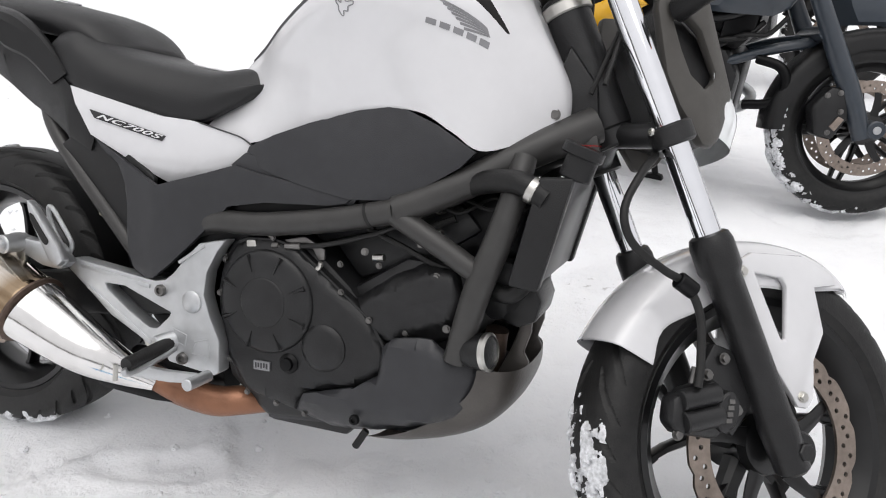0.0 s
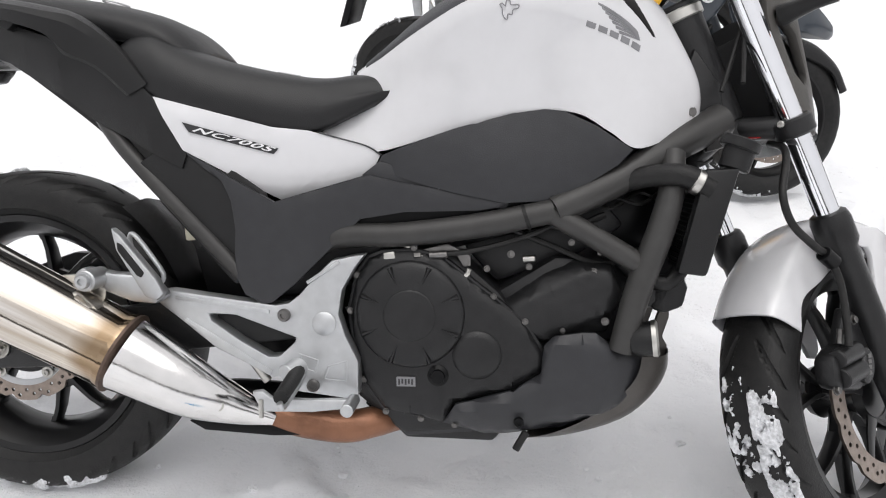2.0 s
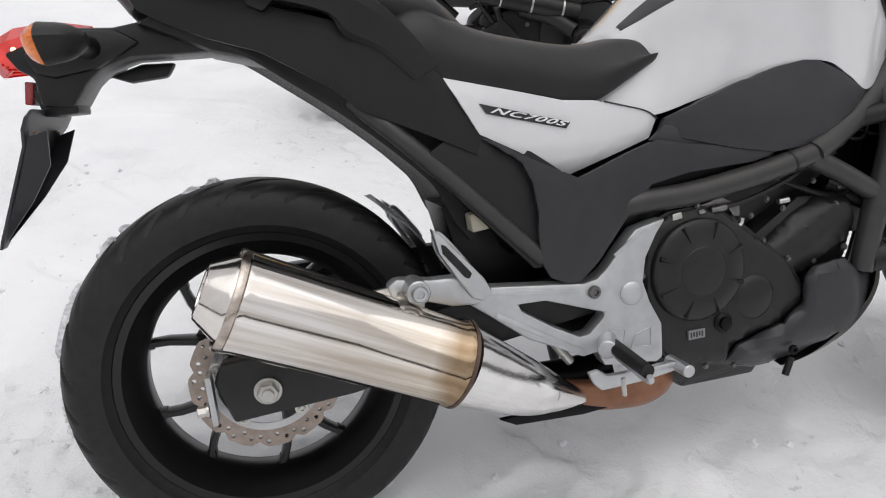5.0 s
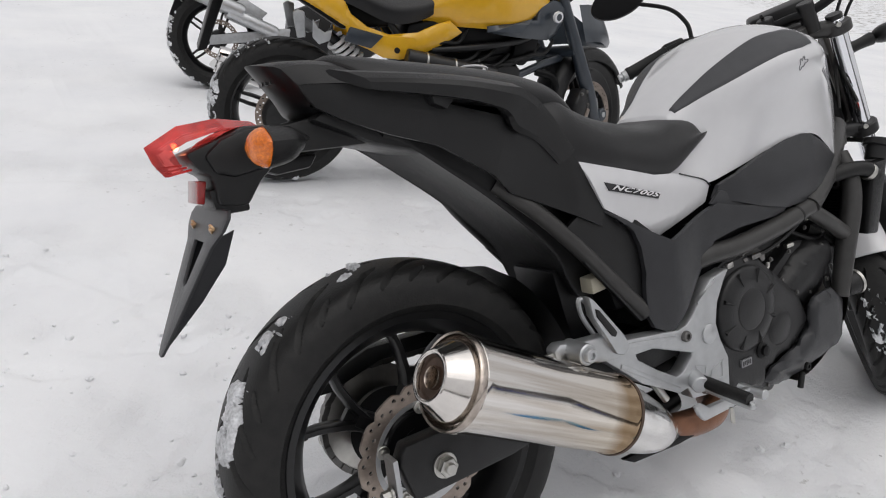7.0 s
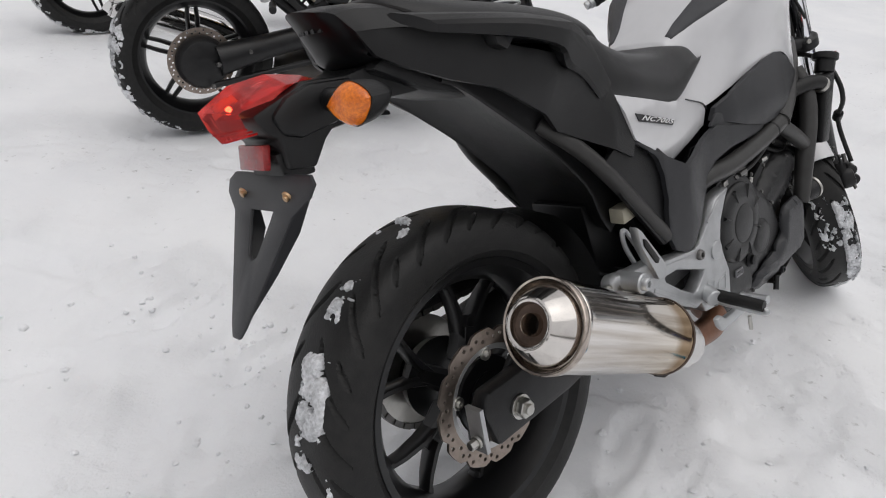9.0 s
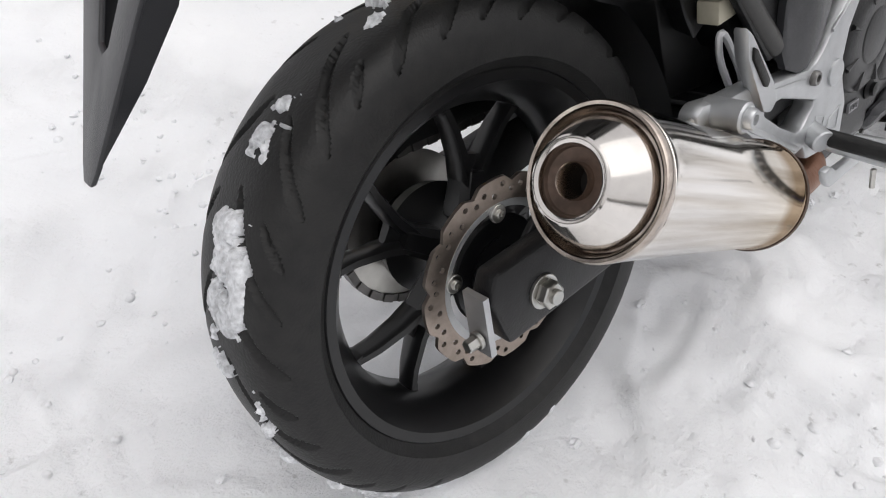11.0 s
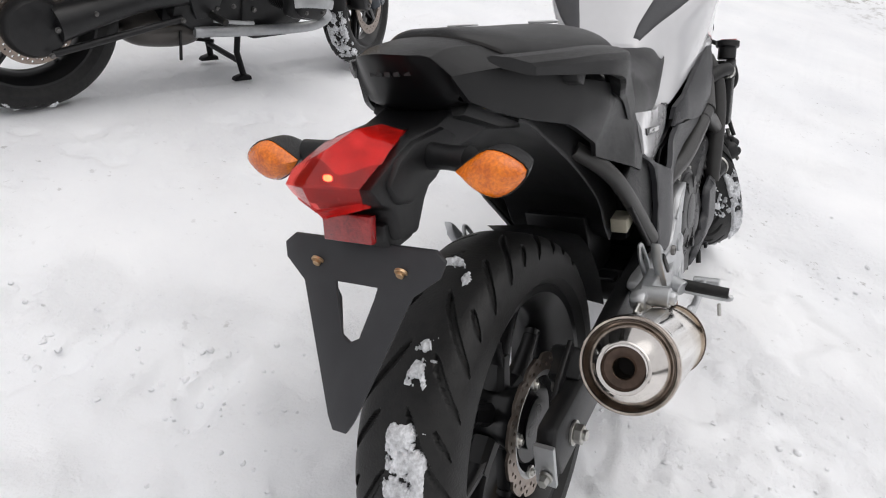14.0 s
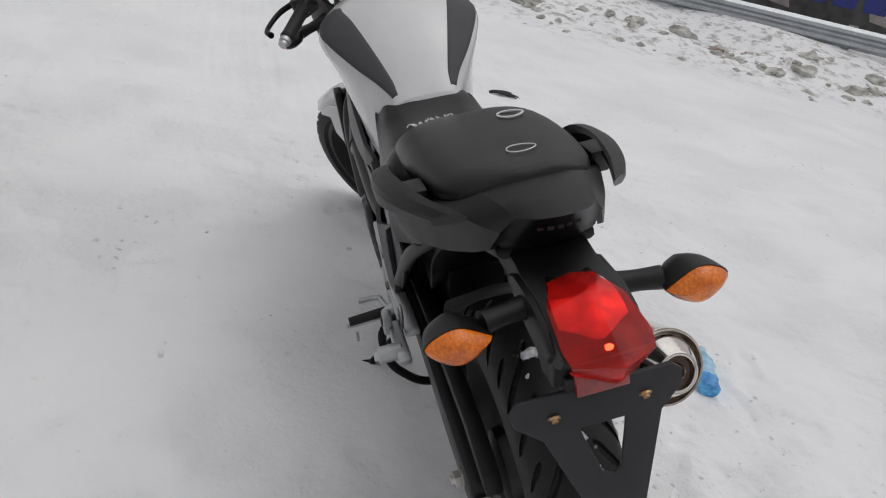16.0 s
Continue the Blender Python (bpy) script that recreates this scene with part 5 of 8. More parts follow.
    g = prism([(0.345, 0.650), (0.420, 0.622), (0.500, 0.560), (0.500, 0.412), (0.440, 0.410), (0.372, 0.487), (0.320, 0.545), (0.286, 0.615)], -0.152, -0.140, 0.003)
    for gg in (g, mirror(g)):
        part("recess_panel", gg, PLASTIC, bike, "black panel set back behind the seat rail")
    g = prism([(0.50, 0.385), (0.56, 0.390), (0.690, 0.462), (0.74, 0.497), (0.90, 0.517), (0.95, 0.560), (0.60, 0.560), (0.46, 0.42)], -0.134, -0.124, 0.002)
    for gg in (g, mirror(g)):
        part("inner_cover", gg, BLACK, bike)
    g = prism([(0.660, 0.590), (0.690, 0.612), (0.80, 0.585), (0.91, 0.556), (0.895, 0.532), (0.80, 0.548), (0.70, 0.565)], -0.1465, -0.138, 0.002)
    for gg in (g, mirror(g)):
        part("joint_panel", gg, GREY_PLASTIC, bike)
    part("linkage_cover", prism([(0.36, 0.372), (0.56, 0.345), (0.60, 0.25), (0.52, 0.235), (0.46, 0.27)], -0.100, 0.100, 0.006), BLACK, bike, "black suspension linkage behind the footrest plate")
    # tail lamp
    lamp = new("tail_lamp")
    lamp.parent = bike
    ax = (-0.168, 0.851)
    rings = [
        [(-0.165, y, 0.853 - abs(y) * 0.25) for y in (-0.032, -0.016, 0, 0.016, 0.032)],
        [(-0.215, y, 0.863 - abs(y) * 0.35) for y in (-0.049, -0.0245, 0, 0.0245, 0.049)],
        [(-0.270, y, 0.858 - abs(y) * 0.45) for y in (-0.054, -0.027, 0, 0.027, 0.054)],
        [(-0.317 + abs(y) * 0.55, y, 0.834 - abs(y) * 0.20) for y in (-0.050, -0.025, 0, 0.025, 0.050)],
        [(-0.310 + abs(y) * 0.55, y, 0.810) for y in (-0.047, -0.0235, 0, 0.0235, 0.047)],
        [(-0.297 + abs(y) * 0.55, y, 0.790 + abs(y) * 0.12) for y in (-0.036, -0.018, 0, 0.018, 0.036)],
    ]
    part("lens", skin(rings, 1, cap=False), RED, lamp, "red faceted tail lamp lens, lit", smooth=12)
    rib_at = [(-0.292, 0.791), (-0.298, 0.797), (-0.304, 0.803)]
    for x, z in rib_at:
        part("lens_rib", sweep([(x + 0.55 * abs(y) - 0.0012, y, z + 0.12 * abs(y) * (0.806 - z) / 0.015) for y in (-0.044, -0.022, 0, 0.022, 0.044)], 0.0016, 6, 2, straight=True), RED, lamp)
    bowl = [[(x0 + 0.016 + abs(t) * 0.012, t * w * 0.86, z0 - 0.006) for t in (-1, -0.5, 0, 0.5, 1)] for x0, z0, w in ((-0.180, 0.850, 0.032), (-0.222, 0.852, 0.046), (-0.262, 0.838, 0.050), (-0.284, 0.820, 0.048), (-0.282, 0.806, 0.046), (-0.272, 0.796, 0.040))]
    part("reflector_bowl", skin(bowl, 2, cap=False), BRIGHT, lamp, "bright reflector behind the lens", smooth=20)
    part("reflector", prism([(-0.262, 0.780), (-0.268, 0.748), (-0.258, 0.746), (-0.250, 0.778)], -0.034, 0.034, 0.002), RED_SOLID, lamp, "red rectangular reflector")
    part("bulb", moved(lathe([(0.001, -0.005), (0.003, -0.0035), (0.004, 0.0), (0.003, 0.004), (0.001, 0.005)], 16), at((-0.276, 0, 0.828))), BULB, lamp, "lit bulb behind the red lens")
    # rear indicators
    for side in (-1, 1):
        ind = new("rear_indicator")
        ind.parent = bike
        part("stalk", sweep([(-0.160, side * 0.03, 0.815), (-0.168, side * 0.08, 0.817), (-0.176, side * 0.118, 0.818)], [0.021, 0.0145, 0.016], 14), PLASTIC, ind)
        c = Vector((-0.188, side * 0.153, 0.815))
        body = skin([[(c.x - 0.010, c.y + side * dy * 1.05, c.z + dz * 1.05) for dy, dz in LOOP] for LOOP in ([(-0.040, 0.0), (-0.02, 0.014), (0.0, 0.024), (0.022, 0.020), (0.042, 0.004), (0.026, -0.018), (0.004, -0.028), (-0.02, -0.019), (-0.040, 0.0)],)] +
                    [[(c.x + 0.022, c.y + side * dy * 0.85, c.z + dz * 0.85) for dy, dz in [(-0.040, 0.0), (-0.02, 0.014), (0.0, 0.024), (0.022, 0.020), (0.042, 0.004), (0.026, -0.018), (0.004, -0.028), (-0.02, -0.019), (-0.040, 0.0)]],
                     [(c.x + 0.042, c.y + side * dy * 0.35, c.z + dz * 0.35) for dy, dz in [(-0.040, 0.0), (-0.02, 0.014), (0.0, 0.024), (0.022, 0.020), (0.042, 0.004), (0.026, -0.018), (0.004, -0.028), (-0.02, -0.019), (-0.040, 0.0)]]], 3)
        part("shell", body, PLASTIC, ind, "black indicator shell")
        loop = [(-0.040, 0.0), (-0.02, 0.014), (0.0, 0.024), (0.022, 0.020), (0.042, 0.004), (0.026, -0.018), (0.004, -0.028), (-0.02, -0.019), (-0.040, 0.0)]
        lens = skin([[(c.x - 0.008, c.y + side * dy, c.z + dz) for dy, dz in loop], [(c.x - 0.016, c.y + side * dy * 0.96, c.z + dz * 0.95) for dy, dz in loop], [(c.x - 0.028, c.y + side * dy * 0.60, c.z + dz * 0.60) for dy, dz in loop], [(c.x - 0.031, c.y + side * dy * 0.05, c.z + dz * 0.05) for dy, dz in loop]], 3)
        part("lens", lens, AMBER, ind, "amber lens")
    # plate hanger
    ph = new("plate_hanger")
    ph.parent = bike
    half = [(0.101, 0.738), (0.115, 0.728), (0.110, 0.712), (0.078, 0.690), (0.019, 0.556), (0.010, 0.543)]
    outline = [(-y, z) for y, z in half] + [(y, z) for y, z in reversed(half)]
    hole = [(-0.030, 0.694), (0.030, 0.694), (0.027, 0.682), (0.012, 0.640), (0.0, 0.634), (-0.012, 0.640), (-0.027, 0.682)]
    g = prism(outline, 0, 0.006, 0.0015, [hole])
    # stands across the bike, leaning back along its height
    g = ([(-0.245 - (0.738 - z) * 0.555 + y * 0.9, x, z) for x, y, z in g[0]], g[1])
    part("plate", g, GREY_PLASTIC, ph, "black plastic number plate hanger without a plate")
    for side in (-1, 1):
        v = []
        for w, z, dp in ((0.084, 0.701, 0.030), (0.0545, 0.648, 0.046), (0.0355, 0.602, 0.034), (0.0175, 0.556, 0.010), (0.0095, 0.545, 0.004)):
            x = -0.245 - (0.738 - z) * 0.555
            v += [(x + 0.001, side * w, z), (x + dp, side * (w - 0.006), z + dp * 0.25), (x + dp, side * (w - 0.010), z + dp * 0.25), (x + 0.001, side * (w - 0.005), z)]
        f = [(i * 4 + j, i * 4 + (j + 1) % 4, i * 4 + 4 + (j + 1) % 4, i * 4 + 4 + j) for i in range(4) for j in range(4)] + [(0, 1, 2, 3), (19, 18, 17, 16)]
        part("flange", (v, f), GREY_PLASTIC, ph)
    for y in (-0.060, 0.060):
        part("rivet", join(cyl((-0.2575, y, 0.7136), (-0.2605, y, 0.712), 0.0085, 18), cyl((-0.260, y, 0.7122), (-0.2640, y, 0.7106), 0.0048, 14)), COPPER, ph, "brass-coloured rivet")
    part("neck", prism([(-0.252, 0.765), (-0.20, 0.765), (-0.198, 0.728), (-0.245, 0.728)], -0.042, 0.042, 0.004), PLASTIC, ph)


build_body()


# ---- frame, engine, exhaust ----
def build_frame():
    fr = new("frame")
    fr.parent = bike
    for s in (1, -1):
        def P(pts):
            return [(x, y * s, z) for x, y, z in pts]
        part("main_tube", sweep(P([(0.56, -0.125, 0.470), (0.630, -0.140, 0.489), (0.728, -0.148, 0.492), (0.862, -0.150, 0.508), (0.973, -0.150, 0.530)]), 0.0205, 16), FRAME, fr, "dark satin steel frame tube")
        part("upper_rail", sweep(P([(0.973, -0.150, 0.530), (1.075, -0.125, 0.575), (1.172, -0.090, 0.630), (1.262, -0.045, 0.675)]), [0.024, 0.025, 0.027, 0.030], 16), FRAME, fr, "dark satin steel frame rail")
        part("diagonal_tube", sweep(P([(0.965, -0.150, 0.528), (1.04, -0.152, 0.486), (1.122, -0.150, 0.436)]), 0.018, 16), FRAME, fr, "dark satin steel frame brace")
        part("down_tube", sweep(P([(1.168, -0.112, 0.620), (1.160, -0.140, 0.560), (1.142, -0.150, 0.495), (1.113, -0.152, 0.415), (1.082, -0.152, 0.300)]), [0.019, 0.021, 0.0225, 0.0225, 0.020], 16), FRAME, fr, "dark satin steel down tube")
        part("seat_rail", sweep(P([(0.190, -0.095, 0.703), (0.240, -0.128, 0.652), (0.299, -0.142, 0.590), (0.416, -0.148, 0.465), (0.455, -0.150, 0.425)]), 0.0145, 14), FRAME, fr, "dark satin seat rail tube")
    part("head_tube", cyl(HEAD_AT + RAKE * 0.53, HEAD_AT + RAKE * 0.755, 0.037, 28), ENGINE, fr, "steering head tube")
    part("head_collar", cyl(HEAD_AT + RAKE * 0.725, HEAD_AT + RAKE * 0.745, 0.041, 28), STEEL, fr)
    part("head_gusset", prism([(1.10, 0.590), (1.27, 0.655), (1.262, 0.735), (1.215, 0.80), (1.19, 0.72), (1.12, 0.63)], -0.045, 0.045, 0.008), ENGINE, fr)
    part("wire_guide", prism([(1.23, 0.62), (1.275, 0.632), (1.27, 0.66), (1.235, 0.655)], -0.075, -0.055, 0.005), FRAME, fr)
    # silver pivot plate, both sides
    outline = [(0.668, 0.462), (0.645, 0.459), (0.612, 0.452), (0.588, 0.430), (0.556, 0.395), (0.538, 0.381), (0.515, 0.377), (0.334, 0.402), (0.312, 0.400), (0.305, 0.388), (0.354, 0.349), (0.411, 0.302), (0.470, 0.272), (0.505, 0.253), (0.530, 0.256), (0.542, 0.230), (0.640, 0.217), (0.651, 0.224), (0.652, 0.283), (0.632, 0.325), (0.621, 0.362), (0.628, 0.402), (0.650, 0.440)]
    hole = [(0.400, 0.362), (0.446, 0.360), (0.548, 0.322), (0.545, 0.314), (0.518, 0.290), (0.500, 0.289), (0.453, 0.316), (0.405, 0.350)]
    for s in (1, -1):
        g = prism(outline, -0.172, -0.140, 0.0035, [hole], 2)
        ob = part("pivot_plate", g if s > 0 else mirror(g), ALU, bike, "silver cast footrest plate")
        # low crisp ribs along the upper and lower arms
        for p, q, w in (((0.345, 0.391), (0.505, 0.366), 0.004), ((0.36, 0.352), (0.505, 0.262), 0.004), ((0.57, 0.415), (0.625, 0.45), 0.003)):
            dx, dz = q[0] - p[0], q[1] - p[1]
            k = w / math.hypot(dx, dz)
            bar = [(p[0] - dz * k, p[1] + dx * k), (q[0] - dz * k, q[1] + dx * k), (q[0] + dz * k, q[1] - dx * k), (p[0] + dz * k, p[1] - dx * k)]
            part("rib", (lambda g: g if s > 0 else mirror(g))(prism(bar, -0.1745, -0.170, 0.0012)), ALU, ob)
        for tri in ([(0.590, 0.250), (0.632, 0.246), (0.634, 0.285), (0.600, 0.275)], [(0.552, 0.296), (0.585, 0.285), (0.580, 0.262), (0.556, 0.270)]):
            part("pocket_rim", (lambda g: g if s > 0 else mirror(g))(prism(tri, -0.1732, -0.170, 0.0008, [[(sum(q[0] for q in tri) / 4 + (x - sum(q[0] for q in tri) / 4) * 0.78, sum(q[1] for q in tri) / 4 + (z - sum(q[1] for q in tri) / 4) * 0.78) for x, z in tri]])), ALU, ob)
        part("pivot_cap", turned([(0.020, 0), (0.020, 0.004), (0.016, 0.007), (0.001, 0.008)], (0.597, -0.171 * s, 0.347), (0.597, -0.3 * s, 0.347), 28), ALU, ob)
        for x, z in ((0.530, 0.361), (0.575, 0.241)):
            part("bolt", socket_bolt((x, -0.1715 * s, z), (0, -s, 0), 0.0110), BOLT, ob)
        # passenger footrest
        pr = new("passenger_footrest")
        pr.parent = bike
        hang = prism([(0.345, 0.398), (0.318, 0.432), (0.255, 0.436), (0.205, 0.445), (0.190, 0.436), (0.196, 0.415), (0.240, 0.405), (0.285, 0.388), (0.325, 0.384)], -0.205, -0.178, 0.006)
        part("hanger", hang if s > 0 else mirror(hang), ALU, pr, "silver cast hanger")
        part("pivot", join(cyl((0.229, -0.19 * s, 0.428), (0.229, -0.240 * s, 0.428), 0.0175, 24), socket_bolt((0.229, -0.240 * s, 0.428), (0, -s, 0), 0.012)), ALU, pr)
        peg = prism([(0.263, 0.512), (0.277, 0.500), (0.334, 0.428), (0.346, 0.404), (0.332, 0.391), (0.314, 0.398), (0.292, 0.436), (0.270, 0.474)], -0.215, -0.196, 0.004)
        part("peg", peg if s > 0 else mirror(peg), ALU, pr, "folded silver footpeg")
        pad = prism([(0.274, 0.488), (0.281, 0.484), (0.316, 0.438), (0.311, 0.430), (0.304, 0.434), (0.275, 0.474)], -0.2185, -0.212, 0.002)
        part("pad", pad if s > 0 else mirror(pad), RUBBER, pr)
        loop = [(0.322, 0.412), (0.328, 0.430), (0.308, 0.462), (0.284, 0.494), (0.274, 0.494), (0.278, 0.468), (0.300, 0.430), (0.312, 0.412), (0.322, 0.412)]
        part("loop", sweep([(x, -0.176 * s, z) for x, z in loop], 0.0042, 8, 3), ALU, pr, "silver footpeg loop")
        # rider footrest
        rf = new("rider_footrest")
        rf.parent = bike
        part("peg", sweep([(0.552, -0.172 * s, 0.270), (0.553, -0.21 * s, 0.265), (0.555, -0.285 * s, 0.258)], [0.011, 0.0125, 0.0115], 12, flat=1.0), RUBBER, rf, "black rubber footpeg")
        part("peg_frame", sweep([(0.555, -0.172 * s, 0.258), (0.556, -0.21 * s, 0.250), (0.557, -0.282 * s, 0.243), (0.555, -0.290 * s, 0.252)], [0.008, 0.007, 0.006, 0.005], 10), ALU, rf, "silver frame under the footpeg")
        part("bracket", cyl((0.552, -0.165 * s, 0.272), (0.536, -0.196 * s, 0.266), 0.017, 16), ALU, rf)
        part("feeler", cyl((0.520, -0.272 * s, 0.250), (0.520, -0.274 * s, 0.222), 0.004, 8), STEEL, rf)
    pedal = new("brake_pedal")
    pedal.parent = bike
    lever = prism([(0.487, 0.246), (0.505, 0.248), (0.520, 0.236), (0.58, 0.234), (0.640, 0.236), (0.650, 0.229), (0.640, 0.219), (0.587, 0.213), (0.508, 0.212), (0.496, 0.225)], -0.225, -0.212, 0.004)
    part("lever", lever, ALU, pedal, "silver brake pedal")
    part("toe_pad", cyl((0.648, -0.195, 0.226), (0.648, -0.252, 0.226), 0.0105, 16), ALU, pedal)
    part("spring", cyl((0.455, -0.150, 0.290), (0.49, -0.150, 0.240), 0.008, 12), STEEL, pedal)
    # swingarm
    sw = new("swingarm")
    sw.parent = bike
    for s in (1, -1):
        g = prism([(-0.075, 0.318), (-0.060, 0.345), (0.12, 0.352), (0.30, 0.372), (0.52, 0.382), (0.60, 0.370), (0.60, 0.318), (0.30, 0.285), (0.13, 0.258), (-0.055, 0.250)], -0.142, -0.108, 0.006)
        part("arm", g if s > 0 else mirror(g), ENGINE, sw, "black box-section swingarm")
        part("adjuster", moved(box(-0.086, -0.078, -0.144 * s, -0.112 * s, 0.254, 0.330), Matrix.Identity(4)), ALU, sw, "silver chain adjuster end plate")
        part("adjuster_bolt", bolt_geo((-0.088, -0.130 * s, 0.275), (-1, 0, 0), 0.008, 0.014), STEEL, sw)
        part("axle_washer", cyl((0, -0.142 * s, 0.293), (0, -0.1465 * s, 0.293), 0.021, 24), STEEL, sw)
        part("axle_nut", join(cyl((0, -0.146 * s, 0.293), (0, -0.160 * s, 0.293), 0.0165, 6), cyl((0, -0.158 * s, 0.293), (0, -0.166 * s, 0.293), 0.009, 14)), STEEL, sw)
    part("cross_beam", cyl((0.40, -0.12, 0.335), (0.40, 0.12, 0.335), 0.032, 20), ENGINE, sw)
    part("hugger", skin([[(0.0 + 0.333 * math.cos(radians(a)), y, 0.293 + 0.333 * math.sin(radians(a)) - abs(y) * 0.12) for y in (-0.088, -0.045, 0, 0.045, 0.088)] for a in (8, 20, 32, 42, 50)], 4, cap=False), PLASTIC, sw, "short black mudguard close to the tyre")
    part("shock_spring", sweep([(0.36 + 0.03 * i / 80 + 0.032 * math.cos(i * 0.7), 0.032 * math.sin(i * 0.7), 0.40 + 0.18 * i / 80) for i in range(81)], 0.0055, 6, 1), BLACK, bike, "black shock absorber spring")
    part("splash_shield", prism([(0.318, 0.520), (0.40, 0.520), (0.48, 0.44), (0.46, 0.36), (0.352, 0.372), (0.335, 0.44)], -0.062, 0.062, 0.006), PLASTIC, bike, "black splash shield in front of the rear wheel")
    part("shock_body", cyl((0.355, 0, 0.36), (0.40, 0, 0.60), 0.018, 16), ENGINE, bike)
    # rear caliper
    rc = new("rear_caliper")
    rc.parent = bike
    part("body", prism([(0.055, 0.355), (0.10, 0.385), (0.135, 0.36), (0.13, 0.315), (0.09, 0.295)], -0.135, -0.072, 0.008), ENGINE, rc, "black rear brake caliper")
    part("bracket", prism([(-0.02, 0.31), (0.03, 0.36), (0.10, 0.40), (0.13, 0.33), (0.05, 0.27), (0.0, 0.265)], -0.112, -0.102, 0.003), ENGINE, rc)
    part("bolt", bolt_geo((0.09, -0.135, 0.352), (0, -1, 0), 0.008), STEEL, rc)
    # reservoir block behind the seat rail
    part("fluid_reservoir", prism([(0.348, 0.480), (0.346, 0.510), (0.386, 0.512), (0.390, 0.484)], -0.132, -0.100, 0.004), shader("yellowed_plastic", (0.45, 0.42, 0.33), 0.4), bike, "yellowed plastic brake fluid reservoir")
    # side stand
    st = new("side_stand")
    st.parent = bike
    part("leg", sweep([(0.57, 0.13, 0.20), (0.60, 0.19, 0.12), (0.66, 0.29, -0.03), (0.675, 0.314, -0.075)], 0.011, 12), BLACK, st, "black side stand leg")
    part("foot", moved(cyl((0, 0, -0.006), (0, 0, 0.006), 0.028, 20), Matrix.Translation((0.68, 0.318, -0.088)) @ Matrix.Rotation(radians(LEAN_ANGLE), 4, 'X')), BLACK, st)
    part("tang", sweep([(0.64, 0.25, 0.03), (0.645, 0.28, 0.03), (0.65, 0.32, 0.035)], 0.006, 8), BLACK, st)
    part("stand_loop", sweep([(0.52, 0.16, 0.27), (0.50, 0.212, 0.245), (0.475, 0.212, 0.180), (0.458, 0.185, 0.138), (0.45, 0.13, 0.095), (0.45, 0.04, 0.09)], 0.011, 12), BLACK, st, "bent black steel tube")
    # shift pedal, left
    part("shift_pedal", sweep([(0.55, 0.18, 0.27), (0.62, 0.19, 0.24), (0.66, 0.20, 0.23), (0.66, 0.25, 0.232)], 0.007, 10), ALU, bike, "silver gear pedal")


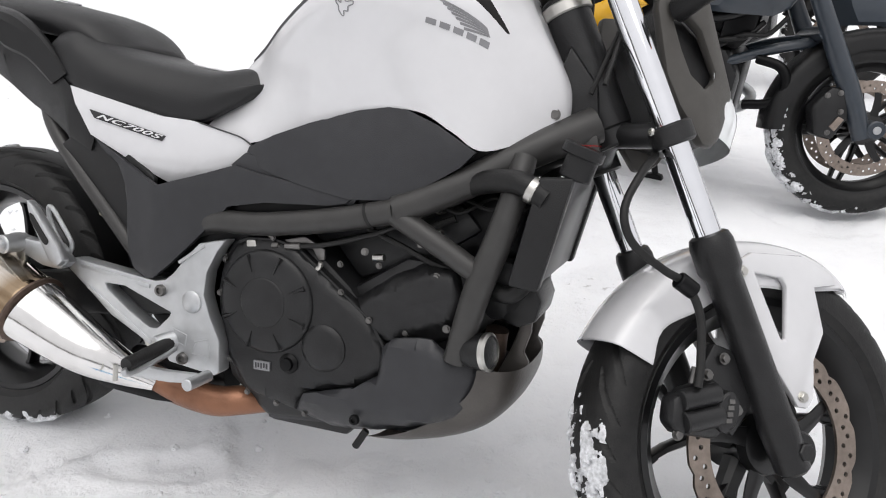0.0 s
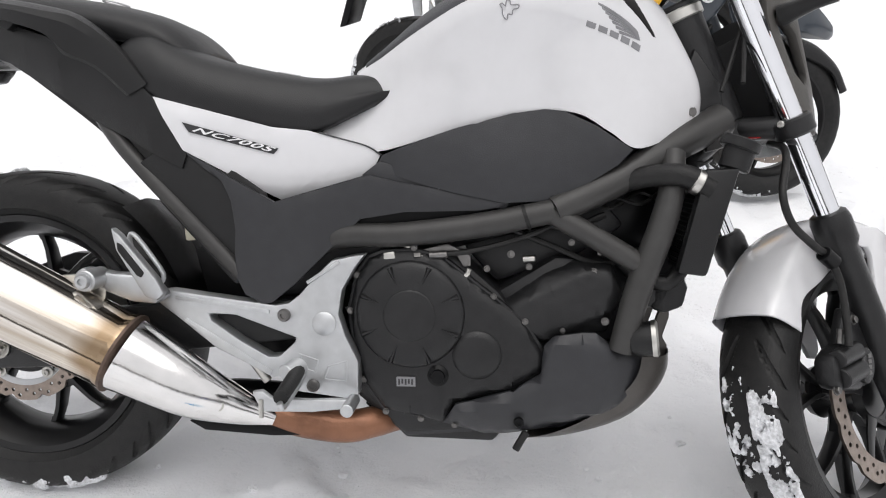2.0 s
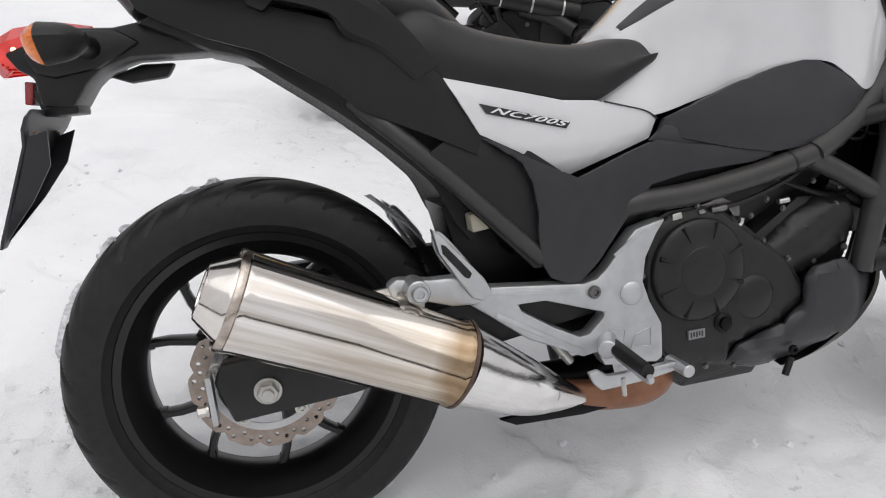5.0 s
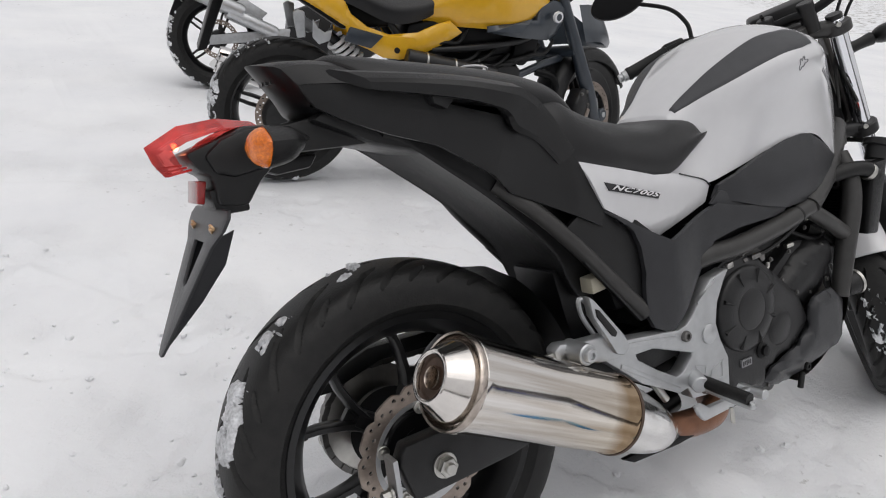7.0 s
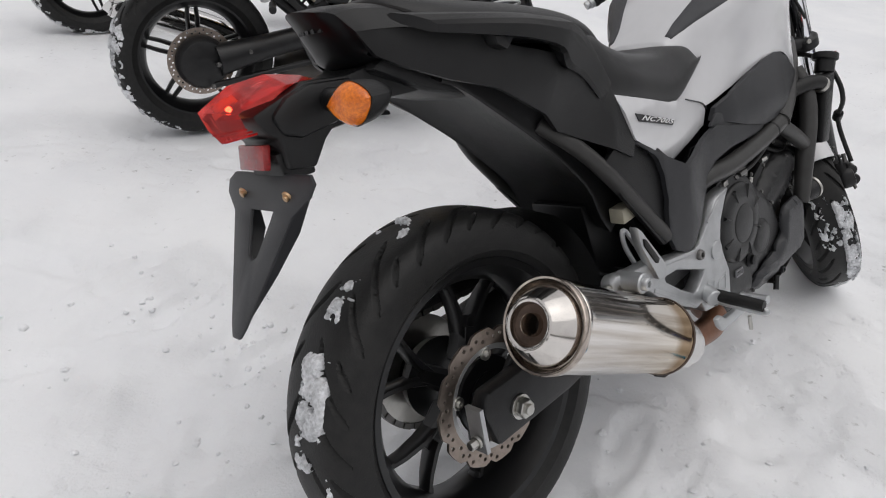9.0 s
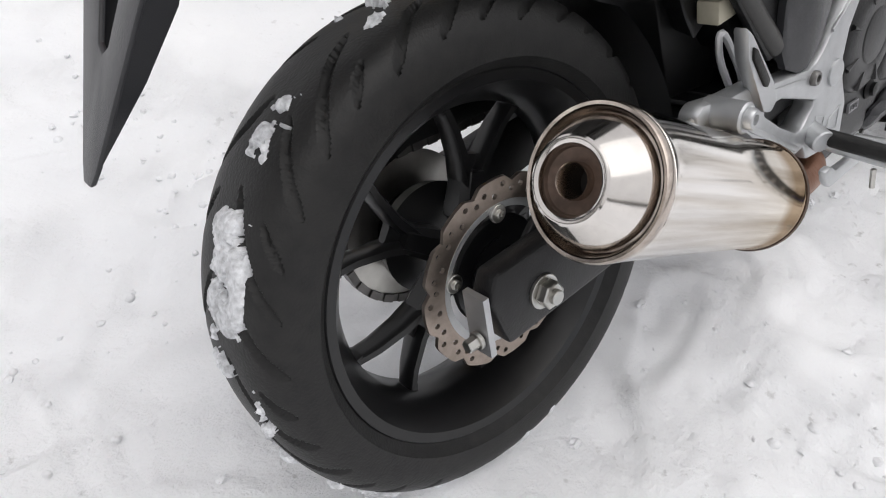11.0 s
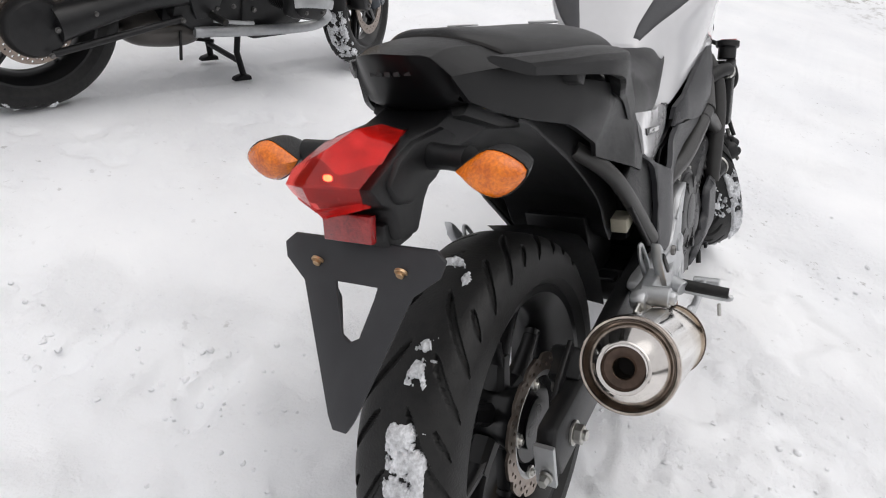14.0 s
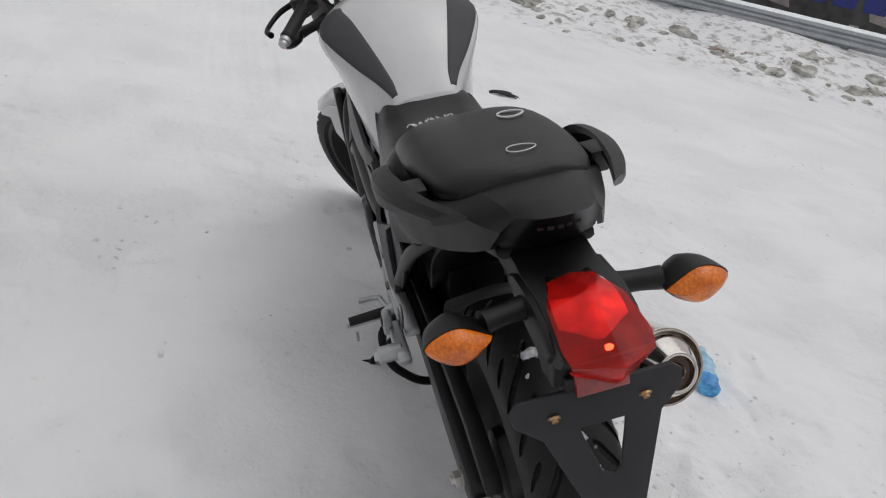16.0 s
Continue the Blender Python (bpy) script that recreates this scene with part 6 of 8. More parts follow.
def build_engine():
    en = new("engine")
    en.parent = bike
    case = [(0.640, 0.440), (0.69, 0.470), (0.80, 0.470), (0.885, 0.395), (0.95, 0.31), (0.97, 0.25), (0.90, 0.150), (0.72, 0.135), (0.640, 0.205), (0.615, 0.30)]
    part("crankcase", prism(case, -0.128, 0.128, 0.015), ENGINE, en, "black painted crankcase")
    cover = [(0.669, 0.452), (0.694, 0.462), (0.746, 0.464), (0.792, 0.452), (0.832, 0.420), (0.875, 0.386), (0.926, 0.345), (0.950, 0.305), (0.963, 0.280), (0.953, 0.259), (0.907, 0.231), (0.830, 0.214), (0.806, 0.206), (0.788, 0.172), (0.735, 0.184), (0.690, 0.192), (0.657, 0.238), (0.640, 0.312), (0.634, 0.363), (0.648, 0.424)]
    part("clutch_cover", panel(cover, lambda x, z: -0.150 - 0.004 * max(0, 1 - ((x - 0.80) / 0.12) ** 2), 0.02, 0.014, 0.010, 0.008), ENGINE, en, "black clutch cover", smooth=40)
    disc = part("clutch_dome", moved(lathe([(0.0920, 0.010), (0.0905, -0.006), (0.0880, -0.0095), (0.0840, -0.0120), (0.0790, -0.0138), (0.0700, -0.0155), (0.0450, -0.0180), (0.0435, -0.0172), (0.0420, -0.0185), (0.0400, -0.0190), (0.0010, -0.0195)], 72), at((0.738, -0.150, 0.359))), ENGINE, en, "raised round clutch dome", smooth=35)
    for i in range(8):
        a = radians(22 + 45 * i)
        c, t_ = Vector((math.cos(a), 0, math.sin(a))), Vector((-math.sin(a), 0, math.cos(a)))
        o = Vector((0.738, -0.1640, 0.359))
        v = [tuple(o + c * rr + t_ * w + Vector((0, h, 0))) for rr, hw in ((0.056, 0.0008), (0.086, 0.0030)) for w, h in ((-hw * 1.6, 0.001), (-hw * 0.6, -0.0042), (hw * 0.6, -0.0042), (hw * 1.6, 0.001))]
        part("rib", (v, [(0, 1, 5, 4), (1, 2, 6, 5), (2, 3, 7, 6), (0, 3, 2, 1), (4, 5, 6, 7)]), ENGINE, disc)
    part("small_dome", moved(lathe([(0.043, 0.008), (0.041, -0.004), (0.036, -0.008), (0.030, -0.0098), (0.001, -0.0105)], 48), at((0.848, -0.150, 0.290))), ENGINE, en, smooth=35)
    part("cover_flange", prism([(x + (x - 0.78) * 0.035, z + (z - 0.32) * 0.035) for x, z in cover], -0.142, -0.120, 0.003), ENGINE, en)
    for x, z in ((0.648, 0.424), (0.635, 0.363), (0.652, 0.307), (0.656, 0.244), (0.692, 0.188), (0.752, 0.176), (0.809, 0.166), (0.876, 0.388), (0.928, 0.346), (0.966, 0.278), (0.745, 0.470)):
        part("cover_bolt", bolt_geo((x, -0.145, z), (0, -1, 0), 0.0042), BOLT, en)
    part("label_plate", prism([(0.713, 0.252), (0.745, 0.252), (0.745, 0.236), (0.713, 0.236)], -0.1565, -0.1505, 0.0), MARK, en, "small grey label with unreadable print")
    for i in range(5):
        part("label_print", box(0.716 + 0.0055 * i, 0.719 + 0.0055 * i, -0.1572, -0.1565, 0.239 + 0.002 * (i % 2), 0.249), LINE, en)
    part("oil_recess", turned([(0.017, 0), (0.018, 0.006), (0.012, 0.010), (0.011, 0.016), (0.002, 0.017)], (0.783, -0.150, 0.255), (0.783, -0.3, 0.260), 20), BLACK, en)
    # clutch arm and cable
    arm = new("clutch_arm")
    arm.parent = en
    part("arm", prism([(0.742, 0.462), (0.80, 0.475), (0.838, 0.455), (0.838, 0.437), (0.826, 0.436), (0.815, 0.455), (0.745, 0.448)], -0.134, -0.128, 0.001), BOLT, arm, "dull zinc clutch lever")
    part("post", cyl((0.735, -0.130, 0.44), (0.735, -0.130, 0.482), 0.009, 14), STEEL, arm)
    part("cable_end", cyl((0.77, -0.132, 0.480), (0.81, -0.132, 0.484), 0.006, 12), STEEL, arm)
    part("cable_stay", prism([(0.694, 0.440), (0.694, 0.462), (0.712, 0.464), (0.716, 0.446), (0.708, 0.434)], -0.150, -0.138, 0.002), STEEL, arm, "bright zinc cable stay")
    part("ferrule", join(cyl((0.712, -0.146, 0.452), (0.760, -0.146, 0.456), 0.0035, 10), cyl((0.745, -0.146, 0.455), (0.757, -0.146, 0.456), 0.007, 6), cyl((0.770, -0.146, 0.457), (0.800, -0.146, 0.459), 0.0065, 14)), BOLT, arm, "threaded cable adjuster")
    part("hook", sweep([(0.790, -0.140, 0.444), (0.800, -0.142, 0.428), (0.816, -0.142, 0.417), (0.832, -0.142, 0.424), (0.836, -0.142, 0.434)], 0.0045, 8), STEEL, arm, "bright bent lever end")
    part("clutch_cable", sweep([(0.795, -0.146, 0.459), (0.838, -0.146, 0.464), (0.903, -0.143, 0.480), (0.966, -0.135, 0.503), (1.03, -0.10, 0.545), (1.08, -0.08, 0.60)], 0.0045, 8), RUBBER, bike)
    # cylinder block leaning forward
    block = [(0.86, 0.38), (0.98, 0.452), (1.085, 0.445), (1.112, 0.395), (1.085, 0.31), (0.96, 0.27)]
    part("cylinder_block", prism(block, -0.115, 0.115, 0.015), ENGINE, en, "black inclined cylinder block")
    headc = [(0.965, 0.425), (1.02, 0.448), (1.07, 0.44), (1.088, 0.39), (1.068, 0.325), (1.0, 0.295), (0.90, 0.325), (0.885, 0.372)]
    def hdep(x, z):
        u = (x - 0.99) * 0.89 + (z - 0.37) * 0.45
        w = -(x - 0.99) * 0.45 + (z - 0.37) * 0.89
        return -0.125 - 0.018 * max(0, 1 - (w / 0.05) ** 2) - (0.006 if abs(w - 0.032) < 0.006 or abs(w + 0.038) < 0.006 else 0) * (1 if abs(u) < 0.07 else 0)
    part("head_cover", panel(headc, hdep, 0.02, 0.010, 0.014, 0.012), ENGINE, en, "black ribbed cylinder head cover", smooth=50)
    for x, z in ((1.040, 0.428), (1.060, 0.345), (0.99, 0.33)):
        part("head_bolt", bolt_geo((x, -0.135, z), (0, -1, 0), 0.005), BOLT, en)
    part("valve_cover", prism([(1.08, 0.455), (1.125, 0.462), (1.175, 0.452), (1.186, 0.40), (1.17, 0.365), (1.12, 0.355), (1.09, 0.39)], -0.10, 0.10, 0.012), ENGINE, en)
    part("inlet_body", prism([(0.82, 0.47), (0.96, 0.50), (1.06, 0.545), (1.10, 0.50), (1.02, 0.45), (0.88, 0.40)], -0.085, 0.085, 0.012), ENGINE, en)
    part("starter", cyl((0.80, -0.08, 0.49), (0.95, -0.08, 0.53), 0.03, 20), ENGINE, en)
    part("air_box", prism([(0.70, 0.50), (0.98, 0.545), (1.15, 0.60), (1.18, 0.66), (0.90, 0.665), (0.70, 0.60)], -0.10, 0.10, 0.02), BLACK, bike, "black air box")
    part("battery_box", prism([(0.42, 0.42), (0.66, 0.47), (0.70, 0.62), (0.45, 0.68), (0.34, 0.66)], -0.115, 0.115, 0.02), BLACK, bike)
    # belly pan
    belly = [(0.959, 0.308), (0.976, 0.324), (1.02, 0.330), (1.042, 0.330), (1.080, 0.300), (1.131, 0.296), (1.137, 0.276), (1.124, 0.240), (1.082, 0.205), (1.040, 0.187), (0.999, 0.173), (0.945, 0.156), (0.897, 0.147), (0.860, 0.146), (0.790, 0.168), (0.812, 0.206), (0.908, 0.231), (0.953, 0.259)]
    g = panel(belly, lambda x, z: -0.168 + max(0, 0.20 - z) * 0.5 + max(0, x - 1.06) * 0.5, 0.006, 0.016, 0.014, 0.012)
    for gg in (g, mirror(g)):
        part("belly_pan", gg, GREY_PLASTIC, bike, "matt black belly cowl below the engine")
    floor_ = prism([(0.72, 0.135), (0.90, 0.150), (0.99, 0.155), (1.06, 0.185), (1.115, 0.24), (1.10, 0.25), (1.05, 0.20), (0.98, 0.170), (0.72, 0.150)], -0.125, 0.125, 0.006)
    part("belly_floor", floor_, GREY_PLASTIC, bike)
    edge = [(1.118, 0.290), (1.112, 0.262), (1.092, 0.232), (1.035, 0.186), (0.965, 0.155), (0.905, 0.147)]
    mid_ = [(1.172, 0.282), (1.170, 0.250), (1.148, 0.208), (1.100, 0.166), (1.015, 0.140), (0.930, 0.134)]
    rings = []
    for y, k, f in ((-0.152, 0, 0), (-0.128, 0.65, 0), (-0.095, 0.95, 0.004), (-0.04, 1, 0.010), (0.04, 1, 0.010), (0.095, 0.95, 0.004), (0.128, 0.65, 0), (0.152, 0, 0)):
        rings.append([(a[0] + (b[0] - a[0]) * k + f, y, a[1] + (b[1] - a[1]) * k) for a, b in zip(edge, mid_)])
    part("belly_nose", skin(rings, 4, cap=False), SKID, bike, "grey-brown moulded nose of the belly cowl", smooth=50)
    fin = [(1.171, 0.370), (1.183, 0.362), (1.182, 0.335), (1.171, 0.301), (1.180, 0.286), (1.180, 0.265), (1.169, 0.236), (1.143, 0.210), (1.122, 0.229), (1.130, 0.265), (1.150, 0.307)]
    g = prism(fin, -0.062, -0.050, 0.004)
    for gg in (g, mirror(g)):
        part("nose_fin", gg, SKID, bike, "upright grey-brown fin at the nose of the belly cowl")
    hn = new("horn")
    hn.parent = bike
    h0, h1 = Vector((1.096, -0.148, 0.318)), Vector((1.140, -0.157, 0.323))
    part("body", turned([(0.012, 0), (0.024, 0.004), (0.027, 0.012), (0.0285, 0.030), (0.0285, 0.042), (0.023, 0.046), (0.004, 0.047)], h0, h1, 32), PLASTIC, hn, "black horn body")
    part("ring", moved(lathe([(0.025, 0.038), (0.030, 0.037), (0.0305, 0.044), (0.026, 0.0475)], 36, True), along(h0, h1)), STEEL, hn, "bright steel ring")
    part("fan_shroud", prism([(1.140, 0.424), (1.165, 0.432), (1.193, 0.420), (1.203, 0.395), (1.196, 0.362), (1.165, 0.350), (1.140, 0.360)], -0.100, 0.030, 0.008), PLASTIC, bike, "black radiator fan shroud")
    part("pan_bolt", socket_bolt((0.917, -0.168, 0.182), (0, -1, 0), 0.009), BLACK, bike)
    part("drain_tube", cyl((0.930, -0.15, 0.158), (0.912, -0.155, 0.128), 0.0065, 12), RUBBER, bike, "short black rubber drain tube")
    part("oil_sump", prism([(0.646, 0.190), (0.70, 0.150), (0.722, 0.128), (0.875, 0.124), (0.895, 0.150), (0.85, 0.19)], -0.115, 0.115, 0.008), ENGINE, en)
    for x, z in ((0.725, 0.160), (0.772, 0.156), (0.822, 0.154), (0.868, 0.158)):
        part("sump_bolt", bolt_geo((x, -0.114, z), (0, -1, 0), 0.0045), BOLT, en)
    # radiator
    ra = new("radiator")
    ra.parent = bike
    core = [(1.207, 0.590), (1.247, 0.592), (1.205, 0.430), (1.168, 0.436)]
    part("core", prism(core, -0.150, 0.150, 0.004), BLACK, ra, "black radiator core")
    for s in (1, -1):
        g = prism([(1.203, 0.594), (1.255, 0.596), (1.210, 0.426), (1.164, 0.432)], -0.176, -0.150, 0.006)
        part("end_tank", g if s > 0 else mirror(g), PLASTIC, ra, "black radiator end tank")
    part("filler", join(cyl((1.25, -0.150, 0.592), (1.262, -0.150, 0.628), 0.024, 20), cyl((1.258, -0.150, 0.624), (1.264, -0.150, 0.640), 0.031, 20)), PLASTIC, ra, "black radiator cap")
    part("cap_label", box(1.245, 1.283, -0.170, -0.130, 0.6405, 0.6415), RED, ra, "red warning strip")
    part("coolant_hose", sweep([(1.215, -0.165, 0.562), (1.17, -0.160, 0.585), (1.10, -0.130, 0.578), (1.03, -0.09, 0.545), (0.98, -0.06, 0.52)], 0.018, 14), RUBBER, ra, "black coolant hose")
    # bright clamps added in place of white snow showing through small gaps
    part("hose_clamp", cyl((1.200, -0.163, 0.571), (1.188, -0.162, 0.577), 0.0205, 20), STEEL, ra, "bright steel hose clamp, added where snow shows through a gap")
    part("hose_clamp", cyl((1.028, -0.092, 0.545), (1.020, -0.088, 0.541), 0.0200, 20), STEEL, ra)
    part("lower_hose", sweep([(1.19, -0.12, 0.44), (1.16, -0.13, 0.41), (1.12, -0.12, 0.42), (1.06, -0.09, 0.46)], 0.014, 12), RUBBER, ra)
    for i in range(20):
        z = 0.444 + 0.0072 * i
        xx = 1.168 + (z - 0.436) / (0.592 - 0.436) * 0.040
        part("fin", box(xx - 0.0025, xx, -0.148, 0.148, z, z + 0.002), BLACK, ra)
    # wiring and small bits in the engine bay
    part("coil_cover", prism([(1.04, 0.46), (1.06, 0.56), (1.13, 0.585), (1.17, 0.56), (1.165, 0.47), (1.12, 0.44)], -0.075, 0.075, 0.012), BLACK, bike)
    for p, d, rr in (((0.905, -0.118, 0.455), (0.3, -1, 0.2), 0.007), ((0.935, -0.125, 0.435), (0, -1, 0), 0.006), ((0.865, -0.128, 0.432), (0, -1, 0), 0.006), ((1.005, -0.12, 0.475), (0, -1, 0), 0.006), ((1.05, -0.135, 0.46), (0, -1, 0), 0.005)):
        part("bay_bolt", bolt_geo(p, d, rr * 0.7), BOLT, bike)
    part("hose_joint", cyl((1.02, -0.105, 0.500), (1.035, -0.110, 0.492), 0.009, 16), STEEL, bike, "bright hose fitting")
    part("hose_joint", cyl((0.925, -0.125, 0.448), (0.945, -0.128, 0.450), 0.006, 12), STEEL, bike)
    part("wire_loom", sweep([(0.80, -0.135, 0.512), (0.86, -0.138, 0.498), (0.93, -0.130, 0.512), (1.00, -0.120, 0.500), (1.06, -0.11, 0.520)], 0.006, 8), RUBBER, bike)
    part("wire_loom", sweep([(0.83, -0.12, 0.520), (0.90, -0.122, 0.500), (0.97, -0.115, 0.470), (1.05, -0.12, 0.440), (1.10, -0.12, 0.455)], 0.005, 8), RUBBER, bike)
    rnd = random.Random(4)
    for i in range(7):
        a = Vector((0.78 + 0.05 * i, -0.10 - 0.02 * rnd.random(), 0.50 + 0.006 * i))
        part("wire", sweep([a, a + Vector((0.04, 0.01, 0.02)), a + Vector((0.09, 0.0, 0.0 + 0.03 * rnd.random())), a + Vector((0.14, 0.03, 0.04))], 0.0035, 6), RUBBER, bike)
    part("connector", prism([(0.835, 0.538), (0.885, 0.552), (0.882, 0.566), (0.845, 0.556)], -0.150, -0.130, 0.003), shader("dull_olive_plastic", (0.14, 0.14, 0.10), 0.5), bike, "dull green wiring connector")
    part("cable_tie", cyl((0.925, -0.149, 0.519), (0.931, -0.149, 0.521), 0.0222, 20), RUBBER, bike)
    part("ignition_tag", prism([(1.118, 0.905), (1.137, 0.91), (1.158, 0.875), (1.150, 0.862), (1.135, 0.868)], -0.052, -0.044, 0.002), OCHRE, bike, "yellow tag by the steering head")


def build_exhaust():
    ex = new("exhaust")
    ex.parent = bike
    back, front = Vector((-0.028, -0.242, 0.468)), Vector((0.292, -0.222, 0.300))
    d = (front - back).normalized()
    front -= d * 0.020
    ln = (front - back).length
    m = along(back, front)
    prof = [(0.0500, 0.040), (0.0600, 0.016), (0.0680, 0.011), (0.0700, 0.013), (0.0702, 0.016), (0.0699, 0.020), (0.0694, 0.03), (0.0665, ln * 0.5), (0.0635, ln - 0.012), (0.066, ln - 0.008), (0.066, ln + 0.004), (0.060, ln + 0.008)]
    me = part("can", lathe(prof, 72), MUFFLER, ex, "polished steel muffler can, straw-tinted at the hot end")
    me.matrix_parent_inverse = Matrix.Identity(4)
    # the can's own frame runs its x axis along the muffler, so that the heat tint follows it
    roty = Matrix.Rotation(radians(90), 4, 'Z')
    me.data.transform(roty.inverted())
    me.matrix_basis = m @ roty
    def open_lathe(profile, n=64):
        g = lathe(profile, n)
        return g[0], g[1][:-2]
    part("rolled_rim", moved(lathe([(0.0635, 0.006), (0.0655, 0.001), (0.0685, 0.000), (0.0700, 0.002), (0.0705, 0.007), (0.0702, 0.011), (0.066, 0.012)], 72, True), m), HEATED, ex, "heat-browned rolled rim")
    part("groove", moved(open_lathe([(0.0640, 0.002), (0.0625, 0.009), (0.0605, 0.011), (0.0580, 0.010), (0.0570, 0.004)]), m), HEATED, ex, "heat-browned hollow inside the rim")
    cap = [(0.0590, 0.008), (0.0582, 0.000), (0.0570, -0.003), (0.0395, -0.030), (0.0380, -0.0325), (0.0362, -0.0336), (0.0335, -0.0338), (0.0308, -0.0328), (0.0296, -0.029), (0.0292, -0.022)]
    part("end_cap", moved(open_lathe(cap, 96), m), CAP, ex, "polished conical end cap", smooth=25)
    part("dish", moved(open_lathe([(0.0302, -0.0285), (0.0280, -0.0235), (0.0190, -0.0205), (0.0150, -0.0205)], 48), m), GROOVE, ex, "dark recessed dish")
    part("outlet", moved(lathe([(0.0155, 0.02), (0.0164, -0.0275), (0.0154, -0.030), (0.0140, -0.0275), (0.0132, 0.02)], 40, True), m), HEATED, ex, "browned outlet pipe")
    # black disc painted in for the unlit depth of the pipe
    part("outlet_dark", moved(cyl((0, 0.004, 0), (0, 0.008, 0), 0.0134, 32), m), HOLE, ex)
    # front heat shield cone and collar
    p0, p1, p2, p3 = front + d * 0.004, Vector((0.376, -0.202, 0.2435)), Vector((0.440, -0.178, 0.206)), Vector((0.500, -0.158, 0.176))
    part("heat_shield", sweep([p0, p1, p2, p3], [0.062, 0.048, 0.032, 0.013], 32, 8), BRIGHT, ex, "polished conical heat shield")
    part("collar", moved(lathe([(0.058, ln + 0.004), (0.0672, ln), (0.0680, ln + 0.005), (0.060, ln + 0.010)], 48), m), GROOVE, ex, "heat-browned seam ring")
    part("shield_bolt", bolt_geo((0.428, -0.214, 0.220), (0.25, -1, 0.10), 0.0095, 0.006, 12), STEEL, ex)
    part("header_pipe", sweep([(0.47, -0.140, 0.184), (0.545, -0.142, 0.166), (0.62, -0.138, 0.157), (0.668, -0.12, 0.160), (0.72, -0.06, 0.150), (0.85, -0.03, 0.140)], [0.024, 0.027, 0.028, 0.027, 0.025, 0.024], 18), RUST, ex, "rust-brown exhaust header pipe")
    part("down_pipe", sweep([(0.84, -0.03, 0.146), (1.0, -0.02, 0.18), (1.10, -0.03, 0.25), (1.12, -0.04, 0.33)], [0.024, 0.022, 0.02, 0.02], 16), GROOVE, ex, "dark scorched down pipe")
    part("catalyser", sweep([(0.36, -0.06, 0.19), (0.40, -0.06, 0.182), (0.52, -0.06, 0.172), (0.60, -0.06, 0.18)], [0.02, 0.032, 0.036, 0.03], 18), BLACK, ex)
    part("bracket", prism([(0.352, 0.172), (0.380, 0.156), (0.50, 0.148), (0.55, 0.150), (0.50, 0.166), (0.40, 0.172)], -0.165, -0.155, 0.002), BLACK, ex)
    part("hanger_strap", prism([(0.20, 0.428), (0.248, 0.432), (0.24, 0.385), (0.205, 0.378)], -0.205, -0.196, 0.002), STEEL, ex)
    part("hanger_tab", prism([(0.165, 0.432), (0.235, 0.436), (0.235, 0.405), (0.185, 0.392)], -0.200, -0.192, 0.003), STEEL, ex)


build_frame()
build_engine()
build_exhaust()


# ---- the other motorcycles ----
YELLOW = shader("yellow_paint", (0.72, 0.40, 0.02), 0.25, coat=0.6, vary=0.04)
SLATE = shader("slate_blue_paint", (0.026, 0.034, 0.045), 0.35, coat=0.3, vary=0.1)
DULL_ALU = shader("dull_cast_aluminium", (0.42, 0.43, 0.44), 0.45, metal=0.6, vary=0.15)


def plain_wheel(parent, name, centre, radius, width, rim_r, disc_y, disc_r, spokes, seed, snow, turn=0.0):
    m = at(centre)
    w = new(name)
    w.parent = parent
    part("tyre", moved(tyre_geo(radius, width, rim_r, 420, 11, 0.007, 50), m), RUBBER, w, "black tyre with snow on it")
    part("rim", moved(rim_geo(rim_r, width * 0.78), m), RIM, w)
    part("hub", moved(lathe([(0.03, -0.07), (0.055, -0.06), (0.06, 0.0), (0.055, 0.06), (0.03, 0.07)], 32), m), RIM, w)
    for i in range(spokes):
        a = turn + 360 / spokes * i
        for s in (-1, 1):
            part("spoke", moved(spoke_geo(0.05, rim_r - 0.033, a + s * 13, a + s * 4.5, 0.017, 0.014, 0.035, 0.022), m), RIM, w)
    for y in disc_y:
        part("brake_disc", moved(moved(wave_disc(disc_r, disc_r * 0.76, 12, 48, amp=0.0, notch=False), at((0, y, 0))), m), DISC, w, "drilled steel brake disc")
        for i in range(5):
            part("carrier_arm", moved(moved(spoke_geo(0.045, disc_r * 0.78, 72 * i, 72 * i + 12, 0.028, 0.02, 0.005, 0.005), at((0, y, 0))), m), RIM, w)
    for k, (a, b, s0, s1, lv) in enumerate(snow):
        part("snow_clump", moved(tyre_snow(radius, width, rim_r, a, b, s0, s1, lv, seed + 1.7 * k), m), SNOW_CLUMP, w, "packed snow on the tread", kind="stuff")
    return w


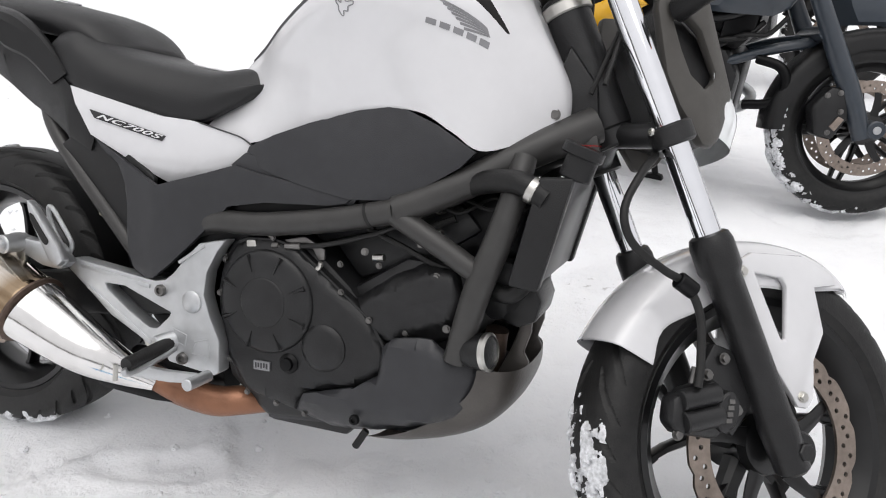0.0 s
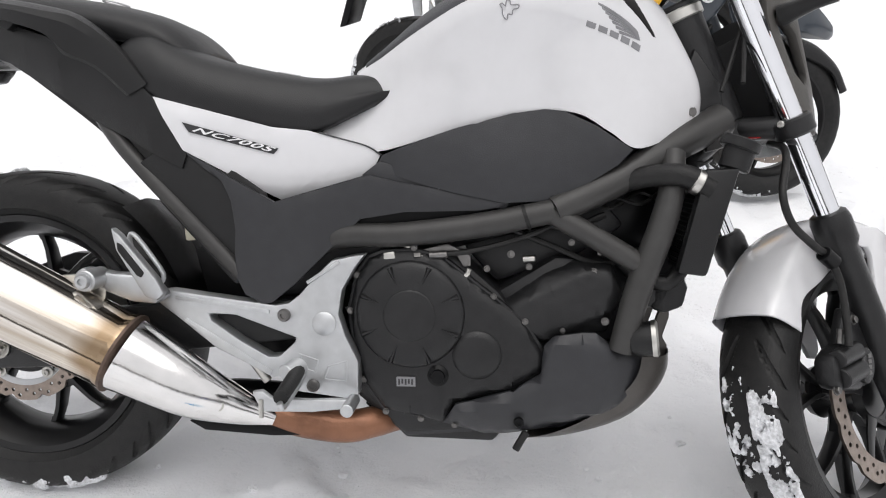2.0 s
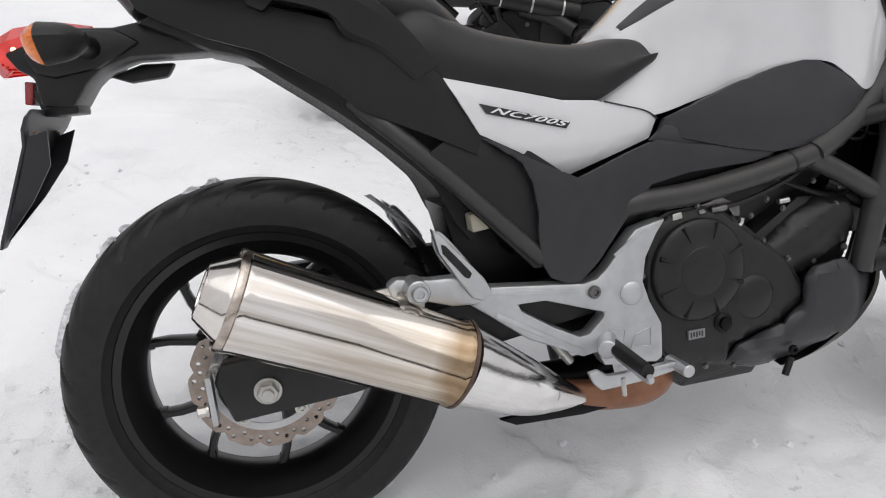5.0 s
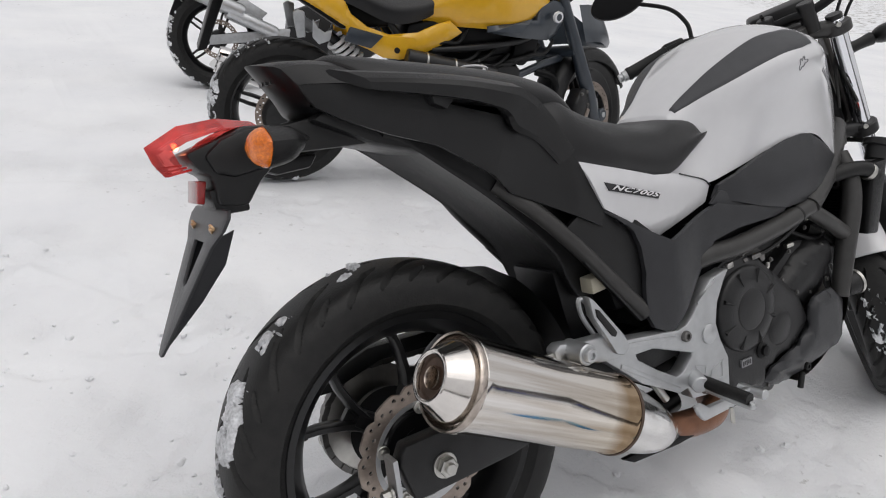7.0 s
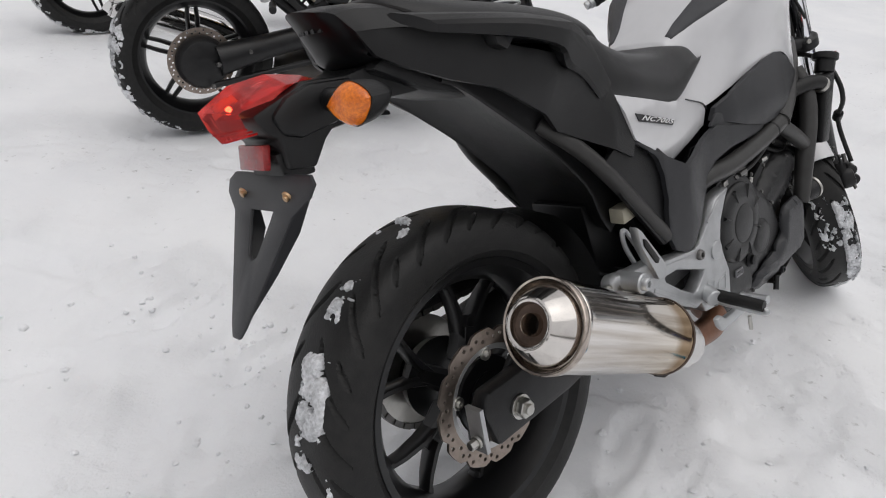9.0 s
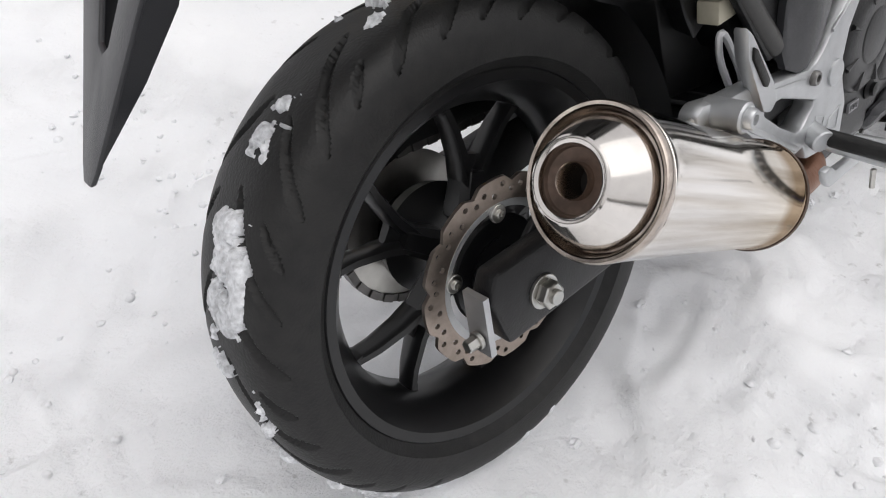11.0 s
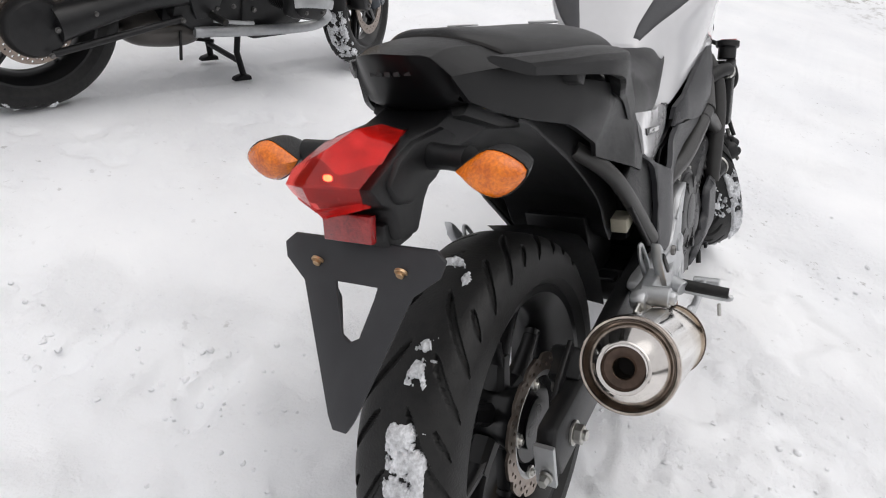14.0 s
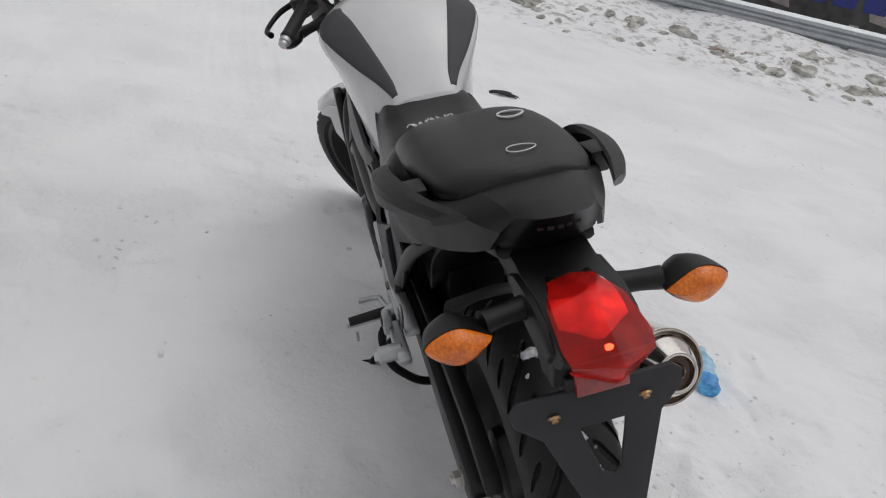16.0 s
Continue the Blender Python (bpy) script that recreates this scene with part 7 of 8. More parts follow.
def build_boxer():
    b = new("motorcycle")
    b.matrix_world = pose(0.505, 2.135, 0.018, 0, 0, -13.0)
    tagged(b, "yellow and slate-grey motorcycle parked upright on its centre stand", "motorcycle")
    R, F = Vector((0, 0, 0.306)), Vector((1.47, 0, 0.297))
    plain_wheel(b, "rear_wheel", R, 0.302, 0.160, 0.226, (-0.098,), 0.126, 5, 21.0, ((150, 215, -0.8, 0.6, 0.1), (215, 285, -0.8, 0.5, 0.35), (100, 140, -0.6, 0.5, 0.4)), 18)
    fw = plain_wheel(b, "front_wheel", F, 0.300, 0.122, 0.230, (-0.062, 0.062), 0.160, 5, 33.0, ((165, 235, -0.9, 0.3, -0.05), (235, 290, -0.9, 0.5, 0.15)), 40)
    # final drive and swingarm
    part("final_drive", moved(lathe([(0.02, -0.158), (0.05, -0.156), (0.085, -0.145), (0.098, -0.125), (0.10, -0.104), (0.08, -0.09)], 40), at(R)), ENGINE, b, "black shaft drive housing")
    part("drive_cap", cyl((-0.045, -0.145, 0.297), (-0.045, -0.154, 0.297), 0.009, 16), DULL_ALU, b)
    part("swing_arm", sweep([(0.05, -0.125, 0.315), (0.20, -0.115, 0.345), (0.36, -0.10, 0.375), (0.52, -0.09, 0.39)], [0.062, 0.050, 0.046, 0.052], 18), ENGINE, b, "black single-sided swingarm")
    part("torque_rod", cyl((0.03, -0.145, 0.225), (0.50, -0.12, 0.30), 0.012, 12), ENGINE, b)
    for p in ((0.045, -0.172, 0.31), (0.02, -0.168, 0.228), (0.17, -0.165, 0.35), (0.49, -0.14, 0.30)):
        part("bolt", bolt_geo(p, (0, -1, 0), 0.007), BOLT, b)
    part("shock_spring", sweep([(0.20 + 0.10 * i / 70 + 0.026 * math.cos(i * 0.48), -0.05 + 0.034 * math.sin(i * 0.48), 0.615 - 0.085 * i / 70 + 0.026 * math.cos(i * 0.48)) for i in range(71)], 0.0085, 6, 1), LETTER, b, "pale shock absorber spring")
    part("shock_body", cyl((0.17, -0.05, 0.64), (0.40, -0.05, 0.455), 0.020, 16), ENGINE, b)
    # gearbox, engine, cylinders
    part("gearbox", prism([(0.46, 0.30), (0.50, 0.47), (0.66, 0.52), (0.78, 0.50), (0.80, 0.26), (0.58, 0.23)], -0.115, 0.115, 0.02), ENGINE, b, "black gearbox housing")
    part("belly", prism([(0.44, 0.27), (0.46, 0.44), (0.60, 0.56), (0.98, 0.60), (1.08, 0.50), (1.06, 0.30), (0.96, 0.22), (0.62, 0.22)], -0.075, 0.075, 0.02), BLACK, b)
    part("engine_block", prism([(0.74, 0.24), (0.74, 0.50), (0.82, 0.56), (1.02, 0.55), (1.07, 0.46), (1.05, 0.27), (0.98, 0.20), (0.80, 0.195)], -0.13, 0.13, 0.025), ENGINE, b, "black boxer engine block")
    for s in (-1, 1):
        cy = new("cylinder")
        cy.parent = b
        part("barrel", cyl((0.92, s * 0.12, 0.40), (0.92, s * 0.235, 0.395), 0.062, 24), ENGINE, cy)
        for i in range(6):
            part("cooling_fin", moved(lathe([(0.055, 0), (0.078, 0), (0.078, 0.004), (0.055, 0.004)], 28, True), at((0.92, s * (0.135 + 0.016 * i), 0.40))), ENGINE, cy)
        part("head", prism([(0.85, 0.33), (0.845, 0.45), (0.88, 0.475), (0.98, 0.465), (1.01, 0.43), (1.0, 0.34), (0.95, 0.315)], s * 0.23, s * 0.30, 0.014), ENGINE, cy, "black cylinder head")
        part("head_cover", prism([(0.86, 0.345), (0.856, 0.44), (0.885, 0.46), (0.965, 0.452), (0.992, 0.42), (0.985, 0.35), (0.945, 0.328)], s * 0.298, s * 0.345, 0.016), ENGINE, cy)
        part("guard", strap([(0.835, s * 0.325, 0.400), (0.88, s * 0.352, 0.408), (0.95, s * 0.358, 0.402), (1.01, s * 0.330, 0.385)], [0.02, 0.03, 0.03, 0.02], 0.036), DULL_ALU, cy, "broad silver cylinder guard strip")
        for p in ((0.88, 0.365), (0.96, 0.36), (0.89, 0.44), (0.955, 0.435)):
            part("bolt", bolt_geo((p[0], s * 0.345, p[1]), (0, s, 0), 0.006), BOLT, cy)
        part("intake", sweep([(0.66, s * 0.12, 0.50), (0.76, s * 0.17, 0.49), (0.86, s * 0.25, 0.45)], 0.030, 14), ENGINE, cy)
        part("exhaust_pipe", sweep([(0.985, s * 0.26, 0.36), (1.07, s * 0.24, 0.315), (1.05, s * 0.21, 0.272), (0.95, s * 0.18, 0.252), (0.72, s * 0.14, 0.245), (0.55, s * 0.11, 0.245)], 0.021, 14), DULL_ALU, cy, "dull steel exhaust pipe")
    part("air_tube", cyl((0.48, -0.165, 0.570), (0.88, -0.185, 0.510), 0.040, 24), ENGINE, b, "black intake tube")
    for x in (0.563, 0.687, 0.81):
        z = 0.570 - 0.15 * (x - 0.48)
        part("hose_clamp", cyl((x - 0.004, -0.165 - 0.05 * (x - 0.48), z), (x + 0.004, -0.165 - 0.05 * (x - 0.48), z - 0.001), 0.0425, 24), STEEL, b, "bright hose clamp")
    part("silencer_box", sweep([(0.60, 0.02, 0.235), (0.55, 0.02, 0.235), (0.40, 0.05, 0.24), (0.34, 0.07, 0.25)], [0.05, 0.075, 0.075, 0.04], 18, flat=1.6), SKID, b)
    part("muffler", sweep([(0.30, 0.14, 0.26), (0.26, 0.17, 0.29), (0.10, 0.20, 0.36), (-0.22, 0.215, 0.46), (-0.24, 0.215, 0.465)], [0.03, 0.05, 0.06, 0.06, 0.05], 24), BRIGHT, b, "polished muffler")
    # centre stand
    st = new("centre_stand")
    st.parent = b
    for s in (-1, 1):
        y = 0.075 + s * 0.125
        part("leg", sweep([(0.765, 0.03 + s * 0.10, 0.24), (0.785, y - s * 0.015, 0.12), (0.815, y, 0.012)], 0.013, 10, straight=True), BLACK, st, "black stand leg")
        part("foot", prism([(0.76, 0.006), (0.845, 0.004), (0.84, 0.022), (0.81, 0.030), (0.77, 0.020)], y - 0.016, y + 0.016, 0.004), BLACK, st)
    part("bridge", cyl((0.797, -0.045, 0.080), (0.797, 0.195, 0.080), 0.012, 10), BLACK, st)
    part("lever", sweep([(0.77, 0.11, 0.12), (0.70, 0.19, 0.11), (0.62, 0.21, 0.10)], 0.008, 8), BLACK, st)
    part("drain_hose", cyl((0.50, -0.10, 0.25), (0.50, -0.10, 0.14), 0.006, 8), RUBBER, b)
    # frame and footrests
    for s in (-1, 1):
        part("frame_tube", sweep([(0.42, s * 0.10, 0.70), (0.56, s * 0.13, 0.50), (0.60, s * 0.13, 0.32)], 0.014, 12), ENGINE, b, "black frame tube")
        part("frame_tube", sweep([(0.60, s * 0.13, 0.60), (0.80, s * 0.13, 0.62), (1.02, s * 0.12, 0.66), (1.15, s * 0.06, 0.72)], 0.016, 12), ENGINE, b)
        part("frame_tube", cyl((0.36, s * 0.11, 0.68), (0.62, s * 0.13, 0.36), 0.011, 12), ENGINE, b)
        for outline in ([(0.019, 0.724), (0.037, 0.736), (0.064, 0.728), (0.069, 0.633), (0.036, 0.629)], [(0.097, 0.704), (0.116, 0.671), (0.146, 0.654), (0.175, 0.667), (0.165, 0.624), (0.122, 0.607), (0.097, 0.633)]):
            g = prism(outline, -0.150, -0.135, 0.004)
            part("footrest_plate", g if s < 0 else mirror(g), DULL_ALU, b, "silver passenger footrest plate")
        part("footpeg", cyl((0.27, s * 0.14, 0.52), (0.24, s * 0.23, 0.515), 0.014, 12), ENGINE, b)
        g = prism([(0.50, 0.42), (0.58, 0.47), (0.66, 0.40), (0.62, 0.31), (0.54, 0.30)], s * 0.128, s * 0.145, 0.005)
        part("pivot_plate", g, ENGINE, b, "black footrest plate")
        part("rider_footpeg", cyl((0.60, s * 0.14, 0.315), (0.60, s * 0.24, 0.315), 0.013, 12), RUBBER, b)
        part("pedal", sweep([(0.60, s * 0.16, 0.30), (0.69, s * 0.175, 0.29), (0.76, s * 0.18, 0.285)], 0.008, 8), DULL_ALU, b)
    rnd = random.Random(8)
    for i in range(16):
        p = (0.50 + 0.55 * rnd.random(), -0.13 - 0.012 * rnd.random(), 0.30 + 0.30 * rnd.random())
        part("small_bolt", bolt_geo(p, (0, -1, 0), 0.005 + 0.003 * rnd.random()), BOLT, b)
    for i in range(9):
        x = 0.45 + 0.07 * i
        z = 0.50 + 0.12 * rnd.random()
        part("hose", sweep([(x, -0.11, z), (x + 0.06, -0.135, z + 0.03), (x + 0.13, -0.12, z + 0.02 + 0.05 * rnd.random()), (x + 0.18, -0.09, z + 0.09)], 0.008 + 0.004 * rnd.random(), 8), RUBBER, b)
    part("air_box", prism([(0.46, 0.52), (0.50, 0.70), (0.72, 0.74), (0.96, 0.74), (1.0, 0.60), (0.80, 0.55)], -0.10, 0.10, 0.02), BLACK, b)
    part("radiator_shroud", prism([(0.98, 0.56), (1.0, 0.72), (1.12, 0.74), (1.10, 0.60), (1.05, 0.54)], -0.12, 0.12, 0.02), BLACK, b)
    # bodywork
    rings = []
    for x, zt, zb, w in ((0.56, 0.83, 0.70, 0.09), (0.66, 0.90, 0.70, 0.13), (0.78, 0.95, 0.70, 0.165), (0.92, 0.97, 0.70, 0.18), (1.04, 0.95, 0.71, 0.165), (1.13, 0.90, 0.74, 0.12)):
        rings.append(both([(x, 0, zt), (x, -w * 0.6, zt - 0.01), (x, -w, zt - 0.08), (x, -w * 0.95, zb + 0.05), (x, -w * 0.8, zb)]))
    part("fuel_tank", skin(rings, 4), YELLOW, b, "glossy yellow fuel tank", smooth=60)
    wing = [(0.828, 0.714), (0.954, 0.732), (1.042, 0.756), (1.088, 0.812), (1.15, 0.832), (1.229, 0.82), (1.239, 0.773), (1.19, 0.687), (1.144, 0.663), (0.96, 0.676), (0.83, 0.689)]
    g = panel(wing, lambda x, z: -0.185 + max(0, x - 1.0) * 0.35, 0.01, 0.03, 0.02, 0.015)
    for gg in (g, mirror(g)):
        part("tank_wing", gg, SLATE, b, "slate-grey tank side wing")
    for s in (-1, 1):
        part("round_badge", cyl((1.153, s * 0.160, 0.769), (1.157, s * 0.176, 0.769), 0.024, 28), LETTER, b, "plain round pale badge")
        part("badge_centre", cyl((1.153, s * 0.160, 0.769), (1.157, s * 0.178, 0.769), 0.015, 28), SLATE, b)
    side = [(-0.24, 0.86), (-0.05, 0.815), (0.057, 0.772), (0.13, 0.735), (0.21, 0.69), (0.244, 0.673), (0.234, 0.626), (0.324, 0.595), (0.39, 0.563), (0.463, 0.558), (0.536, 0.573), (0.66, 0.634), (0.729, 0.68), (0.668, 0.725), (0.611, 0.706), (0.533, 0.67), (0.413, 0.656), (0.319, 0.682), (0.247, 0.73), (0.221, 0.781), (0.2, 0.8), (0.1, 0.845), (-0.2, 0.9)]
    g = panel(side, lambda x, z: -0.148 + max(0, 0.2 - x) * 0.16, 0.01, 0.03, 0.014, 0.012)
    for gg in (g, mirror(g)):
        part("side_cover", gg, YELLOW, b, "glossy yellow side cover and tail strip")
    part("tail_unit", prism([(-0.25, 0.90), (-0.24, 0.84), (0.05, 0.76), (0.22, 0.66), (0.44, 0.68), (0.44, 0.74), (0.2, 0.83)], -0.10, 0.10, 0.02), BLACK, b)
    g = prism([(0.242, 0.683), (0.382, 0.653), (0.331, 0.601), (0.219, 0.627)], -0.164, -0.146, 0.006)
    for gg in (g, mirror(g)):
        part("dark_insert", gg, SLATE, b)
    part("side_hole", cyl((0.444, -0.145, 0.597), (0.444, -0.1535, 0.597), 0.012, 20), HOLE, b)
    rings = []
    for x, zt, zb, w in ((-0.18, 0.925, 0.87, 0.11), (0.0, 0.925, 0.84, 0.135), (0.15, 0.905, 0.80, 0.145), (0.28, 0.845, 0.75, 0.15), (0.42, 0.80, 0.70, 0.148), (0.56, 0.81, 0.72, 0.12), (0.66, 0.85, 0.78, 0.09)):
        rings.append(both([(x, 0, zt), (x, -w * 0.6, zt - 0.004), (x, -w, zt - 0.04), (x, -w * 0.95, zb)]))
    part("seat", skin(rings, 4), VINYL, b, "black vinyl seat", smooth=50)
    # front end
    rake = Vector((-0.46, 0, 0.888))
    fk = new("front_fork")
    fk.parent = b
    for s in (-1, 1):
        o = Vector((0, s * 0.105, 0))
        part("leg", sweep([F + o + Vector((-0.03, 0, -0.03)), F + o + rake * 0.12 + Vector((-0.035, 0, 0)), F + o + rake * 0.30 + Vector((-0.035, 0, 0)), F + o + rake * 0.62 + Vector((-0.035, 0, 0))], [0.028, 0.033, 0.031, 0.024], 16), SLATE, fk, "slate-blue fork leg")
        part("axle_boss", cyl(F + o + Vector((0, -0.03 * 1, 0)), F + o + Vector((0, 0.03, 0)), 0.030, 20), SLATE, fk)
        part("axle_ring", cyl(F + o + Vector((0, s * 0.028, 0)), F + o + Vector((0, s * 0.034, 0)), 0.013, 16), DULL_ALU, fk)
        ca = new("brake_caliper")
        ca.parent = b
        g = prism([(F.x - 0.21, 0.36), (F.x - 0.16, 0.43), (F.x - 0.11, 0.42), (F.x - 0.09, 0.33), (F.x - 0.13, 0.255), (F.x - 0.19, 0.27)], s * 0.050, s * 0.125, 0.012)
        part("body", g, ENGINE, ca, "black brake caliper")
        for q in ((-0.17, 0.40), (-0.12, 0.35), (-0.15, 0.28), (-0.13, 0.41)):
            part("bolt", bolt_geo((F.x + q[0], s * 0.125, q[1]), (0, s, 0), 0.007), BOLT, ca)
        part("clip", prism([(F.x - 0.15, 0.30), (F.x - 0.125, 0.335), (F.x - 0.105, 0.325), (F.x - 0.13, 0.285)], s * 0.124, s * 0.130, 0.002), DISC, ca)
        part("brake_hose", sweep([(F.x - 0.12, s * 0.11, 0.43), (F.x - 0.15, s * 0.115, 0.50), (F.x - 0.19, s * 0.11, 0.58), (F.x - 0.24, s * 0.10, 0.68)], 0.006, 8), RUBBER, b)
    part("telelever_arm", sweep([(1.02, -0.11, 0.50), (1.14, -0.085, 0.545), (1.27, -0.03, 0.575), (1.27, 0.03, 0.575), (1.14, 0.085, 0.545), (1.02, 0.11, 0.50)], 0.018, 12), SLATE, b, "slate-blue front wishbone")
    part("fork_bridge", cyl(F + Vector((-0.20, -0.11, 0.30)), F + Vector((-0.20, 0.11, 0.30)), 0.026, 16), SLATE, b)
    rings = []
    for a in (25, 45, 70, 95, 120, 145, 168, 184):
        ca_, sa = math.cos(radians(a)), math.sin(radians(a))
        hf = [(0, 0.330), (0.045, 0.326), (0.070, 0.308), (0.076, 0.262 if 60 < a < 150 else 0.28)]
        rings.append([(F.x + r * ca_, y, F.z + r * sa) for y, r in [(-q[0], q[1]) for q in reversed(hf[1:])] + hf])
    sh = skin(rings, 4, cap=False)
    part("front_mudguard", join(sh, ([(F.x + (x - F.x) * 0.985, y * 0.96, F.z + (z - F.z) * 0.985) for x, y, z in sh[0]], [tuple(reversed(f)) for f in sh[1]])), PLASTIC, b, "matt black front mudguard")
    beak = [[(1.30, -0.10, 0.80), (1.32, -0.11, 0.70), (1.36, -0.10, 0.635)], [(1.45, -0.085, 0.80), (1.47, -0.09, 0.70), (1.50, -0.085, 0.64)], [(1.60, -0.05, 0.72), (1.62, -0.055, 0.66), (1.60, -0.05, 0.625)], [(1.70, 0, 0.66), (1.70, 0, 0.635), (1.69, 0, 0.62)], [(1.60, 0.05, 0.72), (1.62, 0.055, 0.66), (1.60, 0.05, 0.625)], [(1.45, 0.085, 0.80), (1.47, 0.09, 0.70), (1.50, 0.085, 0.64)], [(1.30, 0.10, 0.80), (1.32, 0.11, 0.70), (1.36, 0.10, 0.635)]]
    part("front_cowl", skin(beak, 4, cap=False), SLATE, b, "slate-grey front cowl")
    part("headlight", moved(lathe([(0.03, -0.09), (0.085, -0.05), (0.095, 0.03), (0.088, 0.045), (0.002, 0.05)], 32), along((1.28, 0, 0.90), (1.42, 0, 0.89))), BLACK, b, "round black headlight")
    part("oil_cooler_ring", sweep([(1.12, -0.10, 0.52), (1.20, -0.115, 0.50), (1.225, -0.12, 0.44), (1.19, -0.12, 0.38), (1.10, -0.11, 0.36)], 0.017, 12), BLACK, b, "black engine protection bar")
    bar = [(1.02, 0.36, 1.02), (1.08, 0.25, 1.04), (1.13, 0.10, 1.01), (1.13, -0.10, 1.01), (1.08, -0.25, 1.04), (1.02, -0.36, 1.02)]
    part("handlebar", sweep(bar, 0.012, 10), BLACK, b)
    for s in (-1, 1):
        part("grip", cyl((1.05, s * 0.28, 1.032), (1.015, s * 0.38, 1.018), 0.017, 14), RUBBER, b)
    # the handlebar is turned to the left
    head = F + Vector((-0.045, 0, 0))
    turn = Matrix.Translation(head) @ Matrix.Rotation(radians(28), 4, rake) @ Matrix.Translation(-head)
    steered = ("front_wheel", "front_fork", "brake_caliper", "brake_hose", "front_mudguard", "fork_bridge", "handlebar", "grip", "headlight", "front_cowl")
    for ob in b.children:
        if ob.name.split(".")[0] in steered:
            ob.matrix_basis = turn
    # rear lamp, plate arm
    part("rear_lamp", prism([(-0.26, 0.89), (-0.30, 0.86), (-0.27, 0.83), (-0.22, 0.84)], -0.06, 0.06, 0.01), RED, b)
    part("plate_arm", prism([(-0.24, 0.84), (-0.20, 0.83), (-0.30, 0.56), (-0.335, 0.55)], -0.08, 0.08, 0.006), BLACK, b)
    for s in (-1, 1):
        part("rear_indicator", moved(lathe([(0.002, 0), (0.03, 0.008), (0.033, 0.03), (0.005, 0.05)], 20), along((-0.23, s * 0.10, 0.80), (-0.23, s * 0.16, 0.80))), AMBER, b)


def build_far_bike():
    b = new("motorcycle")
    b.matrix_world = pose(0.745, 3.94, 0.009, -8, 0, -14)
    tagged(b, "dark motorcycle with twin silver mufflers parked behind the others", "motorcycle")
    R = Vector((0, 0, 0.306))
    plain_wheel(b, "rear_wheel", R, 0.310, 0.172, 0.232, (-0.09,), 0.12, 5, 44.0, ((140, 215, -0.8, 0.6, 0.05), (215, 290, -0.8, 0.5, 0.25)), 0)
    plain_wheel(b, "front_wheel", Vector((1.42, 0, 0.30)), 0.300, 0.122, 0.230, (-0.06, 0.06), 0.15, 5, 51.0, ((165, 235, -0.9, 0.3, 0.1),), 10)
    for s in (-1, 1):
        part("swing_arm", prism([(-0.06, 0.27), (-0.05, 0.33), (0.50, 0.40), (0.50, 0.33)], s * 0.10, s * 0.13, 0.006), DULL_ALU, b, "silver swingarm")
        mu = new("muffler")
        mu.parent = b
        p0, p1 = Vector((-0.24, s * 0.17, 0.62)), Vector((0.13, s * 0.17, 0.48))
        part("can", turned([(0.025, -0.006), (0.045, 0), (0.048, 0.01), (0.048, 0.40), (0.04, 0.42)], p0, p1, 28), ALU, mu, "silver muffler can")
        part("tip", turned([(0.02, -0.02), (0.026, -0.02), (0.026, 0.01), (0.02, 0.01)], p0, p1, 20), HOLE, mu)
        q0, q1 = Vector((0.06, s * 0.165, 0.475)), Vector((0.36, s * 0.160, 0.355))
        part("lower_can", turned([(0.025, -0.006), (0.038, 0), (0.040, 0.01), (0.040, 0.30), (0.03, 0.32)], q0, q1, 28), ALU, mu, "second silver can below")
        part("footrest_plate", prism([(0.02, 0.50), (0.16, 0.56), (0.30, 0.48), (0.24, 0.42), (0.06, 0.43)], s * 0.135, s * 0.15, 0.005), DULL_ALU, b, "silver footrest plate")
        part("rear_indicator", moved(lathe([(0.002, 0), (0.026, 0.008), (0.03, 0.03), (0.005, 0.05)], 20), along((-0.16, s * 0.09, 0.74), (-0.16, s * 0.15, 0.74))), AMBER, b, "amber indicator")
        part("fork_leg", cyl((1.42, s * 0.10, 0.28), (1.16, s * 0.10, 0.82), 0.026, 16), CHROME, b)
    part("plate_arm", prism([(-0.14, 0.80), (-0.08, 0.80), (-0.24, 0.42), (-0.29, 0.44)], -0.075, 0.075, 0.006), BLACK, b, "black plate hanger")
    part("number_plate", moved(box(-0.004, 0.0, -0.09, 0.09, -0.085, 0.085), Matrix.Translation((-0.245, 0, 0.60)) @ Matrix.Rotation(radians(-24), 4, 'Y')), LETTER, b, "pale plain plate")
    part("tail_unit", prism([(-0.30, 0.86), (-0.10, 0.76), (0.30, 0.66), (0.46, 0.68), (0.44, 0.78), (0.0, 0.88)], -0.10, 0.10, 0.03), BLACK, b)
    rings = [both([(x, 0, zt), (x, -w * 0.6, zt - 0.004), (x, -w, zt - 0.04), (x, -w * 0.95, zb)]) for x, zt, zb, w in ((-0.22, 0.90, 0.85, 0.09), (0.1, 0.88, 0.80, 0.13), (0.4, 0.80, 0.70, 0.14), (0.6, 0.84, 0.75, 0.10))]
    part("seat", skin(rings, 4), VINYL, b, "black seat", smooth=50)
    rings = [both([(x, 0, zt), (x, -w * 0.6, zt - 0.01), (x, -w, zt - 0.08), (x, -w * 0.9, zb)]) for x, zt, zb, w in ((0.55, 0.82, 0.70, 0.09), (0.72, 0.95, 0.70, 0.15), (0.95, 0.98, 0.70, 0.17), (1.12, 0.90, 0.74, 0.12))]
    part("fuel_tank", skin(rings, 4), SLATE, b, "dark fuel tank", smooth=60)
    part("engine_block", prism([(0.42, 0.30), (0.45, 0.50), (0.80, 0.64), (1.05, 0.60), (1.08, 0.30), (0.9, 0.18), (0.55, 0.18)], -0.14, 0.14, 0.03), ENGINE, b)
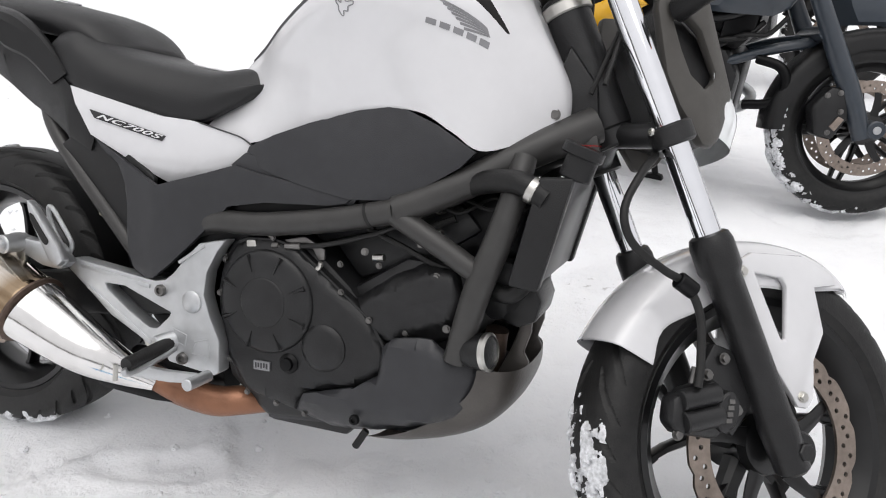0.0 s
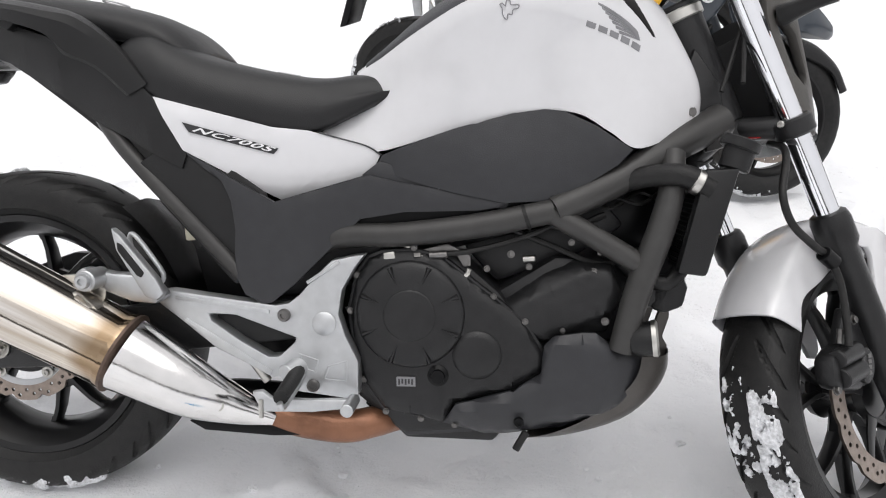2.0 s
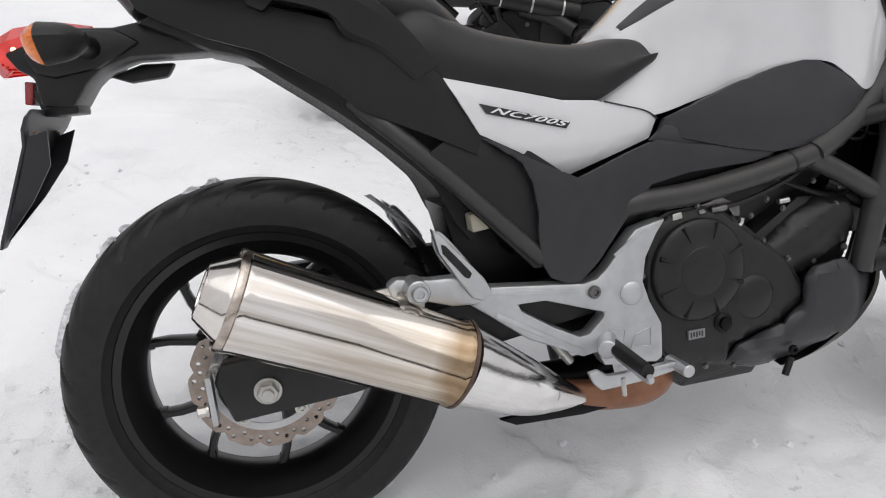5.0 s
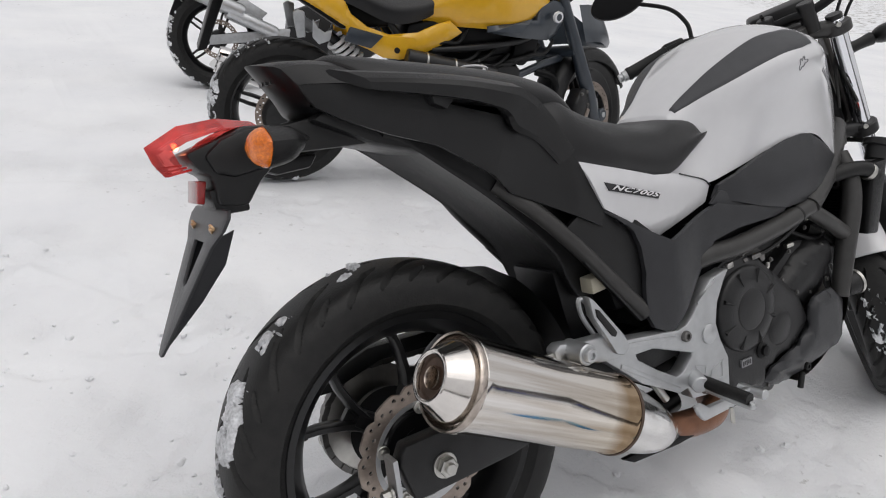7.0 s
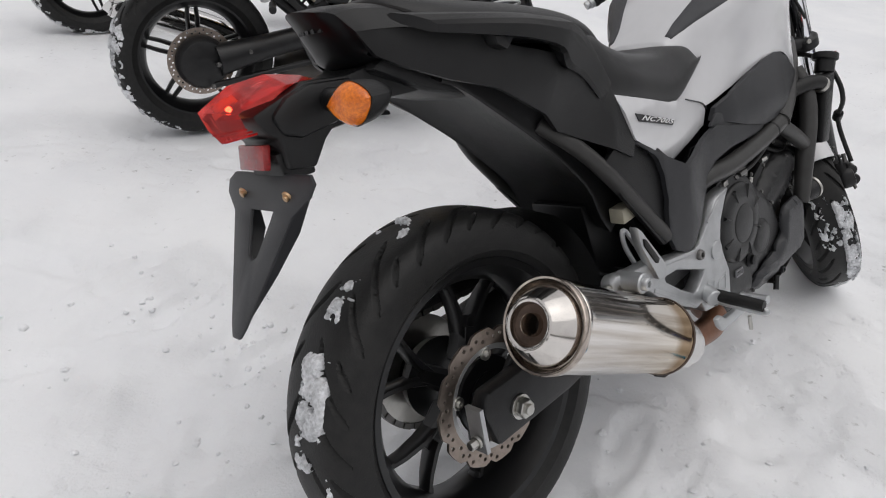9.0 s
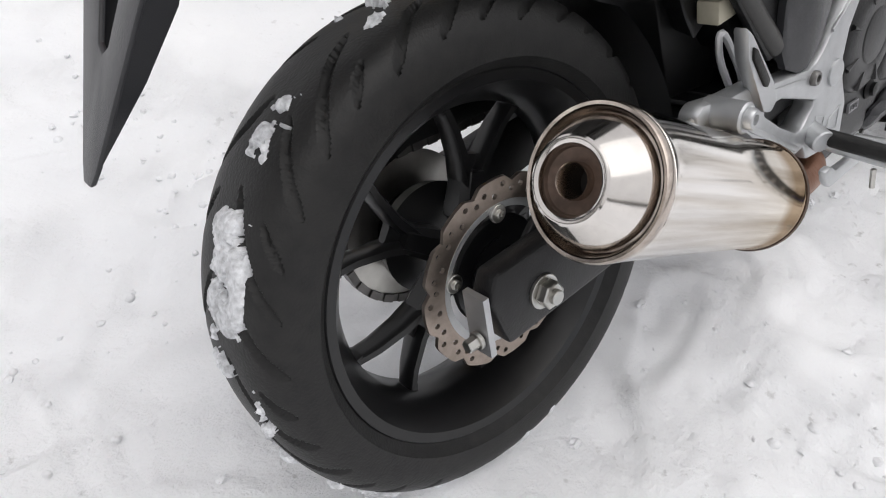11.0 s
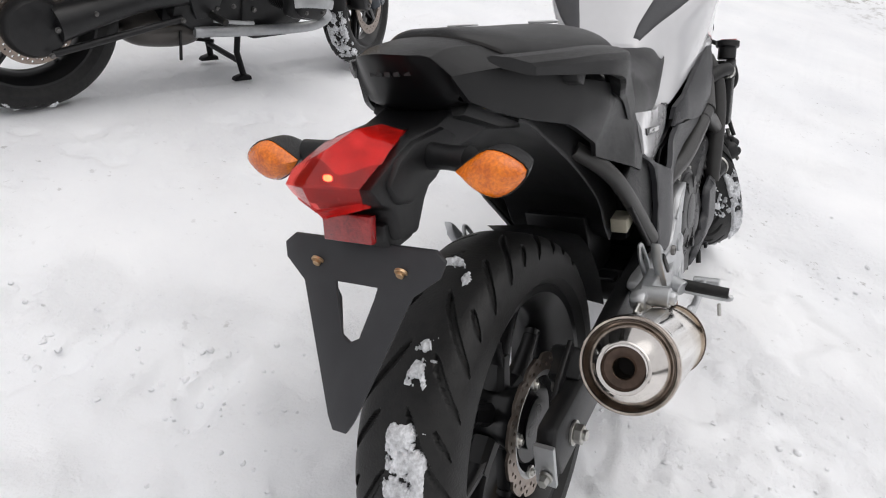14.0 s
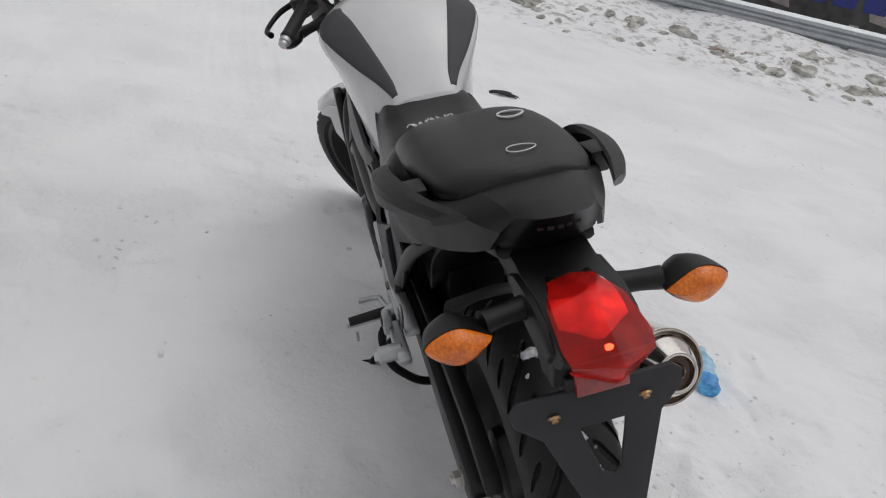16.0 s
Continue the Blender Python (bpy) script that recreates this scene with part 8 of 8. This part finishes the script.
    part("side_stand", sweep([(0.58, 0.12, 0.26), (0.55, 0.22, 0.10), (0.52, 0.27, -0.01)], 0.011, 10), BLACK, b)
    part("front_mudguard", skin([[(1.42 + r * math.cos(radians(a)), y, 0.30 + r * math.sin(radians(a))) for y, r in ((-0.07, 0.28), (-0.05, 0.325), (0, 0.335), (0.05, 0.325), (0.07, 0.28))] for a in (40, 80, 120, 160)], 4, cap=False), BLACK, b)
    part("handlebar", sweep([(1.0, 0.36, 1.02), (1.08, 0.2, 1.04), (1.1, 0, 1.0), (1.08, -0.2, 1.04), (1.0, -0.36, 1.02)], 0.012, 10), BLACK, b)


build_boxer()
build_far_bike()


# ---- the yard: bottle, debris, snow bank stones, guard rail and banner ----
def build_yard():
    BLUE = shader("blue_plastic", (0.02, 0.25, 0.75), 0.2, coat=0.5, vary=0.3, scale=60, tint=(0.10, 0.45, 0.85))
    PALE = shader("pale_blue_plastic", (0.35, 0.62, 0.85), 0.15, coat=0.6, vary=0.25, scale=60)
    bt = new("plastic_bottle")
    gz = rolling(0.57, -0.78)
    bt.matrix_world = Matrix.Translation((0.565, -0.775, gz + 0.026)) @ Matrix.Rotation(radians(-29), 4, 'Z') @ Matrix.Diagonal((1.62, 1.15, 0.85, 1))
    tagged(bt, "crushed clear blue plastic bottle lying on the snow", "bottle")
    prof = [(0.003, -0.075), (0.026, -0.073), (0.030, -0.066), (0.027, -0.05), (0.031, -0.035), (0.027, -0.01), (0.030, 0.012), (0.026, 0.03), (0.013, 0.05), (0.011, 0.062)]
    def crush(g):
        return [(x + 0.004 * noise.noise((x * 60, y * 50, z * 60)), y, z + 0.005 * noise.noise((x * 50 + 7, y * 40, z * 50))) for x, y, z in g[0]], g[1]
    rot = Matrix.Rotation(radians(-90), 4, 'Z')
    low = [p for p in prof if p[1] < -0.03]
    part("bottle_base", moved(crush(lathe(low, 28)), rot), BLUE, bt, "deep blue bottom part")
    part("bottle_body", moved(crush(lathe([p for p in prof if p[1] >= -0.036], 28)), rot), PALE, bt, "pale blue crumpled body")
    part("cap", moved(cyl((0, 0.060, 0), (0, 0.075, 0), 0.0125, 16), rot), PALE, bt)
    DARK = shader("dark_debris", (0.03, 0.03, 0.03), 0.7, vary=0.4)
    DIRTY = shader("dirty_ice", (0.36, 0.355, 0.31), 0.8, vary=0.3, scale=9, tint=(0.56, 0.56, 0.54), bump=0.8, bump_scale=30)
    BROWN = shader("brown_leaf_litter", (0.30, 0.21, 0.17), 0.8, vary=0.3, scale=12, tint=(0.42, 0.36, 0.33))
    shard = new("debris")
    tagged(shard, "small dark frayed wisp lying on the snow", "debris")
    shard.matrix_world = Matrix.Translation((3.67, -1.09, rolling(3.67, -1.2))) @ Matrix.Rotation(radians(-94), 4, 'Z')
    wisp = random.Random(5)
    for i in range(11):
        a = radians(-20 + 4.0 * i + wisp.uniform(-3, 3))
        n = wisp.uniform(0.10, 0.24)
        pts = [(0.012 * wisp.random(), 0, 0.012), (n * 0.45 * math.cos(a * 0.6), n * 0.45 * math.sin(a * 0.6), 0.020), (n * math.cos(a), n * math.sin(a), 0.004)]
        part("strand", sweep(pts, [0.009, 0.010, 0.002], 6, 4, flat=0.6), DARK, shard)
    rnd = random.Random(12)

    def lump(size, seed, flat):
        bm = bmesh.new()
        bmesh.ops.create_icosphere(bm, subdivisions=3, radius=1)
        for v in bm.verts:
            k = 1 + 0.55 * noise.noise((v.co.x * 1.7 + seed, v.co.y * 1.7, v.co.z * 1.7)) + 0.30 * noise.noise((v.co.x * 4.1 + seed, v.co.y * 4.1, v.co.z * 4.1))
            v.co = Vector((v.co.x * size * k, v.co.y * size * k * 0.8, v.co.z * size * k * flat))
        return from_bm(bm)
    for i in range(120):
        s = -4.2 + 9.0 * rnd.random()
        d = 8.22 + rnd.gauss(0, 0.17) if i < 92 else 7.2 + 0.8 * rnd.random()
        x, y = d * 0.816 + s * 0.578, -d * 0.578 + s * 0.816
        size = 0.06 + 0.12 * rnd.random() ** 2 if i < 92 else 0.03 + 0.06 * rnd.random() ** 2
        if i in (7, 19):
            x, y, size = (6.45, -5.0, 0.15) if i == 7 else (6.32, -5.33, 0.12)
        c = part("ice_clod", lump(size, i * 3.1, 0.62), BROWN if i in (7, 19) else DIRTY, None)
        tagged(c, "dirty grey lump of ice in the snow bank" if i not in (7, 19) else "brown earthy clod in the snow bank", "ice clod", "clods of the snow bank")
        c.matrix_world = Matrix.Translation((x, y, rolling(x, y) - size * 0.22)) @ Matrix.Rotation(rnd.random() * 6.28, 4, 'Z')
    # loose crumbs of snow kicked up round the wheels and stands
    for i in range(40):
        cx, cy, sp = ((0.0, 0.0, 0.45), (1.5, 0.1, 0.4), (0.6, 0.45, 0.4), (-0.6, 0.9, 0.8))[i % 4]
        x, y = cx + rnd.gauss(0, sp), cy + rnd.gauss(0, sp)
        size = 0.004 + 0.007 * rnd.random()
        c = part("snow_crumb", lump(size, i * 1.3, 0.7), SNOW, None)
        tagged(c, "small loose crumb of snow", "snow crumb", "loose snow crumbs")
        c.matrix_world = Matrix.Translation((x, y, rolling(x, y) + size * 0.3))
    # fine broken snow in drifts round the footprints and wheels
    geos = []
    for i in range(900):
        px, py, _, _, _ = PRINTS[i % len(PRINTS)]
        x, y = px + rnd.gauss(0, 0.10), py + rnd.gauss(0, 0.10)
        if abs(x) > 3 or abs(y - 0.3) > 2.5:
            continue
        size = 0.0025 + 0.009 * rnd.random() ** 3
        bm = bmesh.new()
        bmesh.ops.create_icosphere(bm, subdivisions=1, radius=1)
        for v in bm.verts:
            k = size * (1 + 0.6 * noise.noise((v.co.x * 2 + i, v.co.y * 2, v.co.z * 2)))
            v.co = Vector((x + v.co.x * k, y + v.co.y * k, rolling(x, y) + size * 0.2 + v.co.z * k * 0.7))
        geos.append(from_bm(bm))
    tagged(part("broken_snow", join(*geos), SNOW, None, smooth=60, kind="stuff"), "fine broken crumbs of snow scattered over the yard", "snow")
    # guard rail beyond the bank
    RAIL = shader("galvanised_rail", (0.45, 0.47, 0.49), 0.4, metal=0.8, vary=0.15)
    POST = shader("galvanised_post", (0.35, 0.36, 0.37), 0.5, metal=0.7, vary=0.2)
    gr = new("guard_rail")
    gr.matrix_world = Matrix.Translation((9.40 * 0.816, -9.40 * 0.578, 0)) @ Matrix.Rotation(math.atan2(0.816, 0.578), 4, 'Z')
    tagged(gr, "galvanised steel guard rail behind the snow bank", "guard rail")
    sec = [(0.0, 0.0), (0.02, 0.02), (0.055, 0.05), (0.055, 0.10), (0.015, 0.135), (0.015, 0.175), (0.055, 0.21), (0.055, 0.26), (0.02, 0.29), (0.0, 0.31)]
    v = [(x, y + o, z * 0.85 + 0.42) for x in (-9, 9) for o in (0, -0.004) for y, z in sec]
    m = len(sec)
    f = [(j, j + 1, 2 * m + j + 1, 2 * m + j) for j in range(m - 1)] + [(m + j, 3 * m + j, 3 * m + j + 1, m + j + 1) for j in range(m - 1)]
    part("rail", (v, f), RAIL, gr, "corrugated steel rail")
    for i in range(9):
        part("post", box(-8 + 2 * i, -7.9 + 2 * i, -0.12, -0.02, -0.1, 0.70), POST, gr)
    # banner on a fence behind the rail
    BAN = shader("dark_banner_cloth", (0.05, 0.05, 0.055), 0.7, vary=0.4, scale=6, tint=(0.09, 0.085, 0.08))
    INK = shader("banner_blue", (0.03, 0.04, 0.22), 0.6, vary=0.15)
    GREY = shader("banner_grey", (0.30, 0.28, 0.27), 0.7, vary=0.3, scale=8)
    bn = new("banner")
    bn.matrix_world = Matrix.Translation((10.2 * 0.816, -10.2 * 0.578, 0)) @ Matrix.Rotation(math.atan2(0.816, 0.578), 4, 'Z')
    tagged(bn, "dark advertising banner with blue shapes on a fence", "banner")
    part("cloth", box(-8, 8, -0.012, 0.0, 0.62, 1.75), BAN, bn)
    for i in range(10):
        x = -7.4 + 1.55 * i
        part("grey_patch", prism([(x, 0.70), (x + 0.5, 0.76), (x + 0.7, 1.25), (x + 0.2, 1.2)], 0.0, 0.004, 0.0), GREY, bn)
    for i in range(8):
        x = -4.0 + 0.40 * i
        part("blue_mark", prism([(x, 0.86), (x + 0.28, 0.86), (x + 0.32, 0.97), (x + 0.28, 1.16), (x + 0.02, 1.16), (x - 0.02, 1.04)], 0.0, 0.006, 0.0), INK, bn, "plain blue shape in place of a maker's name")
    for i in range(9):
        part("fence_post", box(-8 + 2 * i, -7.94 + 2 * i, -0.08, -0.02, -0.05, 1.55), POST, bn)

    # unseen dark ring all round the yard, below the sky, added for reflections in metal
    FAR_DARK = shader("far_dark_ring", (0.055, 0.05, 0.045), 0.95, vary=0.3, scale=0.4, tint=(0.09, 0.085, 0.08))
    v, f = [], []
    n = 220
    for i in range(n):
        a = 2 * math.pi * i / n
        r = 75 + 6 * noise.noise((math.cos(a) * 5, math.sin(a) * 5, 0))
        top = 7.0 + 3.0 * noise.fractal((math.cos(a) * 16, math.sin(a) * 16, 2), 0.8, 2.0, 4)
        v += [(r * math.cos(a), r * math.sin(a), -0.5), ((r + 3) * math.cos(a), (r + 3) * math.sin(a), top)]
    f = [(2 * i, 2 * ((i + 1) % n), 2 * ((i + 1) % n) + 1, 2 * i + 1) for i in range(n)]
    tagged(part("backdrop", (v, f), FAR_DARK, None), "unseen distant dark ring round the yard, added to darken reflections", "tree line", kind="structure")


build_yard()
